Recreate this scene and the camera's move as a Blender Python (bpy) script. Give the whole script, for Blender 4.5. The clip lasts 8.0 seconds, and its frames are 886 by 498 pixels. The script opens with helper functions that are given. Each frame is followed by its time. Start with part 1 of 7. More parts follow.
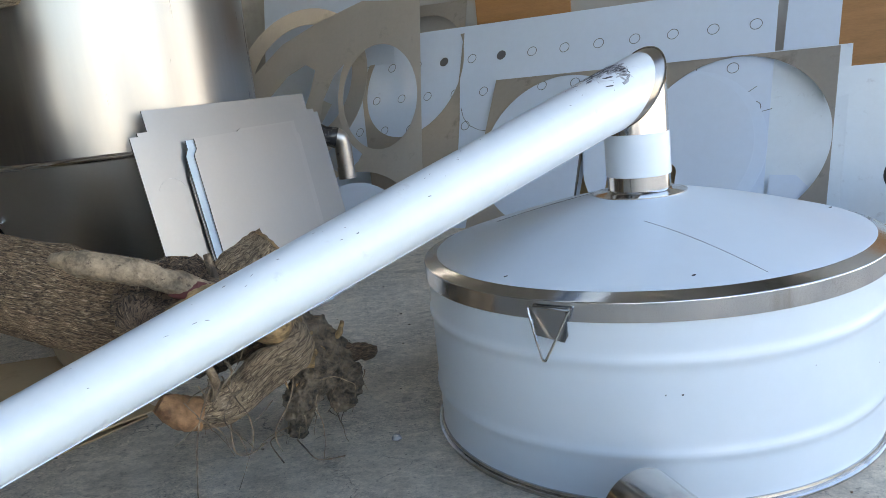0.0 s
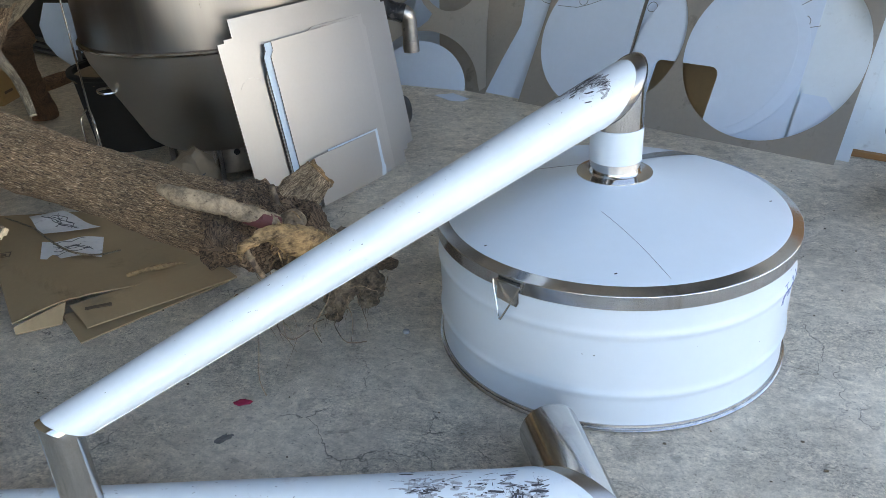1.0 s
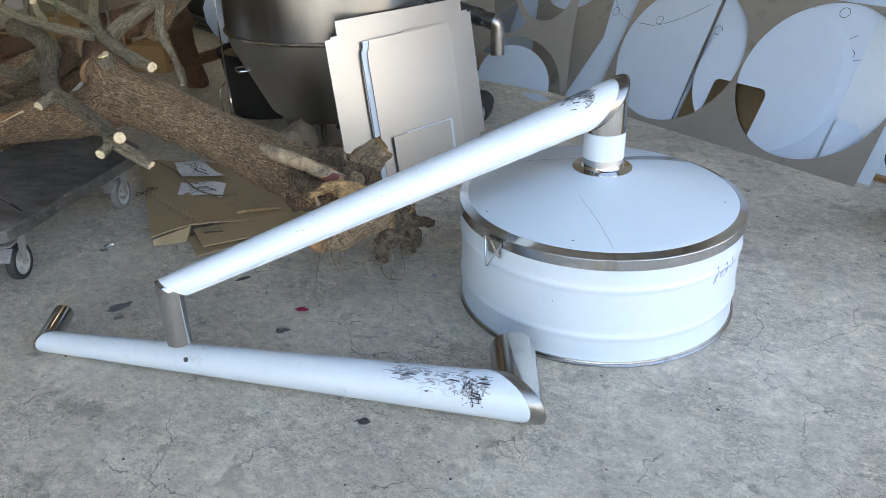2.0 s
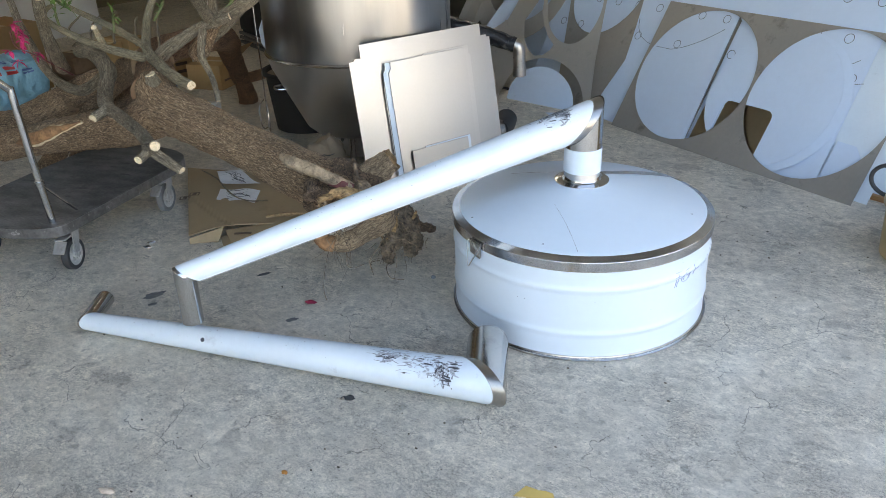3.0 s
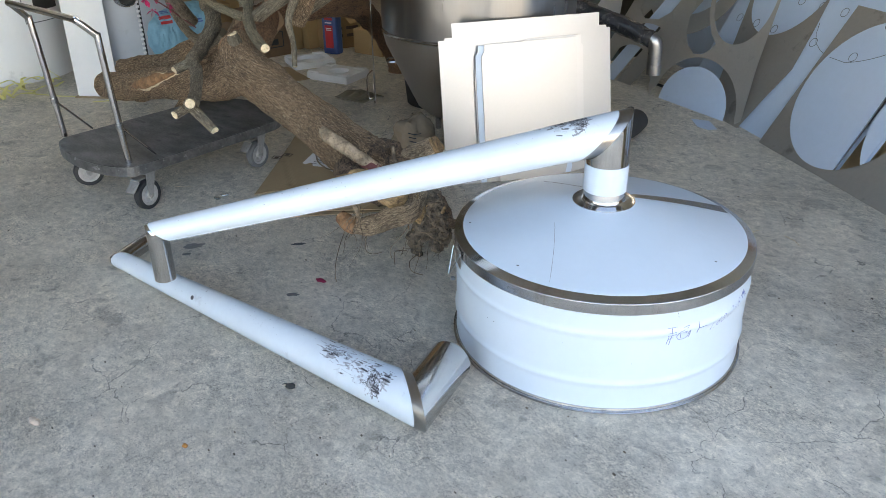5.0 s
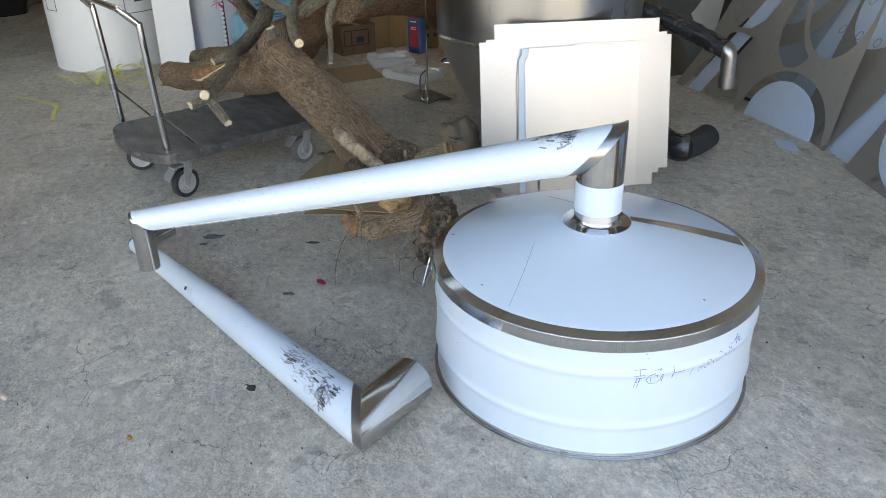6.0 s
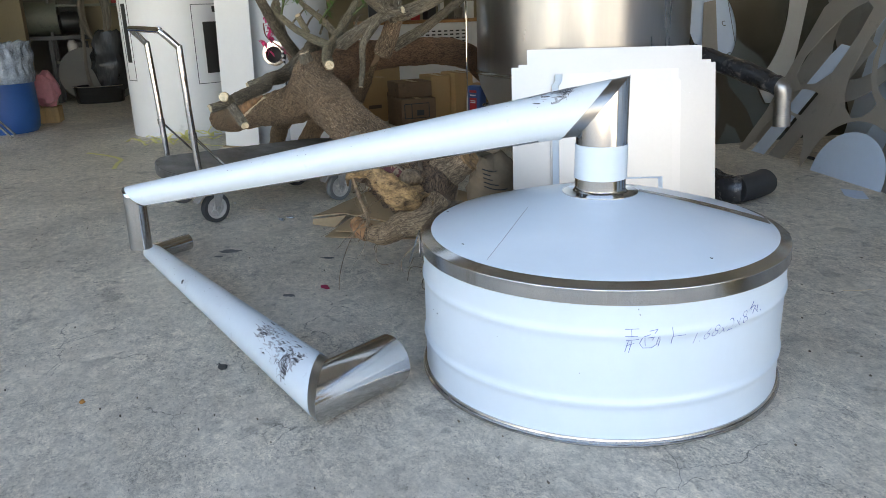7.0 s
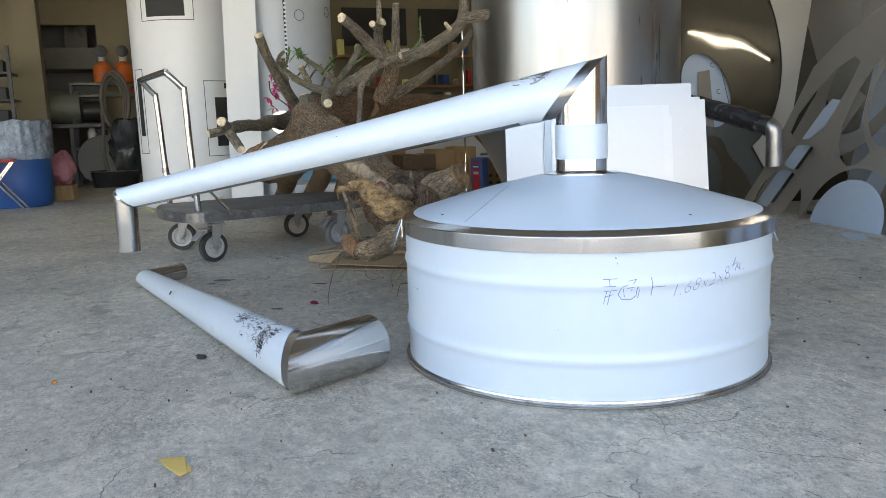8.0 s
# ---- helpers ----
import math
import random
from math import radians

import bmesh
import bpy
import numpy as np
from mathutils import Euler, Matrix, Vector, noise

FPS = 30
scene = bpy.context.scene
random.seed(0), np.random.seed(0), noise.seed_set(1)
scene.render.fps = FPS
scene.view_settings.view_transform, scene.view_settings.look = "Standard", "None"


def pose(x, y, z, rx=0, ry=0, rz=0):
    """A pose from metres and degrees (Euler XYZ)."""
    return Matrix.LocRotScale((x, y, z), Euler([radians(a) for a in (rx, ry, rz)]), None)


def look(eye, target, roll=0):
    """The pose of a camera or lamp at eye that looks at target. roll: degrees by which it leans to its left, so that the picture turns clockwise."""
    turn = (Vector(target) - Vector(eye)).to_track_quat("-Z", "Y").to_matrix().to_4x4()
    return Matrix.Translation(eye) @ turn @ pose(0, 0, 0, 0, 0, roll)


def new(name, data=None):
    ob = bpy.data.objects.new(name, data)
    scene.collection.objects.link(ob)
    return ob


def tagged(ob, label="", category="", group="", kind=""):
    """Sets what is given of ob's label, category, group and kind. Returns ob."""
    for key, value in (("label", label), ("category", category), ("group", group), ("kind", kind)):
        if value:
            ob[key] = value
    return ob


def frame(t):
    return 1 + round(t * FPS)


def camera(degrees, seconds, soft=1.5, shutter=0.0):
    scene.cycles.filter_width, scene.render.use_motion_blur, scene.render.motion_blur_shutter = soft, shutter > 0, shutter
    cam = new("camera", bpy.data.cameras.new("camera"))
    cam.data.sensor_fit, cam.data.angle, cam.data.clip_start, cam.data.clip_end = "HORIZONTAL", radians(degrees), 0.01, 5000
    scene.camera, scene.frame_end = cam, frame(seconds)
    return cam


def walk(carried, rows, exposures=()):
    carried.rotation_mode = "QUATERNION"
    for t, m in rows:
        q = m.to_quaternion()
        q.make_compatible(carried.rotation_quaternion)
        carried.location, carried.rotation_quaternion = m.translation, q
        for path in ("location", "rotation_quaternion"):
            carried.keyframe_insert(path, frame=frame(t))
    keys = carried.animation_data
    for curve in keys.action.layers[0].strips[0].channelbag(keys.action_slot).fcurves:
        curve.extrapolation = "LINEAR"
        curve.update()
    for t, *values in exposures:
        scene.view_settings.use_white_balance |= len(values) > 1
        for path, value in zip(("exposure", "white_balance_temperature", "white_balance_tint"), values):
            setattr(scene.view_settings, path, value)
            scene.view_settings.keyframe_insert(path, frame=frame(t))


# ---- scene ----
cam = camera(59.50, 8.0, soft=0.6)
PATH = [
    (0, (-0.1656, -1.9201, 0.8588), (-0.4996, 0.0047, 0.4298), -6.18),
    (0.5, (-0.0631, -1.9409, 1.0858), (-0.4668, -0.1207, 0.3613), -4.30),
    (1, (0.1533, -2.2114, 1.4299), (-0.3850, -0.5213, 0.5056), -3.03),
    (1.5, (0.4172, -2.5453, 1.6126), (-0.2535, -0.9185, 0.6621), -1.09),
    (1.7, (0.5477, -2.6173, 1.6308), (-0.1922, -1.0198, 0.6830), -1.06),
    (2.8, (1.1397, -2.8293, 1.6915), (0.1640, -1.3250, 0.8054), -2.10),
    (3, (1.1658, -2.8305, 1.7226), (0.1781, -1.3340, 0.8379), -2.17),
    (3.5, (1.2465, -2.7767, 1.7377), (0.1897, -1.3140, 0.8763), -2.56),
    (4, (1.2997, -2.5496, 1.6998), (0.1389, -1.1681, 0.8392), -2.21),
    (4.5, (1.4515, -2.2752, 1.6872), (0.1561, -1.0379, 0.7974), -1.32),
    (4.7, (1.5487, -2.1724, 1.6867), (0.2079, -0.9970, 0.7816), -1.05),
    (5.8, (1.8374, -1.6266, 1.6451), (0.2823, -0.7700, 0.7237), -1.03),
    (6, (1.8273, -1.5092, 1.6294), (0.2438, -0.6964, 0.7186), -1.11),
    (6.5, (1.8403, -1.3156, 1.4208), (0.1650, -0.5960, 0.5974), -1.42),
    (7, (1.9532, -1.2310, 1.0885), (0.1657, -0.5674, 0.4835), -1.67),
    (7.5, (2.0657, -1.1963, 0.8840), (0.2133, -0.5504, 0.4925), -1.90),
    (8, (2.0561, -1.1798, 0.7041), (0.1958, -0.5186, 0.3801), -1.85),
]
walk(cam, [(t, look(eye, target, roll)) for t, eye, target, roll in PATH],
     exposures=[(0.0, 2.78, 7590, 10), (0.5, 2.79, 7640, 10), (1.5, 2.94, 7700, 10), (3.0, 2.97, 7760, 10), (4.5, 2.95, 7750, 10), (6.5, 2.83, 7760, 10), (8.0, 2.74, 7690, 10)])

# ---- light ----
SUN_EL, SUN_AZ = radians(52), radians(150)
world = bpy.data.worlds.new("sky")
scene.world = world
world.use_nodes = True
wn = world.node_tree.nodes
sky = wn.new("ShaderNodeTexSky")
sky.sky_type, sky.sun_disc = "NISHITA", False
sky.sun_elevation, sky.sun_rotation = SUN_EL, radians(90) - SUN_AZ
sky.air_density, sky.dust_density = 1.0, 1.5
wn["Background"].inputs["Strength"].default_value = 0.138
world.node_tree.links.new(sky.outputs[0], wn["Background"].inputs[0])
sun_data = bpy.data.lights.new("sun", "SUN")
sun_data.energy, sun_data.angle, sun_data.color = 3.9, radians(0.5), (1.0, 0.95, 0.88)
sun = new("sun", sun_data)
sun.matrix_world = look((math.cos(SUN_EL) * math.cos(SUN_AZ) * 30, math.cos(SUN_EL) * math.sin(SUN_AZ) * 30, math.sin(SUN_EL) * 30), (0, 0, 0))


# ---- materials ----
def mat(name, color, rough=0.5, metal=0.0, vary=0.15, scale=6.0, fine=60.0, bump=0.05, coat=0.0, rvary=0.1, stretch=(1, 1, 1),
        dirt=None, dirt_scale=2.0, dirt_at=0.6, spread=0.12, uv=False, objrand=0.0, bump_d=0.004, lo=0.3, hi=0.7):
    """A surface with variation at two scales, optional dirt blotches and fine relief."""
    m = bpy.data.materials.new(name)
    m.use_nodes = True
    nt = m.node_tree
    N, L = nt.nodes, nt.links.new
    p = N["Principled BSDF"]
    tc = N.new("ShaderNodeTexCoord")
    mp = N.new("ShaderNodeMapping")
    mp.inputs["Scale"].default_value = stretch
    L(tc.outputs["UV" if uv else "Object"], mp.inputs[0])

    def noise_node(s, detail=6, rough_=0.6):
        n = N.new("ShaderNodeTexNoise")
        n.inputs["Scale"].default_value, n.inputs["Detail"].default_value, n.inputs["Roughness"].default_value = s, detail, rough_
        L(mp.outputs[0], n.inputs["Vector"])
        return n.outputs["Fac"]

    def math_node(op, a, b):
        n = N.new("ShaderNodeMath")
        n.operation = op
        for i, v in enumerate((a, b)):
            if isinstance(v, (int, float)):
                n.inputs[i].default_value = v
            else:
                L(v, n.inputs[i])
        return n.outputs[0]

    big, small = noise_node(scale), noise_node(fine, 4)
    both = math_node("ADD", math_node("MULTIPLY", big, 0.65), math_node("MULTIPLY", small, 0.35))
    ramp = N.new("ShaderNodeValToRGB")
    e = ramp.color_ramp.elements
    e[0].position, e[1].position = lo, hi
    e[0].color = (*[c * (1 - vary) for c in color], 1)
    e[1].color = (*[min(c * (1 + vary), 1) for c in color], 1)
    L(both, ramp.inputs[0])
    out = ramp.outputs[0]
    if objrand:
        oi = N.new("ShaderNodeObjectInfo")
        hsv = N.new("ShaderNodeHueSaturation")
        L(math_node("ADD", math_node("MULTIPLY", oi.outputs["Random"], objrand), 1 - objrand / 2), hsv.inputs["Value"])
        L(out, hsv.inputs["Color"])
        out = hsv.outputs[0]
    if dirt:
        d = noise_node(dirt_scale, 8, 0.65)
        dr = N.new("ShaderNodeValToRGB")
        dr.color_ramp.elements[0].position, dr.color_ramp.elements[1].position = dirt_at, dirt_at + spread
        L(d, dr.inputs[0])
        mix = N.new("ShaderNodeMix")
        mix.data_type = "RGBA"
        L(dr.outputs[0], mix.inputs[0])
        L(out, mix.inputs[6])
        mix.inputs[7].default_value = (*dirt, 1)
        out = mix.outputs[2]
    L(out, p.inputs["Base Color"])
    p.inputs["Metallic"].default_value = metal
    L(math_node("ADD", math_node("MULTIPLY", both, rvary * 2), rough - rvary), p.inputs["Roughness"])
    if coat:
        p.inputs["Coat Weight"].default_value, p.inputs["Coat Roughness"].default_value = coat, 0.08
    if bump:
        b = N.new("ShaderNodeBump")
        b.inputs["Strength"].default_value, b.inputs["Distance"].default_value = bump, bump_d
        L(both, b.inputs["Height"])
        L(b.outputs[0], p.inputs["Normal"])
    return m


film = mat("blue_white_film", (0.562, 0.652, 0.738), 0.30, 0.0, 0.03, 3, 30, 0.02, 0.12, 0.05)
film_old = mat("scuffed_film", (0.60, 0.675, 0.735), 0.32, 0.0, 0.05, 4, 40, 0.06, 0.15, 0.08, dirt=(0.42, 0.455, 0.50), dirt_scale=13, dirt_at=0.60, spread=0.16)
film_grey = mat("grey_film_sheet", (0.515, 0.61, 0.735), 0.30, 0.0, 0.05, 2, 25, 0.04, 0.15, 0.08, objrand=0.14, dirt=(0.40, 0.46, 0.55), dirt_scale=9, dirt_at=0.66)
steel = mat("polished_steel", (0.58, 0.57, 0.56), 0.10, 1.0, 0.05, 2, 300, 0.03, 0, 0.04, stretch=(1, 1, 0.03))
brushed = mat("brushed_steel", (0.50, 0.495, 0.49), 0.24, 1.0, 0.08, 3, 250, 0.06, 0, 0.07, stretch=(1, 1, 0.05))
bare = mat("bare_steel_sheet", (0.325, 0.302, 0.273), 0.40, 0.40, 0.10, 3, 40, 0.04, 0, 0.10, dirt=(0.20, 0.185, 0.165), dirt_scale=6, dirt_at=0.57)
plate_steel = mat("matt_steel_plate", (0.475, 0.468, 0.460), 0.38, 1.0, 0.04, 2, 60, 0.03, 0, 0.06, dirt=(0.46, 0.45, 0.44), dirt_scale=7, dirt_at=0.64, objrand=0.16)
tank_steel = mat("tank_steel", (0.335, 0.33, 0.323), 0.29, 1.0, 0.07, 7, 60, 0.018, 0, 0.07, stretch=(1, 1, 0.08), dirt=(0.42, 0.408, 0.39), dirt_scale=6, dirt_at=0.60)
concrete = mat("pebble_concrete", (0.30, 0.305, 0.31), 0.62, 0.0, 0.16, 1.3, 38, 0.22)
dark_iron = mat("dark_iron", (0.06, 0.06, 0.06), 0.5, 0.6, 0.2)
rubber = mat("black_rubber", (0.03, 0.03, 0.032), 0.6, 0, 0.2)
grey_tread = mat("grey_wheel", (0.15, 0.152, 0.155), 0.6, 0, 0.2)
white_plastic = mat("white_foam", (0.75, 0.76, 0.77), 0.7, 0, 0.05, 10, 200, 0.1)
cardboard = mat("cardboard", (0.36, 0.26, 0.15), 0.8, 0, 0.10, 3, 60, 0.08, dirt=(0.25, 0.18, 0.10), dirt_scale=5, dirt_at=0.62)
plywood = mat("plywood", (0.33, 0.17, 0.07), 0.6, 0, 0.25, 2, 40, 0.05, stretch=(1, 1, 8))
plaster = mat("painted_plaster", (0.36, 0.36, 0.35), 0.8, 0, 0.08, 1.0, 30, 0.1, dirt=(0.25, 0.25, 0.24), dirt_scale=1.2, dirt_at=0.6)
# tones of the added yard walls, alternated so the steel mirrors streaks
yard_dark = mat("dark_yard_wall", (0.22, 0.22, 0.22), 0.8, 0, 0.15, 1.0, 20, 0.1)
yard_mid = mat("grey_yard_wall", (0.40, 0.395, 0.385), 0.8, 0, 0.10, 1.0, 20, 0.1)
yard_pale = mat("pale_yard_wall", (0.66, 0.66, 0.645), 0.8, 0, 0.10, 1.0, 20, 0.1)
cone_steel = mat("dull_cone_steel", (0.52, 0.505, 0.485), 0.36, 1.0, 0.06, 3, 60, 0.03, 0, 0.06)


def bark_mat(name, top, groove, flake, across=100.0, along=13.0, flakes=0.62):
    """Ridged bark: long wandering grooves between ridges, broken plates, pale flakes and fine grain."""
    m = bpy.data.materials.new(name)
    m.use_nodes = True
    nt = m.node_tree
    N, L = nt.nodes, nt.links.new
    p = N["Principled BSDF"]
    tc = N.new("ShaderNodeTexCoord")

    def tex(scale, st, detail=2.0, rough=0.5, warp=0.0, off=0.0):
        mp = N.new("ShaderNodeMapping")
        mp.inputs["Scale"].default_value, mp.inputs["Location"].default_value = st, (off, off, off)
        L(tc.outputs["UV"], mp.inputs[0])
        n = N.new("ShaderNodeTexNoise")
        n.inputs["Scale"].default_value, n.inputs["Detail"].default_value = scale, detail
        n.inputs["Roughness"].default_value, n.inputs["Distortion"].default_value = rough, warp
        L(mp.outputs[0], n.inputs["Vector"])
        return n.outputs["Fac"]

    def ramp(src, a, b, ca=0.0, cb=1.0):
        r = N.new("ShaderNodeMapRange")
        r.inputs[1].default_value, r.inputs[2].default_value, r.inputs[3].default_value, r.inputs[4].default_value = a, b, ca, cb
        L(src, r.inputs[0])
        return r.outputs[0]

    def calc(op, a, b):
        n = N.new("ShaderNodeMath")
        n.operation = op
        for i, v in enumerate((a, b)):
            if isinstance(v, (int, float)):
                n.inputs[i].default_value = v
            else:
                L(v, n.inputs[i])
        return n.outputs[0]

    def mix(f, a, b):
        n = N.new("ShaderNodeMix")
        n.data_type = "RGBA"
        L(f, n.inputs[0])
        for i, v in ((6, a), (7, b)):
            if isinstance(v, tuple):
                n.inputs[i].default_value = (*v, 1)
            else:
                L(v, n.inputs[i])
        return n.outputs[2]

    coarse = calc("ABSOLUTE", calc("SUBTRACT", tex(1.0, (across, along, 1), 3, 0.5, 0.8), 0.5), 0.0)
    fine = calc("ABSOLUTE", calc("SUBTRACT", tex(1.0, (across * 2.3, along * 2.6, 1), 2, 0.5, 0.5, 5.0), 0.5), 0.0)
    ridge = calc("MULTIPLY", ramp(coarse, 0.0, 0.070), ramp(fine, 0.0, 0.06, 0.60, 1.0))
    breaks = ramp(tex(1.0, (across * 0.5, 34, 1), 3, 0.6, 0.4, 2.0), 0.34, 0.46, 0.45, 1.0)
    ridge = calc("MULTIPLY", ridge, breaks)
    grain = ramp(tex(210.0, (1, 1, 1), 4, 0.75), 0.32, 0.68, 0.78, 1.22)
    tone = ramp(tex(5.0, (1, 1, 1), 5, 0.6, 0.3, 3.0), 0.3, 0.7, 0.72, 1.28)
    spot = calc("MULTIPLY", ramp(tex(90.0, (1.5, 0.22, 1), 3, 0.6, 0.3, 7.0), flakes, flakes + 0.05), ridge)
    col = mix(spot, mix(ridge, groove, top), flake)
    hsv = N.new("ShaderNodeHueSaturation")
    L(calc("MULTIPLY", grain, tone), hsv.inputs["Value"])
    L(col, hsv.inputs["Color"])
    L(hsv.outputs[0], p.inputs["Base Color"])
    p.inputs["Roughness"].default_value = 0.88
    b = N.new("ShaderNodeBump")
    b.inputs["Strength"].default_value, b.inputs["Distance"].default_value = 0.9, 0.010
    L(calc("ADD", ridge, calc("MULTIPLY", grain, 0.25)), b.inputs["Height"])
    L(b.outputs[0], p.inputs["Normal"])
    return m


bark = bark_mat("bark", (0.43, 0.285, 0.17), (0.070, 0.044, 0.028), (0.82, 0.63, 0.41), flakes=0.565)
red_bark = bark_mat("reddish_bark", (0.40, 0.23, 0.13), (0.08, 0.045, 0.027), (0.5, 0.36, 0.22), flakes=0.64)


def concrete_floor():
    """Worn slab: soft tone drifts, mottling, dark oil stains, pale scuffed sweeps, hairline cracks and fine grain."""
    m = bpy.data.materials.new("worn_concrete")
    m.use_nodes = True
    nt = m.node_tree
    N, L = nt.nodes, nt.links.new
    p = N["Principled BSDF"]
    tc = N.new("ShaderNodeTexCoord")

    def tex(scale, detail=6.0, rough=0.6, warp=0.0, off=(0, 0, 0), st=(1, 1, 1)):
        mp = N.new("ShaderNodeMapping")
        mp.inputs["Location"].default_value, mp.inputs["Scale"].default_value = off, st
        L(tc.outputs["Object"], mp.inputs[0])
        n = N.new("ShaderNodeTexNoise")
        n.inputs["Scale"].default_value, n.inputs["Detail"].default_value = scale, detail
        n.inputs["Roughness"].default_value, n.inputs["Distortion"].default_value = rough, warp
        L(mp.outputs[0], n.inputs["Vector"])
        return n.outputs["Fac"]

    def ramp(src, a, b, ca=0.0, cb=1.0):
        r = N.new("ShaderNodeMapRange")
        r.inputs[1].default_value, r.inputs[2].default_value, r.inputs[3].default_value, r.inputs[4].default_value = a, b, ca, cb
        L(src, r.inputs[0])
        return r.outputs[0]

    def calc(op, a, b):
        n = N.new("ShaderNodeMath")
        n.operation = op
        for i, v in enumerate((a, b)):
            if isinstance(v, (int, float)):
                n.inputs[i].default_value = v
            else:
                L(v, n.inputs[i])
        return n.outputs[0]

    drift = ramp(tex(1.8, 8, 0.62), 0.3, 0.7, 0.86, 1.14)
    mottle = ramp(tex(20.0, 12, 0.80, 0.3, (0, 0, 0), (1, 1.15, 1)), 0.36, 0.64, 0.74, 1.22)
    sweep = ramp(tex(6.0, 12, 0.80, 0.9, (3, 7, 0), (1.1, 1.5, 1)), 0.50, 0.66, 0.97, 1.22)
    grain = ramp(tex(110, 6, 0.85), 0.32, 0.68, 0.58, 1.42)
    trowel = ramp(tex(46, 10, 0.84, 1.1, (4, 3, 0), (0.8, 1.5, 1)), 0.36, 0.47, 0.42, 1.08)
    pit = ramp(tex(75, 5, 0.75, 0.3, (9, 2, 0)), 0.60, 0.66, 1.0, 0.42)
    speck = ramp(tex(60, 2, 0.5, 0, (1, 2, 0)), 0.66, 0.74, 1.0, 0.68)
    stain = ramp(tex(4.6, 9, 0.60, 0.15, (11, 4, 0)), 0.605, 0.645, 1.0, 0.74)
    blot = ramp(tex(11.0, 6, 0.55, 0.15, (5, 1, 0)), 0.635, 0.665, 1.0, 0.72)
    wide = ramp(tex(1.3, 10, 0.72, 0.2, (2, 9, 0)), 0.52, 0.62, 1.0, 0.85)
    # smooth worn patches against rough ones, and long thin scratches
    worn = ramp(tex(2.6, 6, 0.6, 0.3, (6, 6, 0)), 0.40, 0.62, 0.35, 1.15)
    grain = calc("ADD", calc("MULTIPLY", calc("SUBTRACT", grain, 1.0), worn), 1.0)
    trowel = calc("ADD", calc("MULTIPLY", calc("SUBTRACT", trowel, 1.0), worn), 1.0)
    near = calc("ABSOLUTE", calc("SUBTRACT", tex(1.4, 2, 0.4, 0.8, (3, 5, 0), (0.5, 1.8, 1)), 0.5), 0.0)
    scratch = ramp(near, 0.0, 0.0016, 0.88, 1.0)
    # hairline cracks along cell borders, broken up
    mp = N.new("ShaderNodeMapping")
    L(tc.outputs["Object"], mp.inputs[0])
    wn_ = N.new("ShaderNodeTexNoise")
    wn_.inputs["Scale"].default_value, wn_.inputs["Detail"].default_value = 4.0, 6.0
    L(mp.outputs[0], wn_.inputs["Vector"])
    mixv = N.new("ShaderNodeVectorMath")
    mixv.operation = "SCALE"
    mixv.inputs["Scale"].default_value = 0.35
    L(wn_.outputs["Color"], mixv.inputs[0])
    addv = N.new("ShaderNodeVectorMath")
    addv.operation = "ADD"
    L(mp.outputs[0], addv.inputs[0])
    L(mixv.outputs[0], addv.inputs[1])
    vo = N.new("ShaderNodeTexVoronoi")
    vo.feature = "DISTANCE_TO_EDGE"
    vo.inputs["Scale"].default_value = 3.4
    L(addv.outputs[0], vo.inputs["Vector"])
    line = ramp(vo.outputs["Distance"], 0.0, 0.010, 1.0, 0.0)
    gate = ramp(tex(3.2, 4, 0.6, 0, (8, 8, 0)), 0.50, 0.60, 0.0, 0.75)
    crack = calc("SUBTRACT", 1.0, calc("MULTIPLY", line, gate))
    # fine wrinkles left by the trowel
    fold = calc("ABSOLUTE", calc("SUBTRACT", tex(17, 8, 0.72, 0.7, (7, 1, 0), (0.8, 1.5, 1)), 0.5), 0.0)
    wrinkle = calc("ADD", calc("MULTIPLY", calc("SUBTRACT", ramp(fold, 0.0, 0.022, 0.58, 1.0), 1.0), worn), 1.0)
    v = drift
    for q in (mottle, sweep, trowel, pit, grain, speck, stain, blot, wide, scratch, crack, wrinkle):
        v = calc("MULTIPLY", v, q)
    v = calc("MULTIPLY", v, 0.600)
    col = N.new("ShaderNodeCombineColor")
    L(calc("MULTIPLY", v, 1.105), col.inputs[0])
    L(calc("MULTIPLY", v, 1.0), col.inputs[1])
    L(calc("MULTIPLY", v, 0.83), col.inputs[2])
    L(col.outputs[0], p.inputs["Base Color"])
    L(calc("SUBTRACT", 0.60, calc("MULTIPLY", mottle, 0.14)), p.inputs["Roughness"])
    b = N.new("ShaderNodeBump")
    b.inputs["Strength"].default_value, b.inputs["Distance"].default_value = 0.8, 0.007
    L(calc("MULTIPLY", calc("MULTIPLY", calc("MULTIPLY", grain, mottle), trowel), calc("MULTIPLY", calc("MULTIPLY", pit, crack), wrinkle)), b.inputs["Height"])
    L(b.outputs[0], p.inputs["Normal"])
    return m


floor_mat = concrete_floor()


# ---- helpers of this scene ----
U, V = Vector((0.915, -0.403, 0)).normalized(), Vector((0.403, 0.915, 0)).normalized()
WALL = math.degrees(math.atan2(U.y, U.x))


def hall(u, v, z=0.0):
    """World place of a point given along the hall (u, towards its mouth), across it (v, towards the side wall) and up."""
    return U * u + V * v + Vector((0, 0, z))


def hall_pose(u, v, z=0.0, turn=0.0):
    return Matrix.Translation(hall(u, v, z)) @ pose(0, 0, 0, 0, 0, WALL + turn)


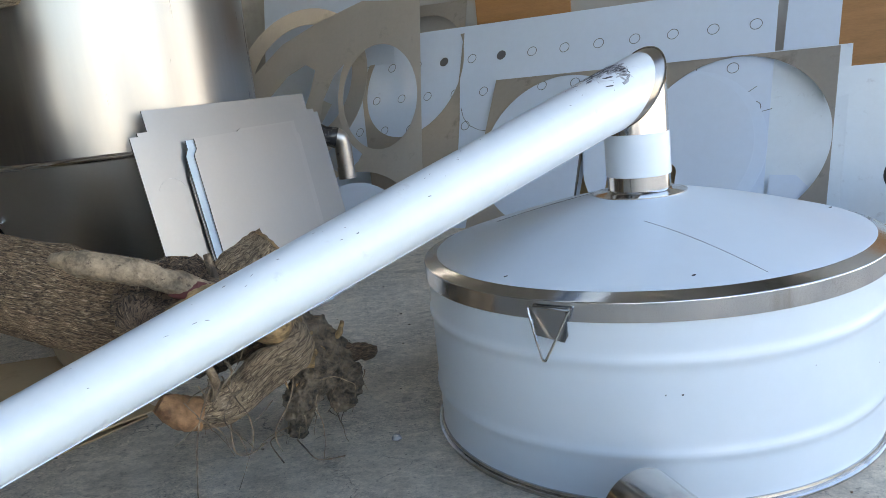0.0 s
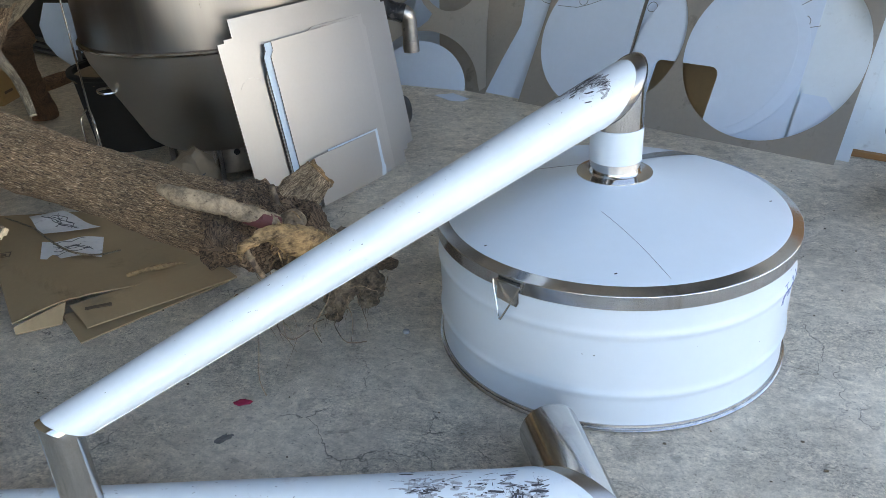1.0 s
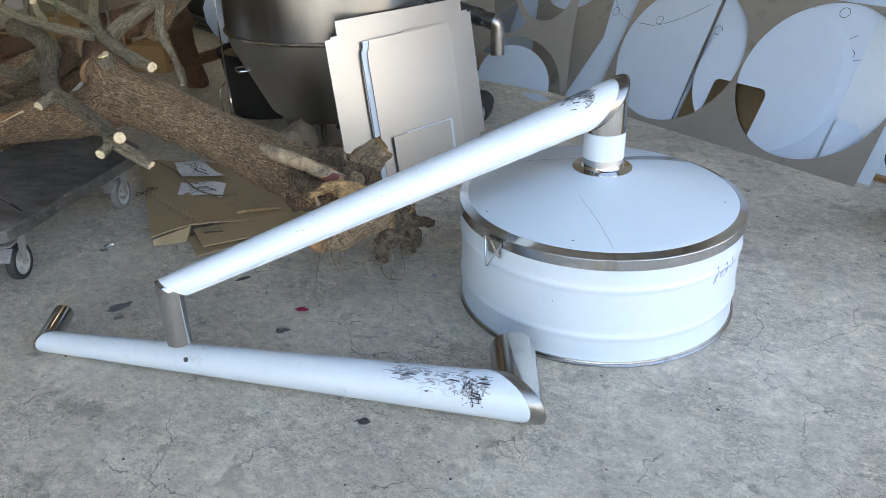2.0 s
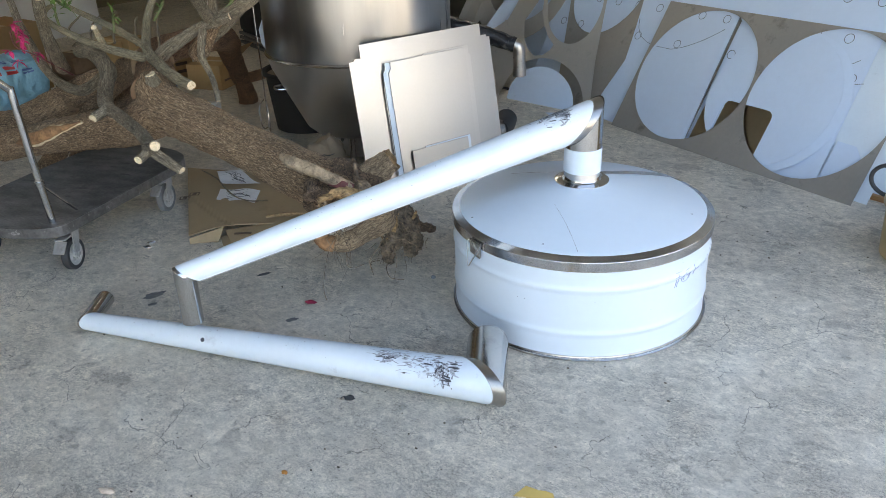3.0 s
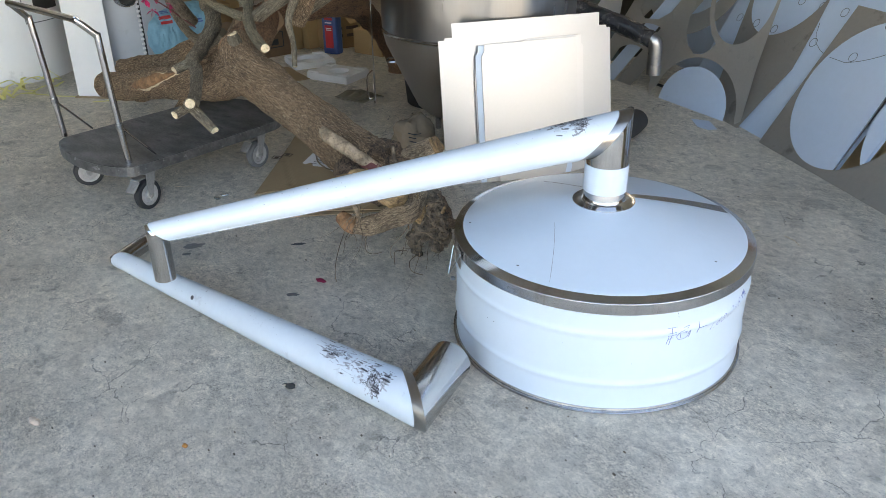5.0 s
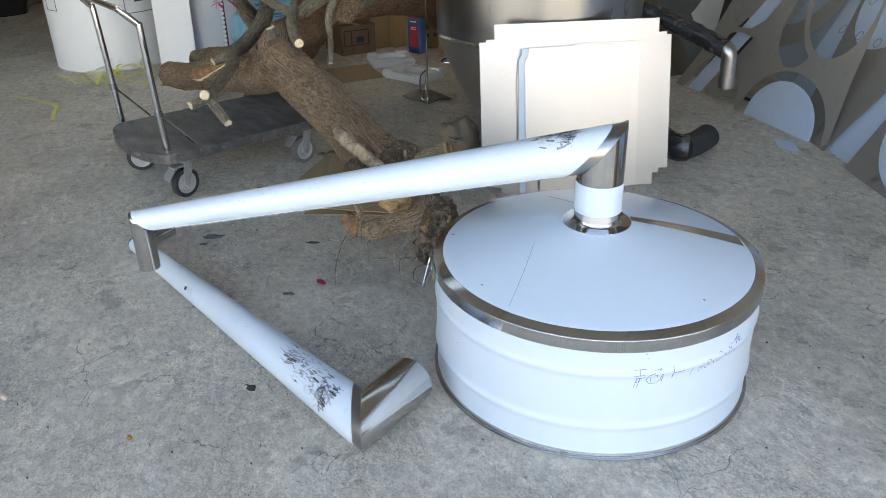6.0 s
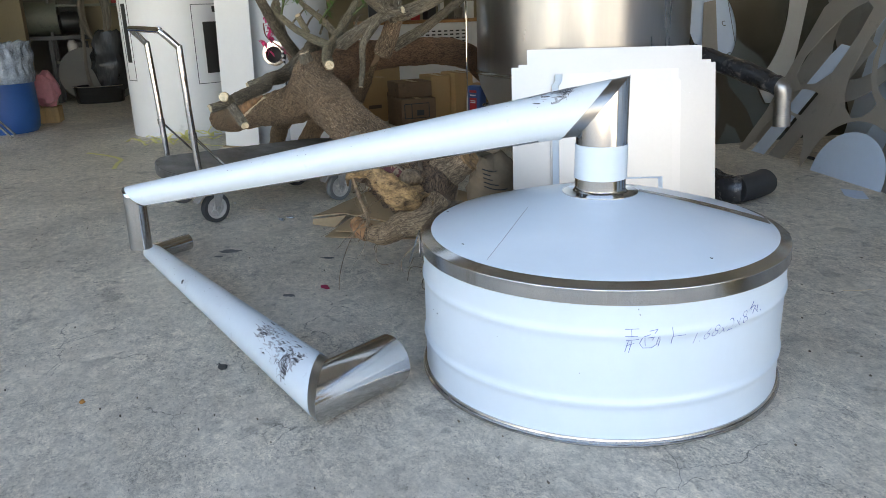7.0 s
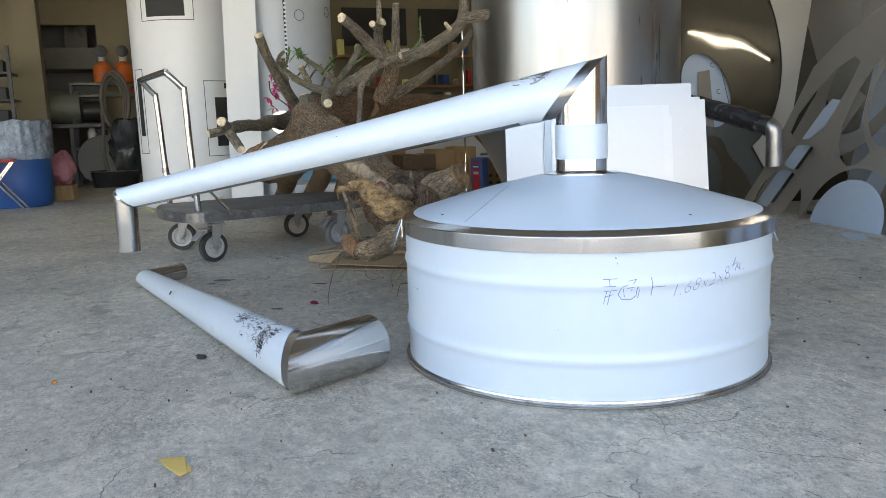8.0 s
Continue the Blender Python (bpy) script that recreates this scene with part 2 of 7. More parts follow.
def mesh_of(name, bm, material, smooth=True):
    bmesh.ops.recalc_face_normals(bm, faces=bm.faces)
    me = bpy.data.meshes.new(name)
    bm.to_mesh(me)
    bm.free()
    for m in (material if isinstance(material, (list, tuple)) else [material]):
        me.materials.append(m)
    if smooth:
        me.polygons.foreach_set("use_smooth", [True] * len(me.polygons))
        me.set_sharp_from_angle(angle=radians(35))
    return me


def part(name, bm, material, parent=None, label="", smooth=True):
    ob = new(name, mesh_of(name, bm, material, smooth))
    ob.parent = parent
    if label:
        tagged(ob, label)
    return ob


def thing(name, label, category, m=None, group="", kind=""):
    ob = new(name)
    ob.empty_display_size = 0.1
    if m is not None:
        ob.matrix_world = m
    return tagged(ob, label, category, group, kind)


def box(sx, sy, sz, at=(0, 0, 0), bevel=0.0, bm=None, m=None):
    bm = bm or bmesh.new()
    r = bmesh.ops.create_cube(bm, size=1)["verts"]
    bmesh.ops.transform(bm, verts=r, matrix=Matrix.Translation(at) @ Matrix.Diagonal((sx, sy, sz, 1)))
    if m is not None:
        bmesh.ops.transform(bm, verts=r, matrix=m)
    if bevel:
        es = list({e for v in r for e in v.link_edges})
        bmesh.ops.bevel(bm, geom=es, offset=bevel, segments=2, profile=0.6, affect="EDGES")
    return bm


def lathe(profile, n=96, bm=None, closed=False, a0=0.0, a1=2 * math.pi):
    """A surface of revolution round z from (radius, height) pairs."""
    bm = bm or bmesh.new()
    full = abs(a1 - a0 - 2 * math.pi) < 1e-6
    cols = n if full else n + 1
    rings = [[bm.verts.new((r * math.cos(a0 + (a1 - a0) * i / n), r * math.sin(a0 + (a1 - a0) * i / n), z)) for i in range(cols)] for r, z in profile]
    pairs = list(zip(rings, rings[1:])) + ([(rings[-1], rings[0])] if closed else [])
    for a, b in pairs:
        for i in range(n):
            j = (i + 1) % cols
            bm.faces.new((a[i], a[j], b[j], b[i]))
    return bm


def frame_of(d):
    d = Vector(d).normalized()
    s = d.orthogonal().normalized() if abs(d.z) > 0.99 else d.cross(Vector((0, 0, 1))).normalized()
    return d, s, s.cross(d).normalized()


def cut_tube(p0, p1, r0, r1, n0=None, n1=None, wall=0.003, n=40, steps=1, bm=None):
    """A round tube between two points, its ends cut by planes through them with normals n0 and n1; hollow, with wall thickness."""
    bm = bm or bmesh.new()
    p0, p1 = Vector(p0), Vector(p1)
    d, s, t = frame_of(p1 - p0)
    n0, n1 = Vector(n0 or d), Vector(n1 or d)
    length = (p1 - p0).length
    rings = []
    for shrink in (0, wall):
        for k in range(steps + 1):
            f = k / steps
            ring = []
            for i in range(n):
                a = 2 * math.pi * i / n
                w = s * math.cos(a) + t * math.sin(a)
                q0 = w * (r0 - shrink)
                q1 = w * (r1 - shrink)
                q0 = q0 - d * (q0.dot(n0) / d.dot(n0))
                q1 = q1 - d * (q1.dot(n1) / d.dot(n1))
                ring.append(bm.verts.new((p0 + q0).lerp(p1 + q1, f)))
            rings.append(ring)
    k = steps + 1
    order = rings[:k] + rings[k:][::-1]
    for a, b in zip(order, order[1:] + order[:1]):
        for i in range(n):
            j = (i + 1) % n
            bm.faces.new((a[i], a[j], b[j], b[i]))
    return bm


def tube(points, radii, n=10, bm=None, wobble=0.0, seed=0, cap=True, furrow=0.0, rough=0.0, sub=4):
    """A limb or wire through points, with radii, a UV along it and an uneven skin."""
    bm = bm or bmesh.new()
    rnd = random.Random(seed)
    uvl = bm.loops.layers.uv.verify()
    pts = [Vector(p) for p in points]
    if isinstance(radii, (int, float)):
        radii = [radii] * len(pts)
    # Catmull-Rom refinement
    P, R = [], []
    for i in range(len(pts) - 1):
        a, b, c, d = pts[max(i - 1, 0)], pts[i], pts[i + 1], pts[min(i + 2, len(pts) - 1)]
        for k in range(sub):
            f = k / sub
            P.append(0.5 * ((2 * b) + (c - a) * f + (2 * a - 5 * b + 4 * c - d) * f * f + (3 * b - a - 3 * c + d) * f ** 3))
            R.append(radii[i] * (1 - f) + radii[i + 1] * f)
    P.append(pts[-1])
    R.append(radii[-1])
    rings, length, lens = [], 0, []
    side = None
    for i, p in enumerate(P):
        d = (P[min(i + 1, len(P) - 1)] - P[max(i - 1, 0)]).normalized()
        side = (d.orthogonal() if side is None else side - d * side.dot(d)).normalized()
        up = d.cross(side)
        if i:
            length += (p - P[i - 1]).length
        lens.append(length)
        ring = []
        for j in range(n):
            a = 2 * math.pi * j / n
            w = side * math.cos(a) + up * math.sin(a)
            k = 1.0
            if wobble:
                k += wobble * noise.noise((p + w * R[i] * 2) * 7 + Vector((seed, 0, 0))) + wobble * 0.5 * noise.noise((p + w * R[i]) * 23)
            if furrow:
                q = w * R[i] * 48 + d * length * 7 + Vector((seed, seed, 0))
                k += furrow / R[i] * (0.5 - 1.6 * abs(noise.noise(q)) - 0.5 * abs(noise.noise(q * 2.3)))
            if rough:
                q = p + w * R[i]
                k += rough / R[i] * (noise.noise(q * 22 + Vector((seed, 0, 0))) + 0.6 * noise.noise(q * 55) + 0.35 * noise.noise(q * 120))
            ring.append(bm.verts.new(p + w * R[i] * k))
        rings.append(ring)
    girth = 2 * math.pi * max(radii)
    for i in range(len(rings) - 1):
        for j in range(n):
            k = (j + 1) % n
            f = bm.faces.new((rings[i][j], rings[i][k], rings[i + 1][k], rings[i + 1][j]))
            for lo, (uu, vv) in zip(f.loops, ((j, i), (j + 1, i), (j + 1, i + 1), (j, i + 1))):
                lo[uvl].uv = (uu / n * girth * 2, lens[vv] * 2)
    if cap:
        for ring in (rings[0], rings[-1]):
            bm.faces.new(ring)
    return bm


def outline_plate(loops, thick, bm=None):
    """A flat sheet in the xz plane from an outline and holes (lists of (x, z)), with thickness along +y."""
    bm = bm or bmesh.new()
    edges = []
    for loop in loops:
        vs = [bm.verts.new((x, 0, z)) for x, z in loop]
        edges += [bm.edges.new((a, b)) for a, b in zip(vs, vs[1:] + vs[:1])]
    bmesh.ops.triangle_fill(bm, edges=edges, use_beauty=True, use_dissolve=False)
    g = bmesh.ops.extrude_face_region(bm, geom=bm.faces[:])
    bmesh.ops.translate(bm, verts=[v for v in g["geom"] if isinstance(v, bmesh.types.BMVert)], vec=(0, thick, 0))
    return bm


def ring_pts(cx, cz, r, n=64, a0=0.0, a1=360.0):
    full = abs(a1 - a0 - 360) < 1e-6
    m = n if full else n + 1
    return [(cx + r * math.cos(radians(a0 + (a1 - a0) * i / n)), cz + r * math.sin(radians(a0 + (a1 - a0) * i / n))) for i in range(m)]


def rect(x0, z0, x1, z1):
    return [(x0, z0), (x1, z0), (x1, z1), (x0, z1)]


# ---- the setting ----
def setting():
    g = bmesh.new()
    bmesh.ops.create_grid(g, x_segments=60, y_segments=60, size=1.0)
    for v in g.verts:
        for k in (0, 1):
            c = v.co[k]
            v.co[k] = math.copysign(12 * abs(c) + 500 * max(abs(c) - 0.7, 0) ** 3 * 8, c)
    ob = part("floor", g, floor_mat, None, smooth=False)
    tagged(ob, "worn grey concrete workshop floor with dark stains", "floor", kind="structure")
    # hall walls, roof
    def slab(name, u0, u1, v0, v1, z0, z1, material, label, category):
        bm = box(u1 - u0, v1 - v0, z1 - z0, ((u0 + u1) / 2, (v0 + v1) / 2, (z0 + z1) / 2))
        o = part(name, bm, material, None, smooth=False)
        o.matrix_world = pose(0, 0, 0, 0, 0, WALL)
        return tagged(o, label, category, kind="structure")
    slab("wall_north", -12, 1.6, 2.75, 2.95, 0, 4.0, plaster, "plain painted side wall of the workshop", "wall")
    slab("wall_west", -12.2, -12, -9.4, 2.95, 0, 4.0, plaster, "plain painted rear wall of the workshop", "wall")
    slab("wall_south", -12, 1.0, -9.4, -9.2, 0, 4.0, plaster, "plain painted side wall of the workshop", "wall")
    # added above the view, blocks skylight so the rear bay darkens
    slab("wall_south_2", -5.2, -5.0, -9.2, -2.6, 2.35, 4.0, plaster, "unseen beam added to keep skylight off the rear bay", "wall")
    slab("ceiling", -12.2, 1.4, -9.4, 2.95, 4.0, 4.2, plaster, "plain workshop ceiling", "ceiling")
    # added out of view to cut how much sky reaches the back floor
    slab("wall_lintel", 1.2, 1.4, -9.4, 2.95, 3.15, 4.0, plaster, "unseen lintel added to cut the sky light at the front", "wall")
    # unseen walls added for the steel to mirror and to shape the low light
    for k in range(13):
        a = radians(-78 + 13 * k)
        r, h = 15 + 2.5 * (k % 3), (3.0, 2.4, 3.2, 3.6, 2.8, 6.0, 2.8, 4.6, 7.2, 3.4, 6.0, 2.8, 4.6)[k]
        o = part("wall_yard_%d" % (k + 1), box(0.4, 2 * r * math.tan(radians(5.2)), h, (0, 0, h / 2)), (yard_pale, yard_dark, yard_mid)[k % 3], None, smooth=False)
        o.matrix_world = hall_pose(r * math.cos(a), r * math.sin(a), 0, math.degrees(a))
        tagged(o, "unseen plain wall added across the yard for reflections", "wall", kind="structure")



setting()


# ---- the still cover with its arm ----
R = 0.534
NECK_R = 0.0748
ARM = Vector((-0.922, -1.317, 0.470))
ARM_TOP = Vector((0, 0, 0.790))


def miter(a, b):
    return (Vector(a).normalized() + Vector(b).normalized()).normalized()


satin = mat("satin_steel", (0.52, 0.51, 0.50), 0.14, 1.0, 0.10, 4, 160, 0.05, 0, 0.06, dirt=(0.42, 0.41, 0.40), dirt_scale=9, dirt_at=0.60)
mouth_steel = mat("ground_mouth_steel", (0.36, 0.345, 0.325), 0.32, 1.0, 0.12, 8, 120, 0.06, 0, 0.08, dirt=(0.20, 0.175, 0.15), dirt_scale=14, dirt_at=0.58)
base_steel = mat("ground_rim_steel", (0.50, 0.50, 0.50), 0.24, 1.0, 0.2, 14, 160, 0.06, 0, 0.08, dirt=(0.20, 0.19, 0.18), dirt_scale=9, dirt_at=0.58)
band_steel = mat("band_steel", (0.56, 0.565, 0.58), 0.15, 1.0, 0.10, 7, 200, 0.05, 0, 0.04, stretch=(1, 1, 0.05), dirt=(0.40, 0.39, 0.38), dirt_scale=11, dirt_at=0.56)


def cone_z(r):
    """Height of the conical lid at a radius."""
    f = ((R - 0.03) - r) / ((R - 0.03) - 0.098)
    return 0.4395 + 0.1025 * f + 0.006 * math.sin(math.pi * f)


def rib(z):
    """How far the two rolled ribs of the drum wall stand out at a height."""
    return sum(0.0056 * math.exp(-((z - zc) / 0.011) ** 2) for zc in (0.117, 0.306))


def still_cover():
    th = thing("still_cover", "film-wrapped stainless still cover with conical top and long arm", "still cover")
    prof = [(R + 0.001, 0.020)]
    for k in range(1, 60):
        z = 0.020 + k * 0.368 / 60
        prof.append((R + rib(z), z))
    prof.append((R, 0.388))
    part("drum_wall", lathe(prof, 128), film, th, "blue-white protective film over the drum wall")
    part("base_ring", lathe([(R - 0.01, 0), (R + 0.008, 0), (R + 0.0125, 0.003), (R + 0.0125, 0.007), (R + 0.009, 0.010), (R + 0.0045, 0.0105), (R + 0.006, 0.015), (R + 0.0045, 0.020), (R - 0.01, 0.021)], 128, closed=True), base_steel, th, "polished steel bottom rim")
    part("clamp_band", lathe([(R - 0.004, 0.3865), (R + 0.0070, 0.3865), (R + 0.0070, 0.3880), (R + 0.0070, 0.4238), (R + 0.0070, 0.4245), (R + 0.0064, 0.4257), (R + 0.0053, 0.4264), (R + 0.0046, 0.4267), (R - 0.0255, 0.4369), (R - 0.0260, 0.4371), (R - 0.0280, 0.4340), (R - 0.004, 0.420)], 128, closed=True), band_steel, th, "brushed steel band round the rim")
    cone = [(R - 0.0255, 0.4374)] + [(r, cone_z(r)) for r in [(R - 0.03) * (1 - k / 16) + 0.098 * k / 16 for k in range(17)]]
    part("cone", lathe(cone, 128), film, th, "film-covered conical lid")
    part("collar", lathe([(0.112, 0.5390), (0.112, 0.5415), (0.0815, 0.5440), (0.0785, 0.5452), (NECK_R + 0.0004, 0.5500), (NECK_R, 0.5400)], 64), steel, th, "polished steel collar at the neck")
    d = (ARM - ARM_TOP).normalized()
    m1 = miter(d, (0, 0, 1))
    part("neck", cut_tube((0, 0, 0.540), ARM_TOP, NECK_R, NECK_R, None, m1, n=64), steel, th, "polished steel neck with mitred top")
    part("neck_sleeve", lathe([(NECK_R + 0.0012, 0.583), (NECK_R + 0.0022, 0.584), (NECK_R + 0.0022, 0.683), (NECK_R + 0.0012, 0.684)], 64), film, th, "strip of white film round the neck")
    return th, d, m1


COVER, ARM_DIR, ARM_CUT = still_cover()


def tapered_pipe(th, top, low, m_top, rm, r1, outlet):
    top, low, outlet = Vector(top), Vector(low), Vector(outlet)
    d = (low - top).normalized()
    o = (outlet - low).normalized()
    m_low = (d + o).normalized()
    L = (low - top).length
    n_ = 0.17
    r0 = rm - 0.001
    q = top + d * n_
    rq = r0 + (r1 - r0) * n_ / L
    part("pipe_mouth", cut_tube(top, q, rm, rq, m_top, None, n=64, steps=2), mouth_steel, th, "bare steel mouth of the tapered pipe")
    part("pipe_tip", cut_tube(low - d * 0.06, low, r1 + (r0 - r1) * 0.06 / L, r1, None, m_low, n=48), steel, th, "bare steel tip of the tapered pipe")
    part("pipe_film", cut_tube(top + d * 0.048, q, rm + (rq - rm) * 0.30 + 0.0020, rq + 0.0018, m_top, None, wall=0.0012, n=64, steps=2), film_old, th, "white film edge at the wide end")
    part("pipe_film", cut_tube(q, low - d * 0.014, rq + 0.0018, r1 + 0.0018, None, m_low, wall=0.0014, n=64, steps=4), film_old, th, "scuffed white film round the tapered pipe")
    part("outlet", cut_tube(low, outlet, r1, r1, m_low, None, n=48), satin, th, "short brushed steel outlet pipe")
    return d


tapered_pipe(COVER, ARM_TOP, ARM, ARM_CUT, 0.0715, 0.038, (-0.925, -1.318, 0.281))

# the second pipe, lying on the floor
PIPE = thing("tapered_pipe", "film-wrapped tapered steel pipe lying on the concrete floor", "pipe")
B_TOP, B_LOW = Vector((0.033, -0.876, 0.0785)), Vector((-1.66, -1.295, 0.046))
b_dir = (B_LOW - B_TOP).normalized()
b_el = Vector((-0.083, -0.650, 0.0785))
b_cut = (b_dir + (B_TOP - b_el).normalized()).normalized()
part("elbow", cut_tube(b_el, B_TOP, 0.0780, 0.0780, None, b_cut, n=64), satin, PIPE, "polished wide steel elbow")
tapered_pipe(PIPE, B_TOP, B_LOW, b_cut, 0.0765, 0.038, (-1.765, -1.135, 0.046))



# details on the cover: wire handles, bare strip, ink marks
ink = mat("blue_ink", (0.10, 0.14, 0.36), 0.6)
graphite = mat("pencil_line", (0.10, 0.10, 0.11), 0.6)
scuff = mat("black_scuff", (0.05, 0.05, 0.06), 0.7)


def on_cone(x, y, lift=0.001):
    return Vector((x, y, cone_z(math.hypot(x, y)) + lift))


def wire_handle(angle, name="wire_handle"):
    c, s = math.cos(radians(angle)), math.sin(radians(angle))
    out, side = Vector((c, s, 0)), Vector((-s, c, 0))
    br = part("handle_bracket", outline_plate([[(-0.034, 0.356), (0.028, 0.346), (0.036, 0.360), (0.034, 0.416), (-0.034, 0.416)]], 0.003), brushed, COVER, "riveted steel handle bracket", smooth=False)
    m = Matrix.Identity(4)
    for i in range(3):
        m[i][0], m[i][1], m[i][3] = side[i], out[i], out[i] * (R + 0.0095)
    br.matrix_world = m
    h = [out * (R + 0.017) + side * a + Vector((0, 0, z)) + out * o for a, z, o in ((-0.036, 0.412, 0), (0.036, 0.412, 0), (0.040, 0.404, 0.002), (0.006, 0.326, 0.028), (0, 0.320, 0.030), (-0.006, 0.326, 0.028), (-0.040, 0.404, 0.002), (-0.036, 0.412, 0))]
    part(name, tube(h, 0.0024, 8, sub=3), steel, COVER, "bent steel wire handle")


wire_handle(-114)
wire_handle(66)

# bare radial strip on the lid where the film is missing
bm = bmesh.new()
cols = []
for k in range(13):
    f = k / 12
    a = Vector((0.042 + 0.168 * f, 0.108 + 0.345 * f, 0))
    w = Vector((0.85, -0.52, 0)) * (0.018 + 0.020 * f)
    cols.append([bm.verts.new(on_cone(*(a + w * q)[:2], 0.0012)) for q in (-1, 0, 1)])
for a, b_ in zip(cols, cols[1:]):
    for i in (0, 1):
        bm.faces.new((a[i], a[i + 1], b_[i + 1], b_[i]))
part("bare_strip", bm, brushed, COVER, "bare steel strip between film edges")


def surface_line(name, pts, r, material, parent, label=""):
    return part(name, tube(pts, r, 5, sub=2), material, parent, label)


surface_line("film_seam", [on_cone(-0.014 + 0.20 * f + 0.006 * math.sin(math.pi * f), -0.233 - 0.22 * f, 0.0002) for f in [k / 10 for k in range(11)]], 0.0005, graphite, COVER, "dark film seam line")
surface_line("film_edge", [on_cone(-0.09 - 0.27 * f, 0.037 + 0.022 * f, 0.0004) for f in [k / 8 for k in range(9)]], 0.0006, graphite, COVER)
for x, y in ((0.450, 0.050), (0.05, -0.465), (-0.31, -0.37)):
    p = on_cone(x, y, 0)
    part("dark_speck", tube([p - Vector((0.003, 0.002, 0)), p + Vector((0.004, 0.001, 0.0008))], 0.0016, 6, sub=1), scuff, COVER)


def on_wall(deg_, z, lift=0.0006):
    a, q = radians(deg_), R + rib(z) + lift
    return Vector((q * math.cos(a), q * math.sin(a), z))


# handwriting: legible figures in letters, the rest as plain strokes
def wall_text(body, a0, z0, size, slope):
    cu = bpy.data.curves.new("ink_figures", "FONT")
    cu.body, cu.size, cu.shear, cu.resolution_u = body, size, 0.25, 3
    cu.offset = -0.0014
    cu.space_character = 1.05
    tmp = bpy.data.objects.new("ink_figures", cu)
    scene.collection.objects.link(tmp)
    dg = bpy.context.evaluated_depsgraph_get()
    me = bpy.data.meshes.new_from_object(tmp.evaluated_get(dg))
    bpy.data.objects.remove(tmp)
    for v in me.vertices:
        v.co = on_wall(a0 + math.degrees(v.co.x / R), z0 + v.co.y + v.co.x * slope, 0.0008)
    me.materials.clear()
    me.materials.append(ink)
    ob = new("ink_figures", me)
    ob.parent = COVER
    tagged(ob, "blue handwritten figures on the film")


wall_text('1.68x2x8"', -7.2, 0.270, 0.046, 0.17)
STROKES = (
    ((-24.6, 0.323), (-20.9, 0.324)), ((-22.85, 0.323), (-22.84, 0.305)), ((-24.6, 0.306), (-21.3, 0.307)), ((-24.2, 0.294), (-20.95, 0.297)), ((-24.2, 0.279), (-22.0, 0.286)), ((-23.6, 0.292), (-24.4, 0.263)),
    ((-22.65, 0.293), (-23.4, 0.261)), ((-19.9, 0.304), (-18.0, 0.310)), ((-20.0, 0.302), (-20.66, 0.285), (-19.8, 0.273), (-17.5, 0.2725), (-16.15, 0.281), (-15.8, 0.303)), ((-19.4, 0.300), (-19.1, 0.279)))
STROKES_2 = (
    ((-18.5, 0.301), (-16.75, 0.303)), ((-17.2, 0.299), (-17.3, 0.2935)), ((-18.25, 0.3175), (-16.0, 0.321), (-16.9, 0.3115)), ((-15.6, 0.3046), (-15.3, 0.292), (-15.7, 0.275)),
    ((-12.07, 0.324), (-11.94, 0.301), (-12.17, 0.280)), ((-11.9, 0.301), (-8.34, 0.302)), ((14.95, 0.348), (13.7, 0.328)), ((13.7, 0.330), (15.5, 0.336)), ((16.2, 0.334), (14.5, 0.3166)), ((15.55, 0.328), (16.8, 0.3155)),
    ((17.06, 0.333), (16.7, 0.3195)), ((18.13, 0.3186), (18.33, 0.3155)))
for stroke in STROKES + STROKES_2:
    pts = [on_wall(a0 + (a1 - a0) * k / 4, z0 + (z1 - z0) * k / 4, 0.0003) for (a0, z0), (a1, z1) in zip(stroke, stroke[1:]) for k in range(4)]
    surface_line("ink_stroke", pts + [on_wall(*stroke[-1], 0.0003)], 0.0008, ink, COVER)
for a, z, s in ((-21.4, 0.3755, 0.0012), (-20.95, 0.362, 0.0011), (-88.6, 0.2425, 0.0022), (-91.9, 0.2425, 0.0016), (-60, 0.26, 0.0008), (-36, 0.20, 0.0008)):
    p = on_wall(a, z, 0)
    part("dark_speck", tube([p, p + Vector((0.0, 0.002, -0.003))], s, 6, sub=1), scuff, COVER)


# scuffs on the two film-wrapped pipes
smear = mat("grey_smear", (0.34, 0.36, 0.39), 0.6, 0, 0.3, 30, 90, 0.0)


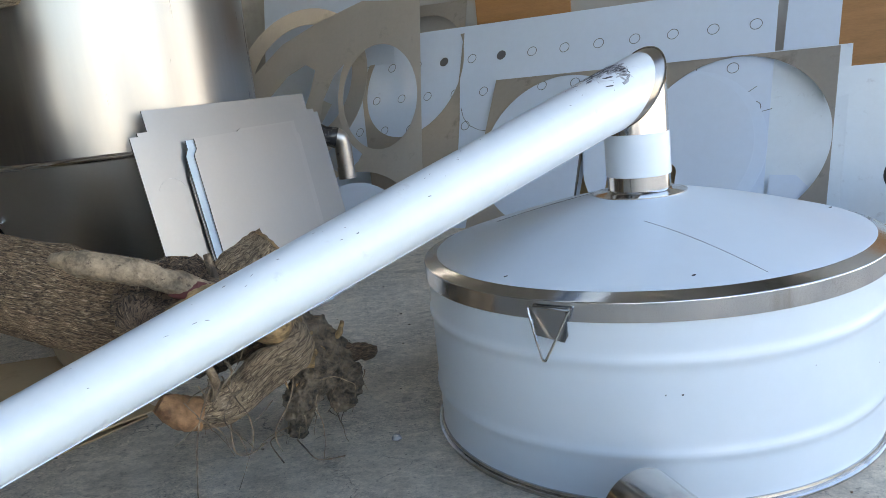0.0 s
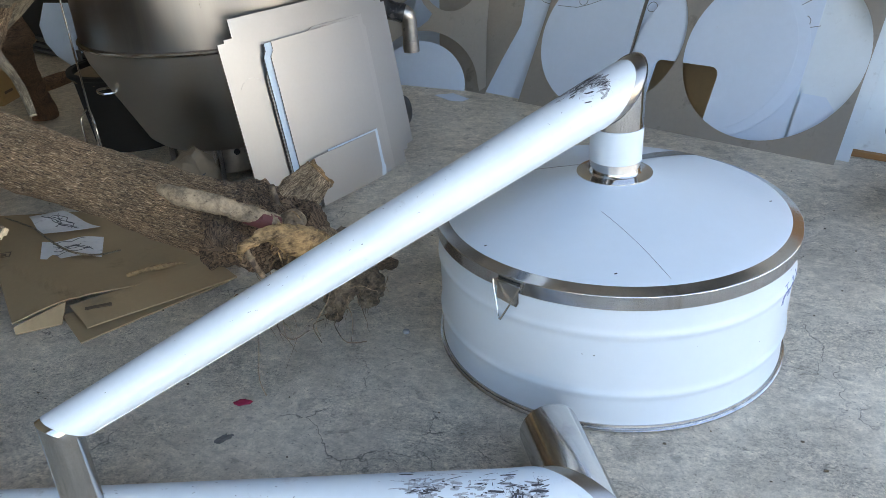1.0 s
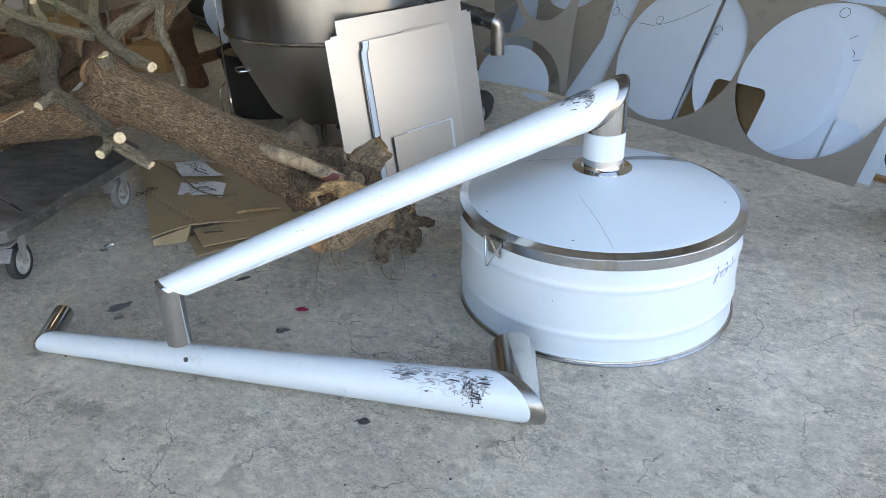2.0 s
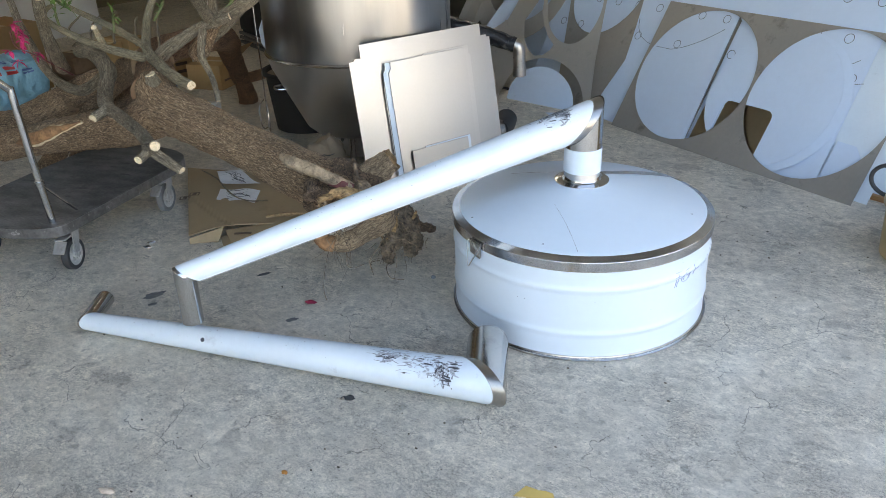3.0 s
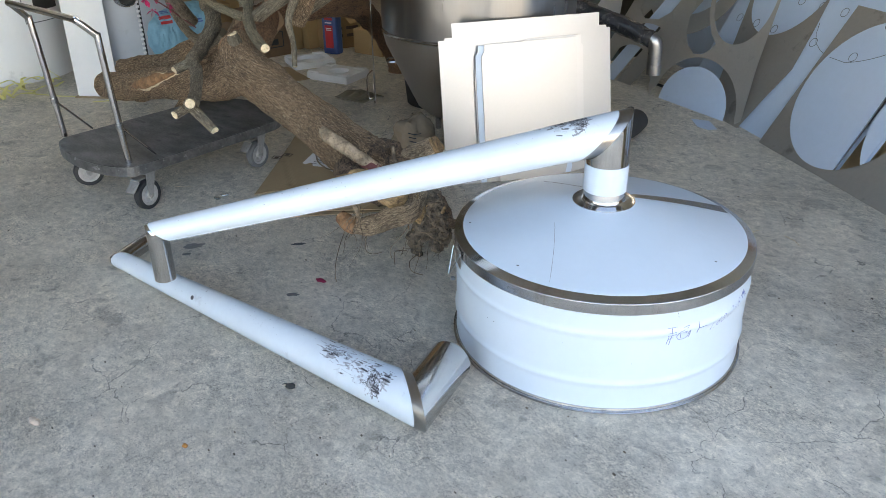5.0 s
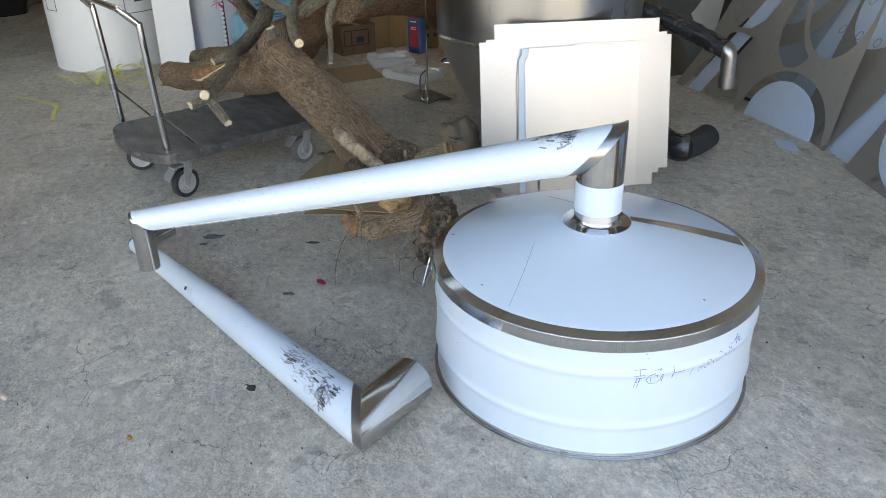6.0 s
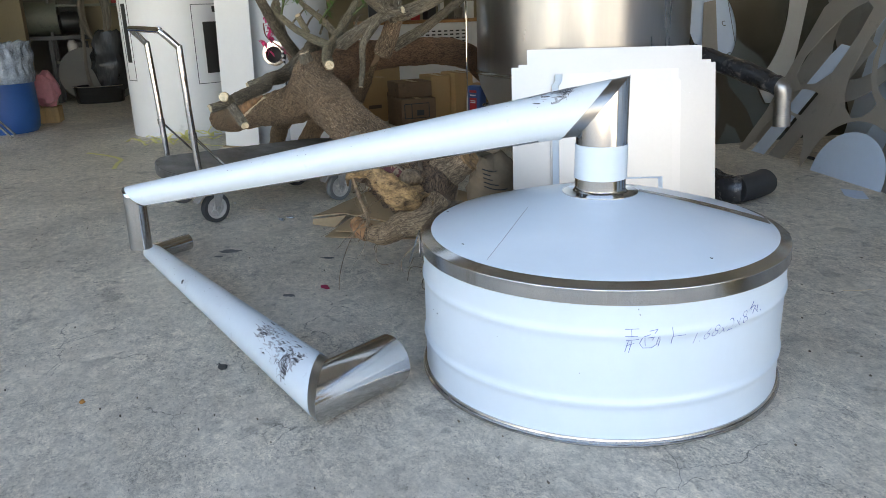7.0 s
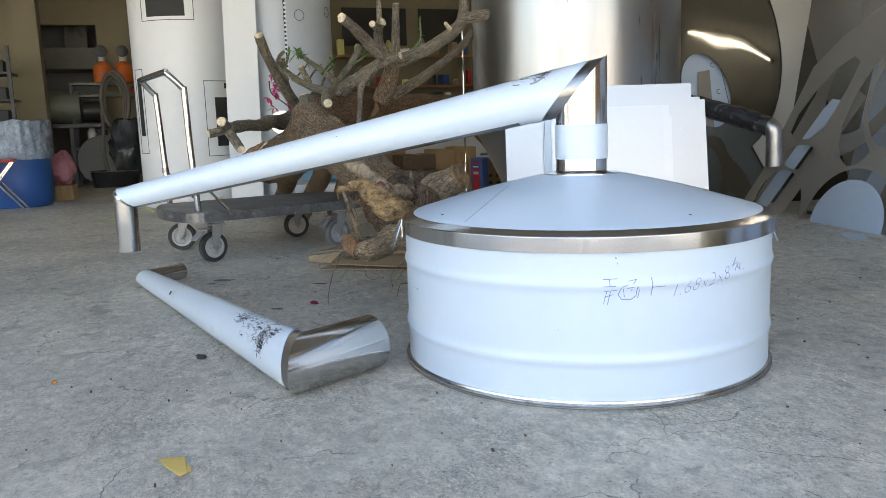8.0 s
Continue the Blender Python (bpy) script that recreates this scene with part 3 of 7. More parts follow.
def pipe_scuffs(parent, top, low, r0, r1, seed, clusters, loose=40):
    """Black marks in clusters (f along the pipe, angle, half-length, half-angle, count, turned share) and loose specks."""
    rnd = random.Random(seed)
    d, s, t = frame_of(Vector(low) - Vector(top))
    L = (Vector(low) - Vector(top)).length
    black, grey = bmesh.new(), bmesh.new()

    def mark(bm, f, a, ln, wd, tw, lift):
        q = []
        for da, dl in ((-1, -0.8), (0.2, -1), (1, -0.5), (0.7, 0.9), (-0.3, 1), (-0.9, 0.6)):
            ff = f + (dl * ln * math.cos(tw) + da * wd * math.sin(tw)) / L
            aa = a + (da * wd * math.cos(tw) + dl * ln * math.sin(tw)) / r0
            r = r0 + (r1 - r0) * ff + lift
            q.append(bm.verts.new(Vector(top).lerp(Vector(low), ff) + (s * math.cos(aa) + t * math.sin(aa)) * r))
        bm.faces.new(q)

    for f, a, hf, ha, count, turned in clusters:
        for k in range(count):
            ff, aa = f + rnd.gauss(0, hf), radians(a + rnd.gauss(0, ha))
            if ff < 0.036 + 0.02 * abs(math.cos(aa)):
                continue
            tw = rnd.gauss(0, 0.2) + (1.5 if rnd.random() < turned else 0)
            mark(black, ff, aa, 0.0007 + 0.020 * rnd.random() ** 3, 0.0003 + 0.0030 * rnd.random() ** 3, tw, 0.0024)
            if k % 2 == 0:
                mark(grey, ff, aa, rnd.uniform(0.004, 0.018), rnd.uniform(0.001, 0.005), tw, 0.0021)
    for k in range(loose):
        mark(black, rnd.uniform(0.06, 0.97), radians(rnd.uniform(20, 150)), rnd.uniform(0.0008, 0.004), rnd.uniform(0.0003, 0.0012), rnd.gauss(0, 0.4), 0.0024)
    tagged(part("scuff", black, scuff, parent, "black scuff marks on the film", smooth=False), kind="stuff")
    tagged(part("smear", grey, smear, parent, "grey smears on the film", smooth=False), kind="stuff")



def pipe_strip(parent, top, low, r0, r1, f0, f1, half):
    """A narrow brushed steel strip along the underside of a tapered pipe."""
    d, s, t = frame_of(Vector(low) - Vector(top))
    down = Vector((0.22, -0.11, -0.97))
    a0 = math.atan2(down.dot(t), down.dot(s))
    bm = bmesh.new()
    rows = []
    for i in range(41):
        f = f0 + (f1 - f0) * i / 40
        c, r = Vector(top).lerp(Vector(low), f), r0 + (r1 - r0) * f + 0.0023
        w = radians(half) * (1 + 0.10 * noise.noise(Vector((f * 9, 0, 3))))
        rows.append([bm.verts.new(c + (s * math.cos(a0 + w * q) + t * math.sin(a0 + w * q)) * (r - (0.003 if abs(q) > 1 else 0))) for q in (-1.02, -1, -0.5, 0, 0.5, 1, 1.02)])
    for a, b in zip(rows, rows[1:]):
        for k in range(6):
            bm.faces.new((a[k], b[k], b[k + 1], a[k + 1]))
    part("bare_seam", bm, brushed, parent, "narrow brushed steel strip under the pipe")


pipe_strip(COVER, ARM_TOP, ARM, 0.0705, 0.038, 0.12, 0.975, 16)
pipe_scuffs(COVER, ARM_TOP, ARM, 0.0705, 0.038, 3, ((0.075, 86, 0.018, 20, 150, 0.15), (0.105, 76, 0.022, 16, 110, 0.1), (0.055, 98, 0.010, 22, 90, 0.5), (0.062, 72, 0.012, 12, 60, 0.2)), 70)
pipe_scuffs(PIPE, B_TOP, B_LOW, 0.0755, 0.038, 5, ((0.15, 116, 0.045, 20, 75, 0.2), (0.055, 118, 0.012, 26, 70, 0.35), (0.18, 92, 0.05, 14, 45, 0.1), (0.10, 132, 0.022, 18, 50, 0.4), (0.085, 136, 0.008, 9, 60, 0.95), (0.075, 158, 0.010, 10, 50, 0.8), (0.21, 112, 0.012, 8, 50, 0.2)), 90)
hole = B_TOP.lerp(B_LOW, 0.654)
hole_out = Vector((0.20, -0.83, 0.52)).normalized()
# black plug on the film, drawn for the shade inside the hole
part("vent_hole", tube([hole + hole_out * 0.040, hole + hole_out * 0.0542], 0.0088, 18, sub=1), scuff, PIPE, "black plug for the shade in a small drilled hole")


# ---- steel tank behind ----
def tank():
    th = thing("steel_tank", "tall stainless steel tank with conical bottom on legs", "tank", pose(-2.022, 1.116, 0))
    r = 0.589
    part("shell", lathe([(r, 0.72), (r, 2.3), (r - 0.02, 2.31), (0.01, 2.42)], 96), tank_steel, th, "brushed stainless shell")
    part("seam_ring", lathe([(r, 0.698), (r + 0.008, 0.702), (r + 0.013, 0.71), (r + 0.008, 0.718), (r, 0.722)], 96), steel, th, "rounded steel seam ring")
    part("cone_bottom", lathe([(r - 0.002, 0.70), (r - 0.02, 0.62), (0.385, 0.235), (0.345, 0.20), (0.01, 0.18)], 96), cone_steel, th, "dull steel conical bottom")
    for k in range(4):
        a = radians(20 + 90 * k)
        part("leg", cut_tube((0.30 * math.cos(a), 0.30 * math.sin(a), 0), (0.30 * math.cos(a), 0.30 * math.sin(a), 0.26), 0.02, 0.02, n=12), brushed, th)
    part("burner_ring", lathe([(0.20, 0.03), (0.205, 0.03), (0.205, 0.175), (0.20, 0.175)], 48, closed=True), galv, th, "perforated steel burner ring")
    # black discs on the unpierced ring stand in for the shade in its holes
    for k in range(14):
        a = 2 * math.pi * k / 14
        o = Vector((math.cos(a), math.sin(a), 0))
        part("ring_hole", tube([o * 0.199 + Vector((0, 0, 0.135)), o * 0.207 + Vector((0, 0, 0.135))], 0.016, 12, sub=1), black_wrap, th)
    a = radians(232)
    c = Vector((math.cos(a), math.sin(a), 0))
    t_ = Vector((-c.y, c.x, 0))
    part("grab_handle", tube([c * 0.47 + t_ * 0.05 + Vector((0, 0, 0.50)), c * 0.56 + t_ * 0.05 + Vector((0, 0, 0.50)), c * 0.56 - t_ * 0.05 + Vector((0, 0, 0.50)), c * 0.47 - t_ * 0.05 + Vector((0, 0, 0.50))], 0.006, 8), steel, th, "bent rod handle")
    p = [(0.04, 0.51, 0.80), (0.29, 0.68, 0.745), (0.715, 0.785, 0.620)]
    part("wrapped_pipe", tube(p, [0.052, 0.053, 0.052], 48, wobble=0.16, seed=8, sub=20, rough=0.005), black_wrap, th, "outlet pipe wrapped in black plastic")
    part("pipe_elbow", tube([(0.66, 0.772, 0.640), (0.70, 0.782, 0.632), (0.728, 0.789, 0.612), (0.7365, 0.793, 0.575), (0.7375, 0.796, 0.50), (0.738, 0.800, 0.418)], [0.043, 0.044, 0.045, 0.043, 0.0425, 0.042], 28, wobble=0.03, seed=4, sub=6), galv, th, "dull metal elbow pointing down")
    part("elbow_cuff", cut_tube((0.7375, 0.798, 0.470), (0.738, 0.800, 0.412), 0.0450, 0.0450, n=28), galv, th)
    return th


black_wrap = mat("black_plastic_wrap", (0.03, 0.03, 0.033), 0.25, 0, 0.4, 9, 45, 0.9, 0.3, 0.15, dirt=(0.14, 0.135, 0.13), dirt_scale=16, dirt_at=0.58, bump_d=0.01)
galv = mat("dull_galvanised", (0.42, 0.40, 0.38), 0.38, 1.0, 0.2, 14, 60, 0.3, 0, 0.12, dirt=(0.18, 0.17, 0.16), dirt_scale=18, dirt_at=0.6)
tank()

rod = thing("hook_rod", "long thin steel rod with a bent loop, hanging", "rod")
part("rod", tube([(-2.28, 0.605, 2.30), (-2.315, 0.56, 2.34), (-2.342, 0.547, 2.30), (-2.342, 0.547, 1.2), (-2.342, 0.547, 0.44), (-2.342, 0.547, 0.305), (-2.346, 0.541, 0.285), (-2.358, 0.528, 0.278), (-2.368, 0.517, 0.29), (-2.372, 0.512, 0.33), (-2.372, 0.512, 0.40), (-2.366, 0.520, 0.435), (-2.348, 0.540, 0.462)], 0.0042, 8, sub=2), steel, rod)
part("loop", tube([(-2.342, 0.547, 0.30), (-2.338, 0.543, 0.278), (-2.320, 0.530, 0.270), (-2.302, 0.517, 0.280), (-2.304, 0.518, 0.40), (-2.336, 0.543, 0.455)], 0.0042, 8, sub=2), steel, rod)


# ---- stack of cut plates leaning on the tank ----
P_RIGHT = Vector((0.3446, 0.9387, 0)).normalized()
P_OUT = Vector((0.9387, -0.3446, 0)).normalized()


pale_mark = mat("faint_grey_mark", (0.46, 0.46, 0.46), 0.5, 0.9, 0.2, 40, 90, 0.0)
burnt_edge = mat("burnt_cut_edge", (0.16, 0.145, 0.13), 0.5, 0.8, 0.2)


def plates():
    base = Vector((-1.597, 0.474, 0)) + P_OUT * 0.145
    up = (Vector((0, 0, 0.857)) - P_OUT * 0.145).normalized()
    nrm = P_RIGHT.cross(up).normalized()
    m = Matrix.Identity(4)
    for i in range(3):
        m[i][0], m[i][1], m[i][2], m[i][3] = P_RIGHT[i], -nrm[i], up[i], base[i]

    def plate(label, ol, off, material):
        bm = outline_plate([ol], 0.004)
        bm.normal_update()
        for f in bm.faces:
            f.material_index = 0 if abs(f.normal.y) > 0.5 else 1
        ob = part("steel_plate", bm, [material, burnt_edge], None, smooth=False)
        ob.matrix_world = m @ Matrix.Translation((0, -off, 0))
        return tagged(ob, label, "steel plate", "plates against the tank")

    H = 0.869
    big = plate("large matt stainless plate with stepped corners leaning on the tank",
          [(0.10, 0), (0.935, 0), (0.935, 0.06), (0.967, 0.06), (0.967, 0.085), (1.018, 0.085), (1.008, 0.785), (0.984, 0.785), (0.984, 0.799), (0.940, 0.799), (0.940, H), (0.078, H), (0.078, 0.797),
           (0.035, 0.797), (0.035, 0.785), (0.0, 0.785), (0.0, 0.06), (0.05, 0.06), (0.05, 0.03), (0.10, 0.03)], 0.0, plate_steel)
    for x, z, r, a0, a1 in ((0.115, 0.56, 0.070, 30, 150), (0.88, 0.69, 0.05, 200, 290)):
        bm = outline_plate([ring_pts(x, z, r, 16, a0, a1) + ring_pts(x, z, r - 0.0028, 16, a0, a1)[::-1]], 0.0008)
        bmesh.ops.translate(bm, verts=bm.verts, vec=(0, -0.0012, 0))
        part("chalk_mark", bm, pale_mark, big, "faint grey marking", smooth=False)
    plate("matt stainless plate with notched edge in the stack", [(0.19, 0.003), (0.835, 0.003), (0.835, 0.70), (0.822, 0.715), (0.822, 0.760), (0.50, 0.760), (0.19, 0.62)], 0.012, plate_steel)
    plate("blue-filmed narrow plate showing along the stack edge", [(0.196, 0.002), (0.40, 0.002), (0.40, 0.746), (0.213, 0.746), (0.213, 0.715), (0.196, 0.692)], 0.018, film)
    plate("smaller matt stainless plate on top of the stack", [(0.228, 0.001), (0.79, 0.001), (0.79, 0.70), (0.783, 0.71), (0.783, 0.752), (0.247, 0.748), (0.247, 0.712), (0.228, 0.69)], 0.026, plate_steel)
    plate("blue-filmed strip plate low on the stack", [(0.40, 0), (0.74, 0), (0.75, 0.04), (0.742, 0.06), (0.742, 0.232), (0.40, 0.232)], 0.034, film)
    plate("low matt stainless plate on the stack", [(0.30, 0), (0.70, 0), (0.715, 0.05), (0.718, 0.225), (0.30, 0.225)], 0.042, plate_steel)


plates()


# ---- sheets along the side wall ----
def sheet(label, loops, at, material, lean=0.72, right=None, thick=0.002, up_shift=0.0, back_shift=0.0, group="sheets along the wall"):
    """A sheet standing on the floor: at is its lower left corner, right its direction along the floor, lean its depth per height."""
    right = Vector(right or U).normalized()
    back = Vector((-right.y, right.x, 0))
    up = (Vector((0, 0, 1)) + back * lean).normalized()
    nb = up.cross(right)
    o = Vector(at) + nb * back_shift + up * up_shift
    m = Matrix.Identity(4)
    for i in range(3):
        m[i][0], m[i][1], m[i][2], m[i][3] = right[i], nb[i], up[i], o[i]
    ob = part("steel_sheet", outline_plate(loops, thick), material, None, smooth=False)
    ob.matrix_world = m
    return tagged(ob, label, "metal sheet", group)


def pencil_ring(parent, x, z, r, w=0.0035, fill=False):
    loops = [ring_pts(x, z, r, 24)] if fill else [ring_pts(x, z, r, 28), ring_pts(x, z, r - w, 28)]
    bm = outline_plate(loops, 0.0008)
    bmesh.ops.translate(bm, verts=bm.verts, vec=(0, -0.0012, 0))
    part("drilled_hole" if fill else "pencil_circle", bm, graphite, parent, smooth=False)


def pencil_arc(parent, x, z, r, a0, a1, w=0.003):
    bm = outline_plate([ring_pts(x, z, r, 24, a0, a1) + ring_pts(x, z, r - w, 24, a0, a1)[::-1]], 0.0008)
    bmesh.ops.translate(bm, verts=bm.verts, vec=(0, -0.0012, 0))
    part("pencil_line", bm, graphite, parent, smooth=False)


SIDE_AT, SIDE_DIR, LEAN = Vector((-0.775, 2.383, 0)), Vector((0.9029, -0.4299, 0)), 0.620
tan_sheet = mat("tan_steel_sheet", (0.36, 0.29, 0.19), 0.30, 1.0, 0.10, 3, 40, 0.04, 0, 0.08)


def side_sheet(label, loops, material, back):
    """A sheet in the stack along the side wall, back metres behind the front one."""
    return sheet(label, loops, SIDE_AT, material, lean=LEAN, right=SIDE_DIR, back_shift=back)


def oval(cx, cz, rx, rz, n=64):
    return [(cx + rx * math.cos(2 * math.pi * k / n), cz + rz * math.sin(2 * math.pi * k / n)) for k in range(n)]


def pencil_path(parent, pts, w=0.003):
    """A thin drawn line through points on a sheet."""
    bm = bmesh.new()
    rows = []
    for k, (x, z) in enumerate(pts):
        a, b = pts[max(k - 1, 0)], pts[min(k + 1, len(pts) - 1)]
        d = Vector((b[0] - a[0], 0, b[1] - a[1])).normalized()
        q = Vector((-d.z, 0, d.x)) * w / 2
        rows.append([bm.verts.new(Vector((x, y, z)) + o * q) for y, o in ((-0.0012, 1), (-0.0012, -1), (0.0004, -1), (0.0004, 1))])
    for a, b in zip(rows, rows[1:]):
        for k in range(4):
            bm.faces.new((a[k], a[(k + 1) % 4], b[(k + 1) % 4], b[k]))
    part("pencil_line", bm, graphite, parent, smooth=False)


side_sheet("bare steel sheet with two large round cut-outs", [rect(0, 0, 1.858, 0.955), ring_pts(0.473, 0.487, 0.454, 96), ring_pts(1.401, 0.494, 0.455, 96)], bare, 0.0)


# discs and offcuts behind the two cut-outs
def notched_disc(cx, cz, r, x0, x1, top, q=0.05):
    """A disc with a round-cornered notch cut up into its lower edge."""
    a0 = math.degrees(math.atan2(-math.sqrt(r * r - (x1 - cx) ** 2), x1 - cx))
    a1 = 360 + math.degrees(math.atan2(-math.sqrt(r * r - (x0 - cx) ** 2), x0 - cx))
    pts = ring_pts(cx, cz, r, 72, a0, a1)
    pts += ring_pts(x0 + q, top - q, q, 6, 180, 90)
    return pts + ring_pts(x1 - q, top - q, q, 6, 90, 0)


side_sheet("large blue-white filmed disc with a rounded notch", [notched_disc(1.085, 0.462, 0.436, 0.79, 1.165, 0.386)], film_grey, 0.010)
side_sheet("large blue-white filmed disc with a rounded notch behind another", [notched_disc(1.128, 0.455, 0.452, 0.80, 1.17, 0.40)], film_grey, 0.020)
side_sheet("cut-cornered filmed offcut behind a cut-out", [[(1.600, 0.04), (1.82, 0.04), (1.82, 0.20), (1.765, 0.268), (1.715, 0.320), (1.600, 0.324)]], film_grey, 0.032)
side_sheet("bare brown-grey steel offcut behind cut-outs", [rect(0.66, 0.02, 1.24, 0.50)], tan_sheet, 0.025)
side_sheet("narrow bright steel strip standing between filmed sheets", [[(0.600, 0.06), (0.648, 0.06), (0.632, 0.90), (0.604, 0.93)]], brushed, 0.011)
a = side_sheet("blue-white filmed sheet with a straight edge behind a cut-out", [[(0.02, 0.03), (0.644, 0.03), (0.622, 0.50), (0.606, 0.94), (0.02, 0.94)]], film_grey, 0.006)
for x, z in ((0.317, 0.892), (0.523, 0.893), (0.226, 0.668)):
    pencil_ring(a, x, z, 0.029)
pencil_path(a, [(0.06 + 0.022 * k, 0.624 + 0.0058 * max(k - 6, 0) + 0.00042 * max(k - 6, 0) ** 2) for k in range(23)])
# long marked sheet behind all of them
long_sheet = sheet("long blue-white filmed sheet with three rows of pencilled circles", [[(-1.08, 0.02), (1.585, 0.02), (1.555, 1.352), (-0.66, 1.375), (-1.21, 1.335)]], SIDE_AT, film_grey, lean=0.585, right=SIDE_DIR, back_shift=0.046)
for k in range(13):
    pencil_ring(long_sheet, -1.064 + 0.2105 * k, 1.134, 0.031, fill=(k in (3, 5)))
for k in range(12):
    pencil_ring(long_sheet, -0.925 + 0.209 * k, 0.90, 0.030)
for k in range(13):
    pencil_ring(long_sheet, -1.009 + 0.209 * k, 0.678, 0.030)
pencil_path(long_sheet, [(-0.23, 0.80), (-0.20, 0.735), (-0.15, 0.68), (-0.07, 0.645), (0.0, 0.632)])
for x0, z0, x1, z1 in ((1.50, 0.79, 1.44, 0.745), (1.58, 0.664, 1.49, 0.64)):
    pencil_path(long_sheet, [(x0, z0), (x1, z1)])
side_sheet("scuffed grey filmed sheet behind a cut-out", [rect(1.42, 0.02, 1.90, 1.0)], film_old, 0.066)
side_sheet("narrow blue-white filmed sheet beside a longer one", [rect(1.588, 0.02, 1.835, 1.30)], film_grey, 0.085)
END_AT, END_DIR = Vector((0.935, 1.775, 0)), Vector((0.925, -0.379, 0))
sheet("tall scuffed filmed sheet standing on a batten", [rect(0, 0, 0.9, 0.75)], END_AT + Vector((0, 0, 0.03)), film_old, lean=0.45, right=END_DIR)
bt = box(0.9, 0.05, 0.028, (0.45, 0, 0.014), 0.003)
o = part("wooden_batten", bt, plywood, None, smooth=False)
o.matrix_world = Matrix.Translation(END_AT) @ pose(0, 0, 0, 0, 0, -22.3)
tagged(o, "thin wooden batten under a leaning sheet", "batten")
# star-shaped remnants further in
STAR = Vector((-1.894, 2.697, 0))
SD = (0.9823, -0.1874, 0)
star_steel = mat("dull_remnant_steel", (0.47, 0.445, 0.41), 0.36, 0.6, 0.08, 3, 50, 0.04, 0, 0.10, dirt=(0.36, 0.34, 0.31), dirt_scale=6, dirt_at=0.58)
sheet("bare steel remnant with many round cut-outs and thin webs",
      [[(0.005, 0.0), (0.025, 0.05)] + [(0.44 + 0.395 * math.cos(radians(t)), 0.02 + 0.345 * math.sin(radians(t))) for t in range(168, 2, -6)] + [(0.855, 0.0), (0.895, 0.0), (0.862, 0.40), (0.855, 1.385), (0.47, 1.43), (0.15, 1.33), (-0.10, 1.22), (-0.33, 1.03), (-0.43, 0.72), (-0.57, 0.30), (-0.74, 0.0), (-0.65, 0.0)]
       + [(-0.30 + 0.27 * math.cos(radians(t)), 0.06 + 0.255 * math.sin(radians(t))) for t in range(176, -8, -8)],
       oval(0.585, 0.82, 0.25, 0.325),
       [(0.15, 0.62), (0.17, 0.50), (0.22, 0.42), (0.30, 0.37), (0.38, 0.385), (0.44, 0.43), (0.465, 0.475), (0.40, 0.53), (0.34, 0.62), (0.305, 0.72), (0.30, 0.85), (0.32, 0.98), (0.345, 1.05), (0.27, 0.98), (0.19, 0.82)],
       oval(-0.19, 0.41, 0.195, 0.085, 40),
       [(-0.37, 0.58), (-0.34, 0.70), (-0.22, 0.86), (-0.06, 1.01), (0.07, 1.07), (0.14, 1.03), (0.10, 0.88), (0.04, 0.74), (-0.02, 0.62), (-0.14, 0.54), (-0.29, 0.52)]], STAR, star_steel, lean=0.285, right=SD)
sheet("bare steel sheet with a large oval cut-out", [[(-0.66, 0.0), (-0.28, 0.0), (-0.23, 0.24), (-0.17, 0.48), (-0.22, 0.75), (-0.29, 1.05), (-0.36, 1.58), (-1.0, 1.60), (-1.08, 1.0)], oval(-0.65, 1.06, 0.375, 0.44)], SIDE_AT, bare, lean=LEAN, right=SIDE_DIR, back_shift=0.012)
# second remnant, further left, and strips stacked behind
sheet("bare steel remnant with large round cut-out leaning over others", [[(-0.9, 0), (-0.74, 0.0), (-0.60, 0.40)] + ring_pts(-0.12, 0.98, 0.56, 40, -130, 190), ring_pts(-0.10, 1.0, 0.42)], STAR + Vector((-0.05, 0.16, 0)), star_steel, lean=0.42, right=(0.95, -0.30, 0))
sheet("narrow blue-white filmed strip leaning askew", [[(-0.60, 0.0), (-0.44, 0.0), (0.05, 0.76), (0.04, 0.79), (-0.05, 0.80), (-0.12, 0.72)]], STAR + Vector((-0.01, 0.03, 0)), film_grey, lean=0.285, right=SD)
sheet("narrow bare steel strip leaning askew", [[(-0.43, 0.0), (-0.26, 0.0), (0.24, 0.80), (0.12, 0.86)]], STAR + Vector((0.0, 0.05, 0)), star_steel, lean=0.285, right=SD)
sheet("large blue-white filmed disc standing behind a remnant", [[(0.42 + 0.32 * math.cos(radians(t)), 0.02 + 0.275 * math.sin(radians(t))) for t in range(0, 184, 6)] + [(0.10, 0.0), (0.74, 0.0)]], STAR + Vector((0.0, 0.012, 0)), film_grey, lean=0.285, right=SD)
sheet("dark steel strip on the floor end of the stack", [[(0.0, 0.0), (0.42, 0.0), (0.42, 0.022), (0.0, 0.022)]], STAR + Vector((-0.20, 0.26, 0)), dark_iron, lean=0.3, right=SD)
# big sheets behind the tank
YD = (0.12, 0.993, 0)
pale_sheet = mat("pale_brushed_sheet", (0.66, 0.64, 0.60), 0.42, 0.35, 0.06, 2, 60, 0.03, 0, 0.08, dirt=(0.44, 0.42, 0.40), dirt_scale=8, dirt_at=0.66)
mirror_steel = mat("mirror_sheet", (0.29, 0.278, 0.242), 0.06, 1.0, 0.05, 2, 3, 0.06, 0, 0.02)
XB = (-2.86, 2.32, 0)
nt_ = mirror_steel.node_tree
wv = nt_.nodes.new("ShaderNodeTexNoise")
wv.inputs["Scale"].default_value, wv.inputs["Detail"].default_value = 1.5, 0.0
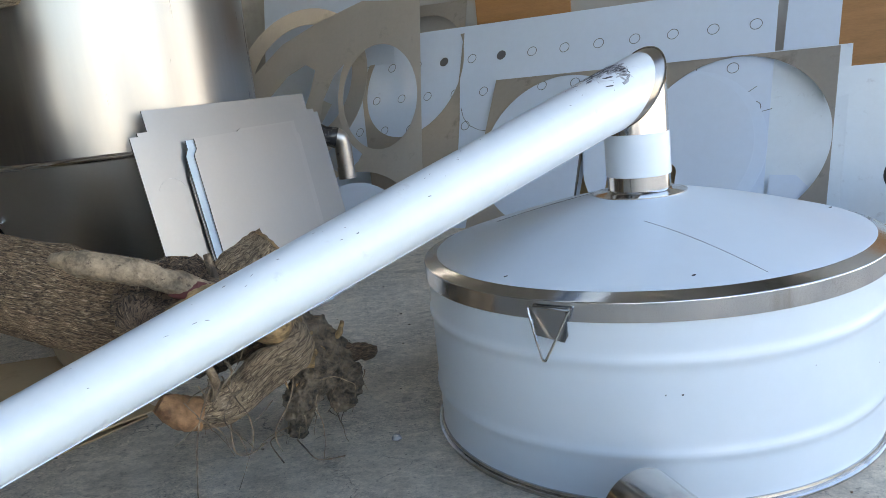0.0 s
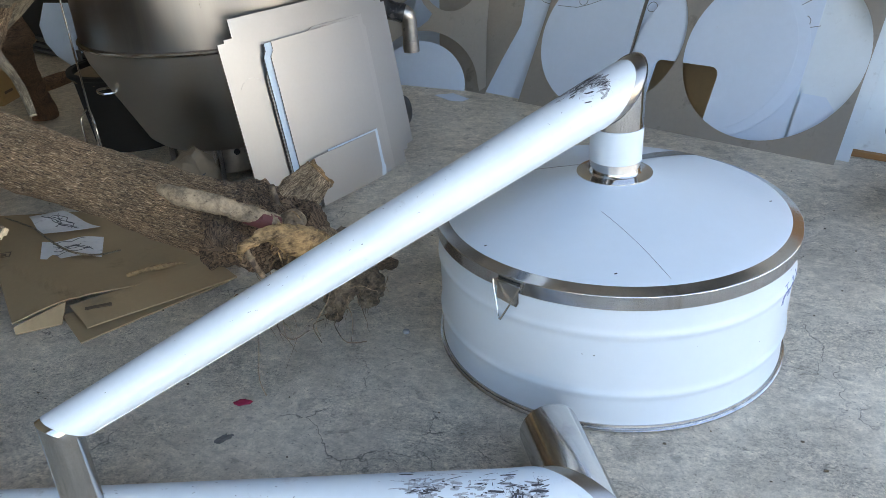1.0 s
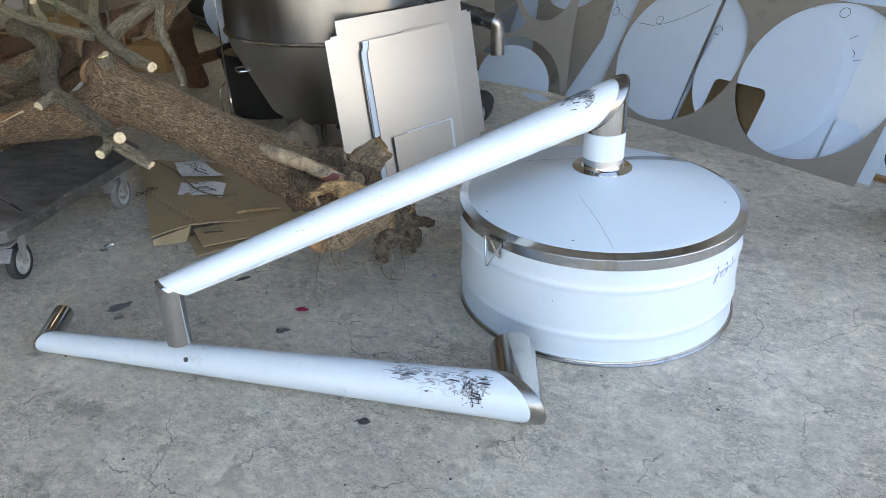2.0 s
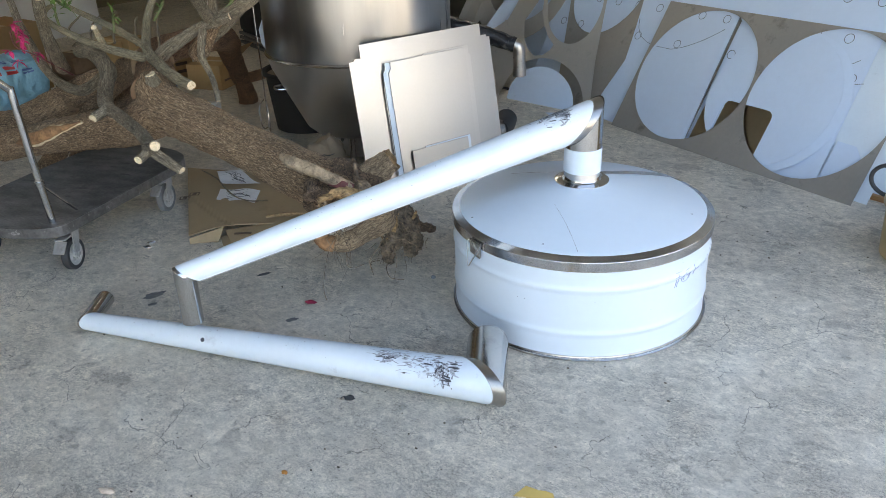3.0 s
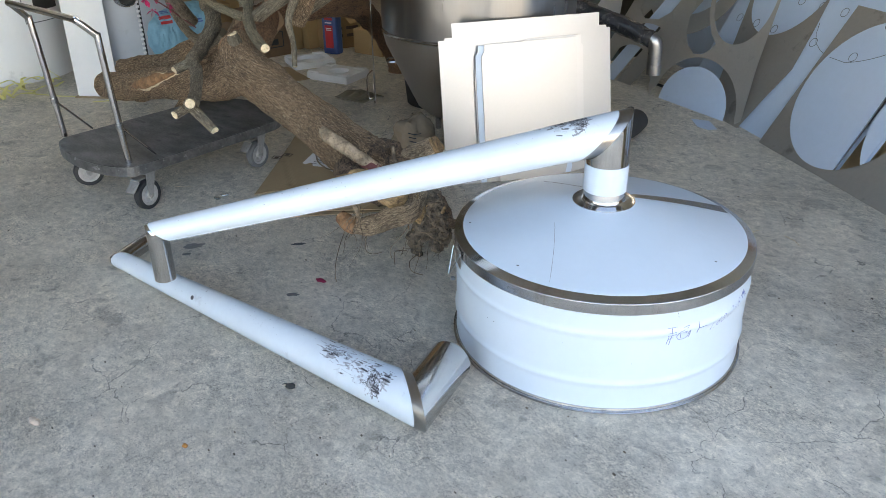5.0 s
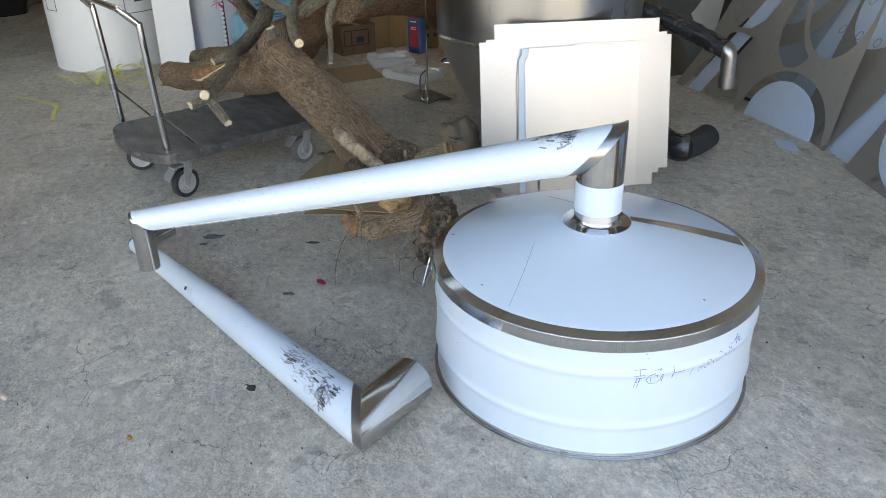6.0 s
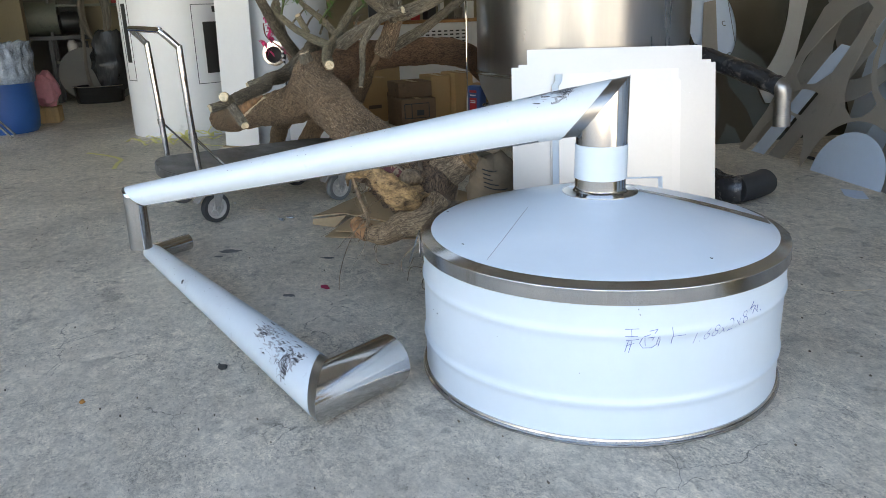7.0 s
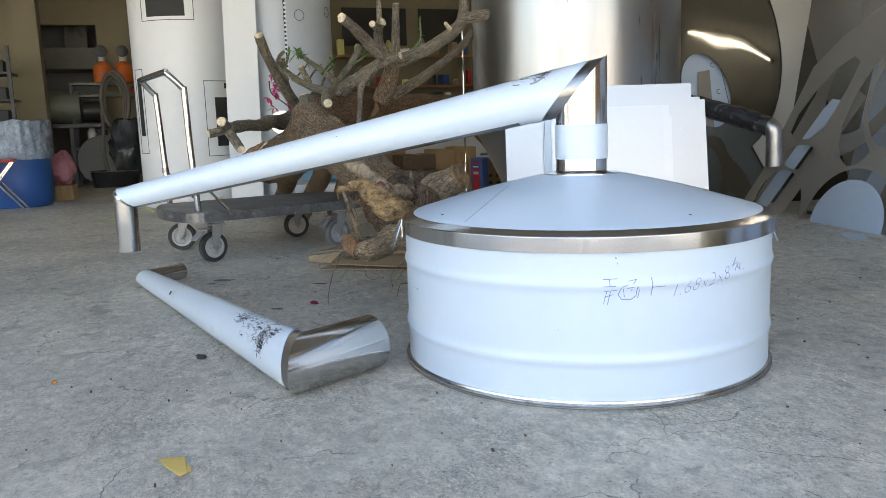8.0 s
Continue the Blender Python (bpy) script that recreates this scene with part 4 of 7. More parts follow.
bp_ = [n for n in nt_.nodes if n.bl_idname == "ShaderNodeBump"][0]
bp_.inputs["Strength"].default_value, bp_.inputs["Distance"].default_value = 1.0, 0.05
nt_.links.new([n for n in nt_.nodes if n.bl_idname == "ShaderNodeMapping"][0].outputs[0], wv.inputs["Vector"])
nt_.links.new(wv.outputs["Fac"], bp_.inputs["Height"])
sheet("tall pale steel sheet with a very large round cut-out",
      [[(0.55 + 0.85 * math.cos(radians(t)), 1.62 + 1.25 * math.sin(radians(t))) for t in range(60, -72, -6)] + [(0.95, 0.30), (1.10, 0.30), (1.32, 0.72), (2.20, 2.70), (1.0, 2.75)]], XB, pale_sheet, lean=0.45, right=YD)
sheet("tall dark mirror-like steel sheet with an oval cut-out",
      [rect(0, 0, 1.7, 2.6), [(0.61 + 0.21 * math.cos(radians(t)), 0.98 + 0.325 * math.sin(radians(t))) for t in range(0, 360, 8)]], XB, mirror_steel, lean=0.45, right=YD, back_shift=0.012)
w = sheet("white filmed panel behind an oval cut-out", [rect(0.1, 0, 0.98, 1.9)], XB, film_grey, lean=0.45, right=YD, back_shift=0.05)
for z in (0.72, 0.98, 1.22):
    pencil_arc(w, 0.745, z, 0.022, 60, 300, 0.006)
part("seam_line", box(0.005, 0.001, 1.8, (0.81, -0.002, 0.95)), graphite, w, smooth=False)
sheet("bare strip on a white panel", [[(0.44, 0.5), (0.60, 0.5), (0.695, 1.17), (0.585, 1.15)]], XB, bare, lean=0.45, right=YD, back_shift=0.035)
sheet("tall blue-white filmed sheet against the wall", [rect(0, 0, 1.2, 1.9)], hall(-3.7, 2.35), film_grey, lean=0.18)
sheet("scrap of white filmed sheet lying on the floor", [[(0, 0), (0.17, -0.02), (0.24, 0.02), (0.24, 0.085), (0.07, 0.10)]], (-1.335, 2.455, 0.0015), film_grey, lean=60.0, right=(0.84, -0.54, 0), group="floor scraps")


def wall_board(u0, u1, z0, z1, label):
    o = part("wall_board", box(u1 - u0, 0.018, z1 - z0, ((u0 + u1) / 2, 0, (z0 + z1) / 2), 0.002), plywood, None, smooth=False)
    o.matrix_world = hall_pose(0, 2.735)
    tagged(o, label, "board", "boards on the wall")


for u0_, u1_ in ((-1.95, -1.30), (0.10, 1.30)):
    wall_board(u0_, u1_, 0.55, 1.55, "reddish-brown plywood board fixed to the wall")


# ---- platform trolley ----
deck_top = mat("worn_deck_plate", (0.125, 0.123, 0.121), 0.50, 0.20, 0.7, 5, 55, 0.25, 0, 0.18, stretch=(1, 2.2, 1), lo=0.36, hi=0.64, dirt=(0.055, 0.054, 0.053), dirt_scale=6, dirt_at=0.58, spread=0.10)
worn_rim = mat("scratched_deck_edge", (0.17, 0.167, 0.165), 0.36, 0.7, 0.4, 12, 70, 0.2, 0, 0.12, lo=0.36, hi=0.64, dirt=(0.42, 0.415, 0.41), dirt_scale=22, dirt_at=0.60, spread=0.06)
caster_metal = mat("worn_cast_metal", (0.34, 0.335, 0.325), 0.45, 0.35, 0.3, 16, 70, 0.2, 0, 0.12, dirt=(0.13, 0.12, 0.11), dirt_scale=20, dirt_at=0.60)
hub_grey = mat("wheel_hub", (0.48, 0.47, 0.455), 0.5, 0.2, 0.2, 20, 90, 0.1)


def trolley():
    th = thing("platform_trolley", "worn steel platform trolley with tubular handle and rubber casters", "trolley", pose(-2.585, -0.555, 0, 0, 0, 12.1))
    out = [(-0.05 + 0.355 * math.cos(math.pi * k / 16), 0.27 + 0.27 * math.sin(math.pi * k / 16) ** 0.7) for k in range(17)]
    out += [(-0.043 - 0.362 * math.cos(math.pi * k / 16), -0.53 - 0.135 * math.sin(math.pi * k / 16) + 0.010 * k / 16) for k in range(17)]
    bm = outline_plate([[(x, y) for x, y in out]], 0.012)
    bmesh.ops.rotate(bm, verts=bm.verts, cent=(0, 0, 0), matrix=Matrix.Rotation(radians(90), 3, "X"))
    # after the turn the outline lies in xy with its z negated
    for v in bm.verts:
        v.co.y, v.co.z = -v.co.y, v.co.z + 0.262
    part("deck", bm, deck_top, th, "dark worn deck plate", smooth=False)
    rim = [Vector((x, y, 0.246)) for x, y in out]
    bm = bmesh.new()
    n = len(rim)
    outs = []
    for i, p in enumerate(rim):
        outs.append([bm.verts.new(p + Vector((p.x * 0.012, p.y * 0.008, dz)) * 1.0 + Vector((0, 0, dz))) for dz in (-0.012, 0.012)])
    ins = [[bm.verts.new(Vector((p.x * 0.985, p.y * 0.985, p.z + dz * 2))) for dz in (-0.012, 0.012)] for p in rim]
    for i in range(n):
        j = (i + 1) % n
        bm.faces.new((outs[i][0], outs[j][0], outs[j][1], outs[i][1]))
        bm.faces.new((ins[i][0], ins[i][1], ins[j][1], ins[j][0]))
        bm.faces.new((outs[i][1], outs[j][1], ins[j][1], ins[i][1]))
        bm.faces.new((outs[i][0], ins[i][0], ins[j][0], outs[j][0]))
    part("rim", bm, worn_rim, th, "scratched steel edge of the deck", smooth=False)
    hp = [(0.243, -0.530, 0.262), (0.240, -0.545, 0.60), (0.238, -0.552, 0.895), (0.235, -0.558, 0.918), (0.220, -0.620, 0.985), (0.208, -0.633, 0.998), (0.185, -0.635, 1.000), (-0.445, -0.622, 1.000), (-0.466, -0.620, 0.996), (-0.474, -0.608, 0.983), (-0.480, -0.550, 0.918), (-0.480, -0.542, 0.895), (-0.468, -0.530, 0.60), (-0.456, -0.520, 0.262)]
    part("handle", tube(hp, 0.0165, 16, sub=2), steel, th, "shiny tubular steel handle")
    for x_, y_ in ((0.241, -0.540), (-0.463, -0.527)):
        part("brace", tube([(x_, y_, 0.47), (x_, y_ + 0.175, 0.263)], 0.0065, 8, sub=1), steel, th)
        part("clamp", tube([(x_, y_ + 0.001, 0.455), (x_, y_ - 0.001, 0.485)], 0.0205, 14, sub=1), brushed, th)
    for sx, y, turn, brake in ((0.238, -0.440, 15, True), (-0.30, -0.47, -20, False), (0.215, 0.300, 10, True), (-0.315, 0.255, -5, False)):
        cs = new("caster")
        cs.parent = th
        cs.matrix_basis = pose(sx, y, 0, 0, 0, turn)
        tagged(cs, "grey swivel caster with rubber tyre" + (" and brake pedal" if brake else ""))
        prof = [(0.058, -0.018), (0.076, -0.018), (0.080, -0.012), (0.080, 0.012), (0.076, 0.018), (0.058, 0.018)]
        wm = Matrix.Translation((0, -0.03, 0.080)) @ Matrix.Rotation(radians(90), 4, "Y")
        bm = lathe(prof, 40, closed=True)
        bmesh.ops.transform(bm, verts=bm.verts, matrix=wm)
        part("tyre", bm, grey_tread if brake and y > 0 else rubber, cs, "grey rubber tyre" if brake and y > 0 else "black rubber tyre")
        bm = lathe([(0.046, -0.014), (0.057, -0.0165), (0.0585, -0.0165), (0.0585, 0.0165), (0.057, 0.0165), (0.046, 0.014), (0.043, 0.008), (0.043, -0.008)], 32, closed=True)
        lathe([(0.001, -0.024), (0.012, -0.024), (0.019, -0.021), (0.020, -0.012), (0.020, 0.012), (0.019, 0.021), (0.012, 0.024), (0.001, 0.024)], 24, bm)
        lathe([(0.018, -0.003), (0.046, -0.003), (0.046, 0.003), (0.018, 0.003)], 32, bm, closed=True)
        for k in range(5):
            box(0.030, 0.010, 0.020, (0.032, 0, 0), 0.002, bm, Matrix.Rotation(radians(72 * k + 20), 4, "Z"))
        bmesh.ops.transform(bm, verts=bm.verts, matrix=wm)
        part("hub", bm, hub_grey, cs, "pale cast wheel hub with five spokes", smooth=False)
        bm = bmesh.new()
        side = [(0.026, 0.205), (-0.034, 0.205), (-0.046, 0.150), (-0.047, 0.095), (-0.043, 0.070), (-0.030, 0.060), (-0.017, 0.070), (-0.010, 0.105), (0.012, 0.160)]
        for q in (-1, 1):
            lo_ = [bm.verts.new((q * 0.0235, y_, z_)) for y_, z_ in side]
            hi_ = [bm.verts.new((q * 0.0295, y_, z_)) for y_, z_ in side]
            bm.faces.new(lo_)
            bm.faces.new(hi_[::-1])
            for a_, b_, c_, d_ in zip(lo_, lo_[1:] + lo_[:1], hi_[1:] + hi_[:1], hi_):
                bm.faces.new((a_, d_, c_, b_))
            count = len(bm.verts)
            lathe([(0.001, 0.0), (0.011, 0.0), (0.011, 0.007), (0.008, 0.009), (0.001, 0.009)], 6, bm)
            bolt = list(bm.verts)[count:]
            bmesh.ops.transform(bm, verts=bolt, matrix=Matrix.Translation((q * 0.0295, -0.030, 0.080)) @ Matrix.Rotation(radians(q * 90), 4, "Y"))
        bmesh.ops.recalc_face_normals(bm, faces=bm.faces)
        box(0.060, 0.078, 0.014, (0, -0.002, 0.200), 0.004, bm)
        part("fork", bm, caster_metal, cs, "worn cast metal fork", smooth=False)
        bm = lathe([(0.001, 0.21), (0.040, 0.21), (0.043, 0.216), (0.043, 0.226), (0.03, 0.235), (0.001, 0.236)], 24)
        part("swivel", bm, caster_metal, cs)
        if brake:
            bm = box(0.058, 0.066, 0.007, (0, 0, 0), 0.003, None, Matrix.Translation((0, -0.118, 0.150)) @ Matrix.Rotation(radians(42), 4, "X"))
            box(0.050, 0.070, 0.007, (0, -0.065, 0.182), 0.002, bm)
            part("brake_pedal", bm, caster_metal, cs, "bent metal brake pedal", smooth=False)
    return th


trolley()


# ---- felled tree ----
wood = mat("fresh_cut_wood", (0.66, 0.54, 0.36), 0.8, 0, 0.35, 45, 160, 0.6, dirt=(0.40, 0.27, 0.14), dirt_scale=50, dirt_at=0.56, bump_d=0.004)
dry_wood = mat("dry_torn_wood", (0.33, 0.22, 0.115), 0.85, 0, 0.5, 16, 90, 1.0, dirt=(0.13, 0.075, 0.04), dirt_scale=16, dirt_at=0.52, lo=0.38, hi=0.62, bump_d=0.01)
root_mat = mat("pale_root_bark", (0.24, 0.175, 0.115), 0.92, 0, 0.6, 18, 90, 1.0, dirt=(0.085, 0.06, 0.045), dirt_scale=16, dirt_at=0.50, bump_d=0.02, lo=0.40, hi=0.60)
dark_bark = bark_mat("dark_twig_bark", (0.295, 0.245, 0.17), (0.105, 0.082, 0.058), (0.52, 0.47, 0.36), 46, 7.0, 0.58)
soil = mat("dry_soil_clod", (0.125, 0.096, 0.068), 0.95, 0, 0.75, 24, 90, 1.0, bump_d=0.025, lo=0.40, hi=0.60, dirt=(0.22, 0.17, 0.11), dirt_scale=26, dirt_at=0.60)
orange_wood = mat("orange_broken_wood", (0.27, 0.145, 0.07), 0.85, 0, 0.45, 18, 80, 0.8, dirt=(0.13, 0.06, 0.03), dirt_scale=22, dirt_at=0.56, lo=0.38, hi=0.62, bump_d=0.01)
red_wood = mat("red_inner_bark", (0.16, 0.045, 0.04), 0.7, 0, 0.3, 20, 90, 0.4)
leaf_mat = mat("young_green_leaf", (0.10, 0.20, 0.04), 0.5, 0, 0.35, 20, 60, 0.1)
flower_mat = mat("pink_flower", (0.55, 0.03, 0.14), 0.5, 0, 0.3, 30, 60, 0.1)

mossy_bark = bark_mat("mossy_pale_bark", (0.33, 0.285, 0.19), (0.14, 0.115, 0.075), (0.44, 0.42, 0.33), 46, 7.0, 0.60)
TREE = thing("felled_tree", "felled old tree with torn roots, rough bark and sawn-off branches", "tree")


def limb(name, pts, radii, material=bark, n=14, wobble=0.16, seed=1, cut=True, label="", sub=6, furrow=0.0, rough=0.0, end=None):
    ob = part(name, tube(pts, radii, n, wobble=wobble, seed=seed, sub=sub, furrow=furrow, rough=rough), material, TREE, label)
    if cut:
        e, d = Vector(pts[-1]), (Vector(pts[-1]) - Vector(pts[-2])).normalized()
        r = radii[-1] if not isinstance(radii, (int, float)) else radii
        rnd = random.Random(seed)
        _, s, t = frame_of(d)
        bm = bmesh.new()
        m_ = 28
        chip = rnd.uniform(0, 6.28)

        def rise(a_, q):
            step = 0.30 * r * (math.cos(a_ - chip) > 0.55) + 0.16 * r * (math.cos(a_ - chip - 2.4) > 0.75)
            return 0.002 + q * (step + 0.07 * r * rnd.random())
        mid = bm.verts.new(e + d * 0.003)
        rings = [[bm.verts.new(e + d * rise(2 * math.pi * k / m_, q) + (s * math.cos(2 * math.pi * k / m_) + t * math.sin(2 * math.pi * k / m_)) * r * q * rnd.uniform(0.93, 1.03)) for k in range(m_)] for q in (0.35, 0.65, 0.90)]
        rings.append([bm.verts.new(e - d * 0.006 + (s * math.cos(2 * math.pi * k / m_) + t * math.sin(2 * math.pi * k / m_)) * r * 0.94) for k in range(m_)])
        for k in range(m_):
            j = (k + 1) % m_
            bm.faces.new((mid, rings[0][k], rings[0][j]))
            for a_, b_ in zip(rings, rings[1:]):
                bm.faces.new((a_[k], b_[k], b_[j], a_[j]))
        cf = new("cut_face", mesh_of("cut_face", bm, end or wood))
        cf.parent = ob
        tagged(cf, "pale sawn end")
    return ob


FORK = Vector((-2.03, -0.424, 0.698))
part("trunk", tube([(-1.00, -0.12, 0.30), (-1.12, -0.20, 0.345), (-1.30, -0.26, 0.41), (-1.60, -0.33, 0.53), (-1.90, -0.40, 0.655), FORK, (-2.12, -0.40, 0.765), (-2.20, -0.35, 0.785), (-2.26, -0.30, 0.79)], [0.09, 0.130, 0.122, 0.110, 0.112, 0.122, 0.098, 0.07, 0.012], 110, wobble=0.10, seed=2, sub=30, furrow=0.0055), bark, TREE, "thick trunk with deeply furrowed brown bark")
limb("limb", [FORK, (-2.20, -0.475, 0.61), (-2.42, -0.53, 0.565), (-2.75, -0.625, 0.505), (-3.05, -0.72, 0.44), (-3.28, -0.795, 0.412)], [0.120, 0.104, 0.096, 0.086, 0.080, 0.078], n=80, seed=3, wobble=0.10, sub=24, furrow=0.0045, label="thick low limb with a torn bark patch")
limb("limb", [(-2.14, -0.42, 0.755), (-2.30, -0.24, 0.785), (-2.56, -0.06, 0.795), (-2.74, 0.14, 0.80), (-2.79, 0.38, 0.80), (-2.82, 0.60, 0.795), (-2.86, 0.76, 0.755)], [0.09, 0.10, 0.095, 0.088, 0.082, 0.082, 0.08], red_bark, n=70, seed=4, wobble=0.10, sub=20, furrow=0.0045, cut=False, label="thick reddish limb reaching backwards")
limb("limb", [(-2.83, 0.66, 0.79), (-2.93, 0.84, 0.72), (-3.15, 1.04, 0.60), (-3.44, 1.34, 0.40), (-3.61, 1.55, 0.18), (-3.70, 1.66, 0.01)], [0.07, 0.08, 0.076, 0.072, 0.068, 0.08], red_bark, n=40, sub=14, furrow=0.003, seed=5, cut=False, label="reddish limb bent down to the floor")
limb("branch_stub", [(-3.56, 1.50, 0.24), (-3.48, 1.72, 0.26)], [0.045, 0.036], red_bark, 20, seed=41, sub=5)
limb("limb", [(-2.45, -0.18, 0.82), (-2.85, -0.06, 0.70), (-3.25, -0.13, 0.42), (-3.55, -0.27, 0.06)], [0.085, 0.075, 0.066, 0.06], n=40, sub=14, furrow=0.003, seed=6, cut=False, label="limb bent down behind the trolley")
limb("limb", [(-2.55, 0.0, 0.80), (-3.0, 0.05, 0.55), (-3.35, 0.02, 0.30), (-3.6, -0.02, 0.06)], [0.07, 0.06, 0.055, 0.05], n=20, seed=16, cut=False)
limb("limb", [(-2.92, -0.10, 0.68), (-3.35, -0.22, 0.51), (-3.80, -0.30, 0.33), (-4.15, -0.31, 0.13), (-4.30, -0.30, 0.0)], [0.075, 0.075, 0.068, 0.062, 0.06], n=36, sub=12, furrow=0.003, seed=17, cut=False, label="limb bent down to the floor behind the trolley")
limb("limb", [(-3.20, -0.20, 0.54), (-3.45, -0.33, 0.43), (-3.70, -0.46, 0.38), (-3.84, -0.53, 0.37)], [0.07, 0.085, 0.075, 0.055], n=36, sub=12, furrow=0.003, seed=18, label="dark limb lying behind the low limb")
# torn bark patch on the low limb
PATCH = [(-2.90, -0.738, 0.478), (-2.80, -0.712, 0.505), (-2.68, -0.680, 0.545), (-2.56, -0.650, 0.588), (-2.46, -0.625, 0.622)]
part("torn_rim", tube([Vector(p) + Vector((-0.004, 0.010, -0.006)) for p in PATCH], [0.012, 0.044, 0.036, 0.022, 0.006], 24, wobble=0.35, seed=7, sub=8, rough=0.004), wood, TREE, "pale splintered rim of torn bark")
part("torn_patch", tube([Vector(p) + Vector((0.004, -0.006, 0.004)) for p in PATCH], [0.008, 0.036, 0.029, 0.016, 0.004], 24, wobble=0.35, seed=7, sub=8, rough=0.004), orange_wood, TREE, "orange-brown torn patch")
# stubs on the trunk
limb("branch_stub", [(-2.05, -0.43, 0.76), (-2.06, -0.455, 0.865)], [0.05, 0.026], dark_bark, 22, furrow=0.0022, sub=9, seed=8)
limb("branch", [(-2.46, -0.04, 1.16), (-2.47, -0.10, 1.05), (-2.36, -0.22, 0.92), (-2.14, -0.32, 0.865), (-1.98, -0.36, 0.83), (-1.88, -0.372, 0.815)], [0.017, 0.021, 0.026, 0.030, 0.027, 0.023], mossy_bark, 22, furrow=0.0022, sub=9, seed=9)
# the low forward branch with three sawn ends
limb("branch", [(-2.98, -0.20, 0.86), (-2.76, -0.26, 0.87), (-2.54, -0.36, 0.82), (-2.37, -0.515, 0.74), (-2.20, -0.63, 0.735), (-2.06, -0.665, 0.715), (-1.74, -0.80, 0.715), (-1.55, -0.895, 0.705)], [0.046, 0.044, 0.042, 0.037, 0.032, 0.029, 0.027, 0.027], dark_bark, 26, furrow=0.0045, sub=10, seed=10, cut=False)
limb("branch_stub", [(-1.57, -0.895, 0.705), (-1.485, -0.925, 0.735)], [0.028, 0.022], dark_bark, 22, furrow=0.0022, sub=9, seed=11)
limb("branch_stub", [(-1.57, -0.895, 0.70), (-1.44, -0.855, 0.615)], [0.026, 0.018], dark_bark, 22, furrow=0.0022, sub=9, seed=12)
limb("branch_stub", [(-1.56, -0.90, 0.70), (-1.535, -0.98, 0.685)], [0.022, 0.018], dark_bark, 22, furrow=0.0022, sub=9, seed=13)
limb("branch_stub", [(-2.17, -0.64, 0.735), (-2.165, -0.735, 0.712)], [0.028, 0.021], dark_bark, 22, furrow=0.0022, sub=9, seed=14)
# upright crown of sawn branches
limb("branch", [(-2.28, 0.02, 0.84), (-2.20, 0.05, 0.95), (-2.144, 0.063, 1.03)], [0.055, 0.048, 0.045], bark, 18, seed=20, cut=False)
limb("branch", [(-2.144, 0.063, 1.02), (-2.05, -0.06, 1.09), (-1.95, -0.20, 1.19), (-1.886, -0.276, 1.232)], [0.036, 0.032, 0.028, 0.026], dark_bark, 22, furrow=0.0022, sub=9, seed=21)
limb("branch", [(-2.15, 0.06, 1.03), (-2.12, -0.02, 1.12), (-2.06, -0.04, 1.21), (-2.03, -0.024, 1.235)], [0.03, 0.026, 0.024, 0.022], dark_bark, 22, furrow=0.0022, sub=9, seed=22)
limb("branch_stub", [(-2.05, -0.04, 1.20), (-1.96, -0.10, 1.215)], [0.02, 0.017], dark_bark, 22, furrow=0.0022, sub=9, seed=23)
limb("branch", [(-2.145, 0.07, 1.03), (-2.15, 0.08, 1.18), (-2.155, 0.09, 1.345)], [0.030, 0.022, 0.018], dark_bark, 22, furrow=0.0022, sub=9, seed=24)
limb("branch", [(-2.07, -0.03, 1.21), (-2.10, -0.02, 1.36), (-2.12, 0.0, 1.52)], [0.016, 0.013, 0.010], dark_bark, 22, furrow=0.0022, sub=9, seed=25)
limb("branch", [(-2.144, 0.063, 1.03), (-2.08, 0.20, 1.08), (-2.02, 0.36, 1.18), (-2.00, 0.42, 1.27), (-2.00, 0.43, 1.50)], [0.040, 0.034, 0.032, 0.030, 0.02], dark_bark, 22, furrow=0.0022, sub=9, seed=26)
limb("branch_stub", [(-2.00, 0.40, 1.25), (-1.93, 0.55, 1.27)], [0.032, 0.024], dark_bark, 22, furrow=0.0022, sub=9, seed=27)
limb("branch_stub", [(-2.02, 0.36, 1.19), (-1.95, 0.30, 1.22)], [0.014, 0.009], wood, 8, seed=28)
limb("branch", [(-2.34, 0.10, 0.86), (-2.28, 0.30, 0.98), (-2.2, 0.52, 1.16), (-2.15, 0.62, 1.34)], [0.034, 0.026, 0.022, 0.016], dark_bark, 22, furrow=0.0022, sub=9, seed=29)
limb("branch", [(-3.07, -0.28, 0.76), (-2.95, -0.37, 0.86), (-2.83, -0.467, 0.99), (-2.70, -0.55, 1.12), (-2.598, -0.602, 1.224)], [0.038, 0.035, 0.031, 0.028, 0.026], dark_bark, 22, furrow=0.0022, sub=9, seed=30)
limb("branch", [(-2.30, -0.25, 0.85), (-2.24, -0.16, 0.93), (-2.12, -0.04, 1.02), (-2.02, 0.06, 1.06)], [0.04, 0.032, 0.028, 0.02], dark_bark, 22, furrow=0.0022, sub=9, seed=31)
limb("branch", [(-2.10, -0.06, 1.0), (-2.02, -0.16, 0.90), (-1.93, -0.19, 0.80), (-1.88, -0.22, 0.70)], [0.022, 0.018, 0.015, 0.012], dark_bark, 22, furrow=0.0022, sub=9, seed=32)
limb("branch", [(-2.56, -0.33, 0.95), (-2.55, -0.36, 1.00), (-2.53, -0.385, 1.045)], [0.016, 0.017, 0.016], mossy_bark, 14, furrow=0.002, sub=6, seed=33)
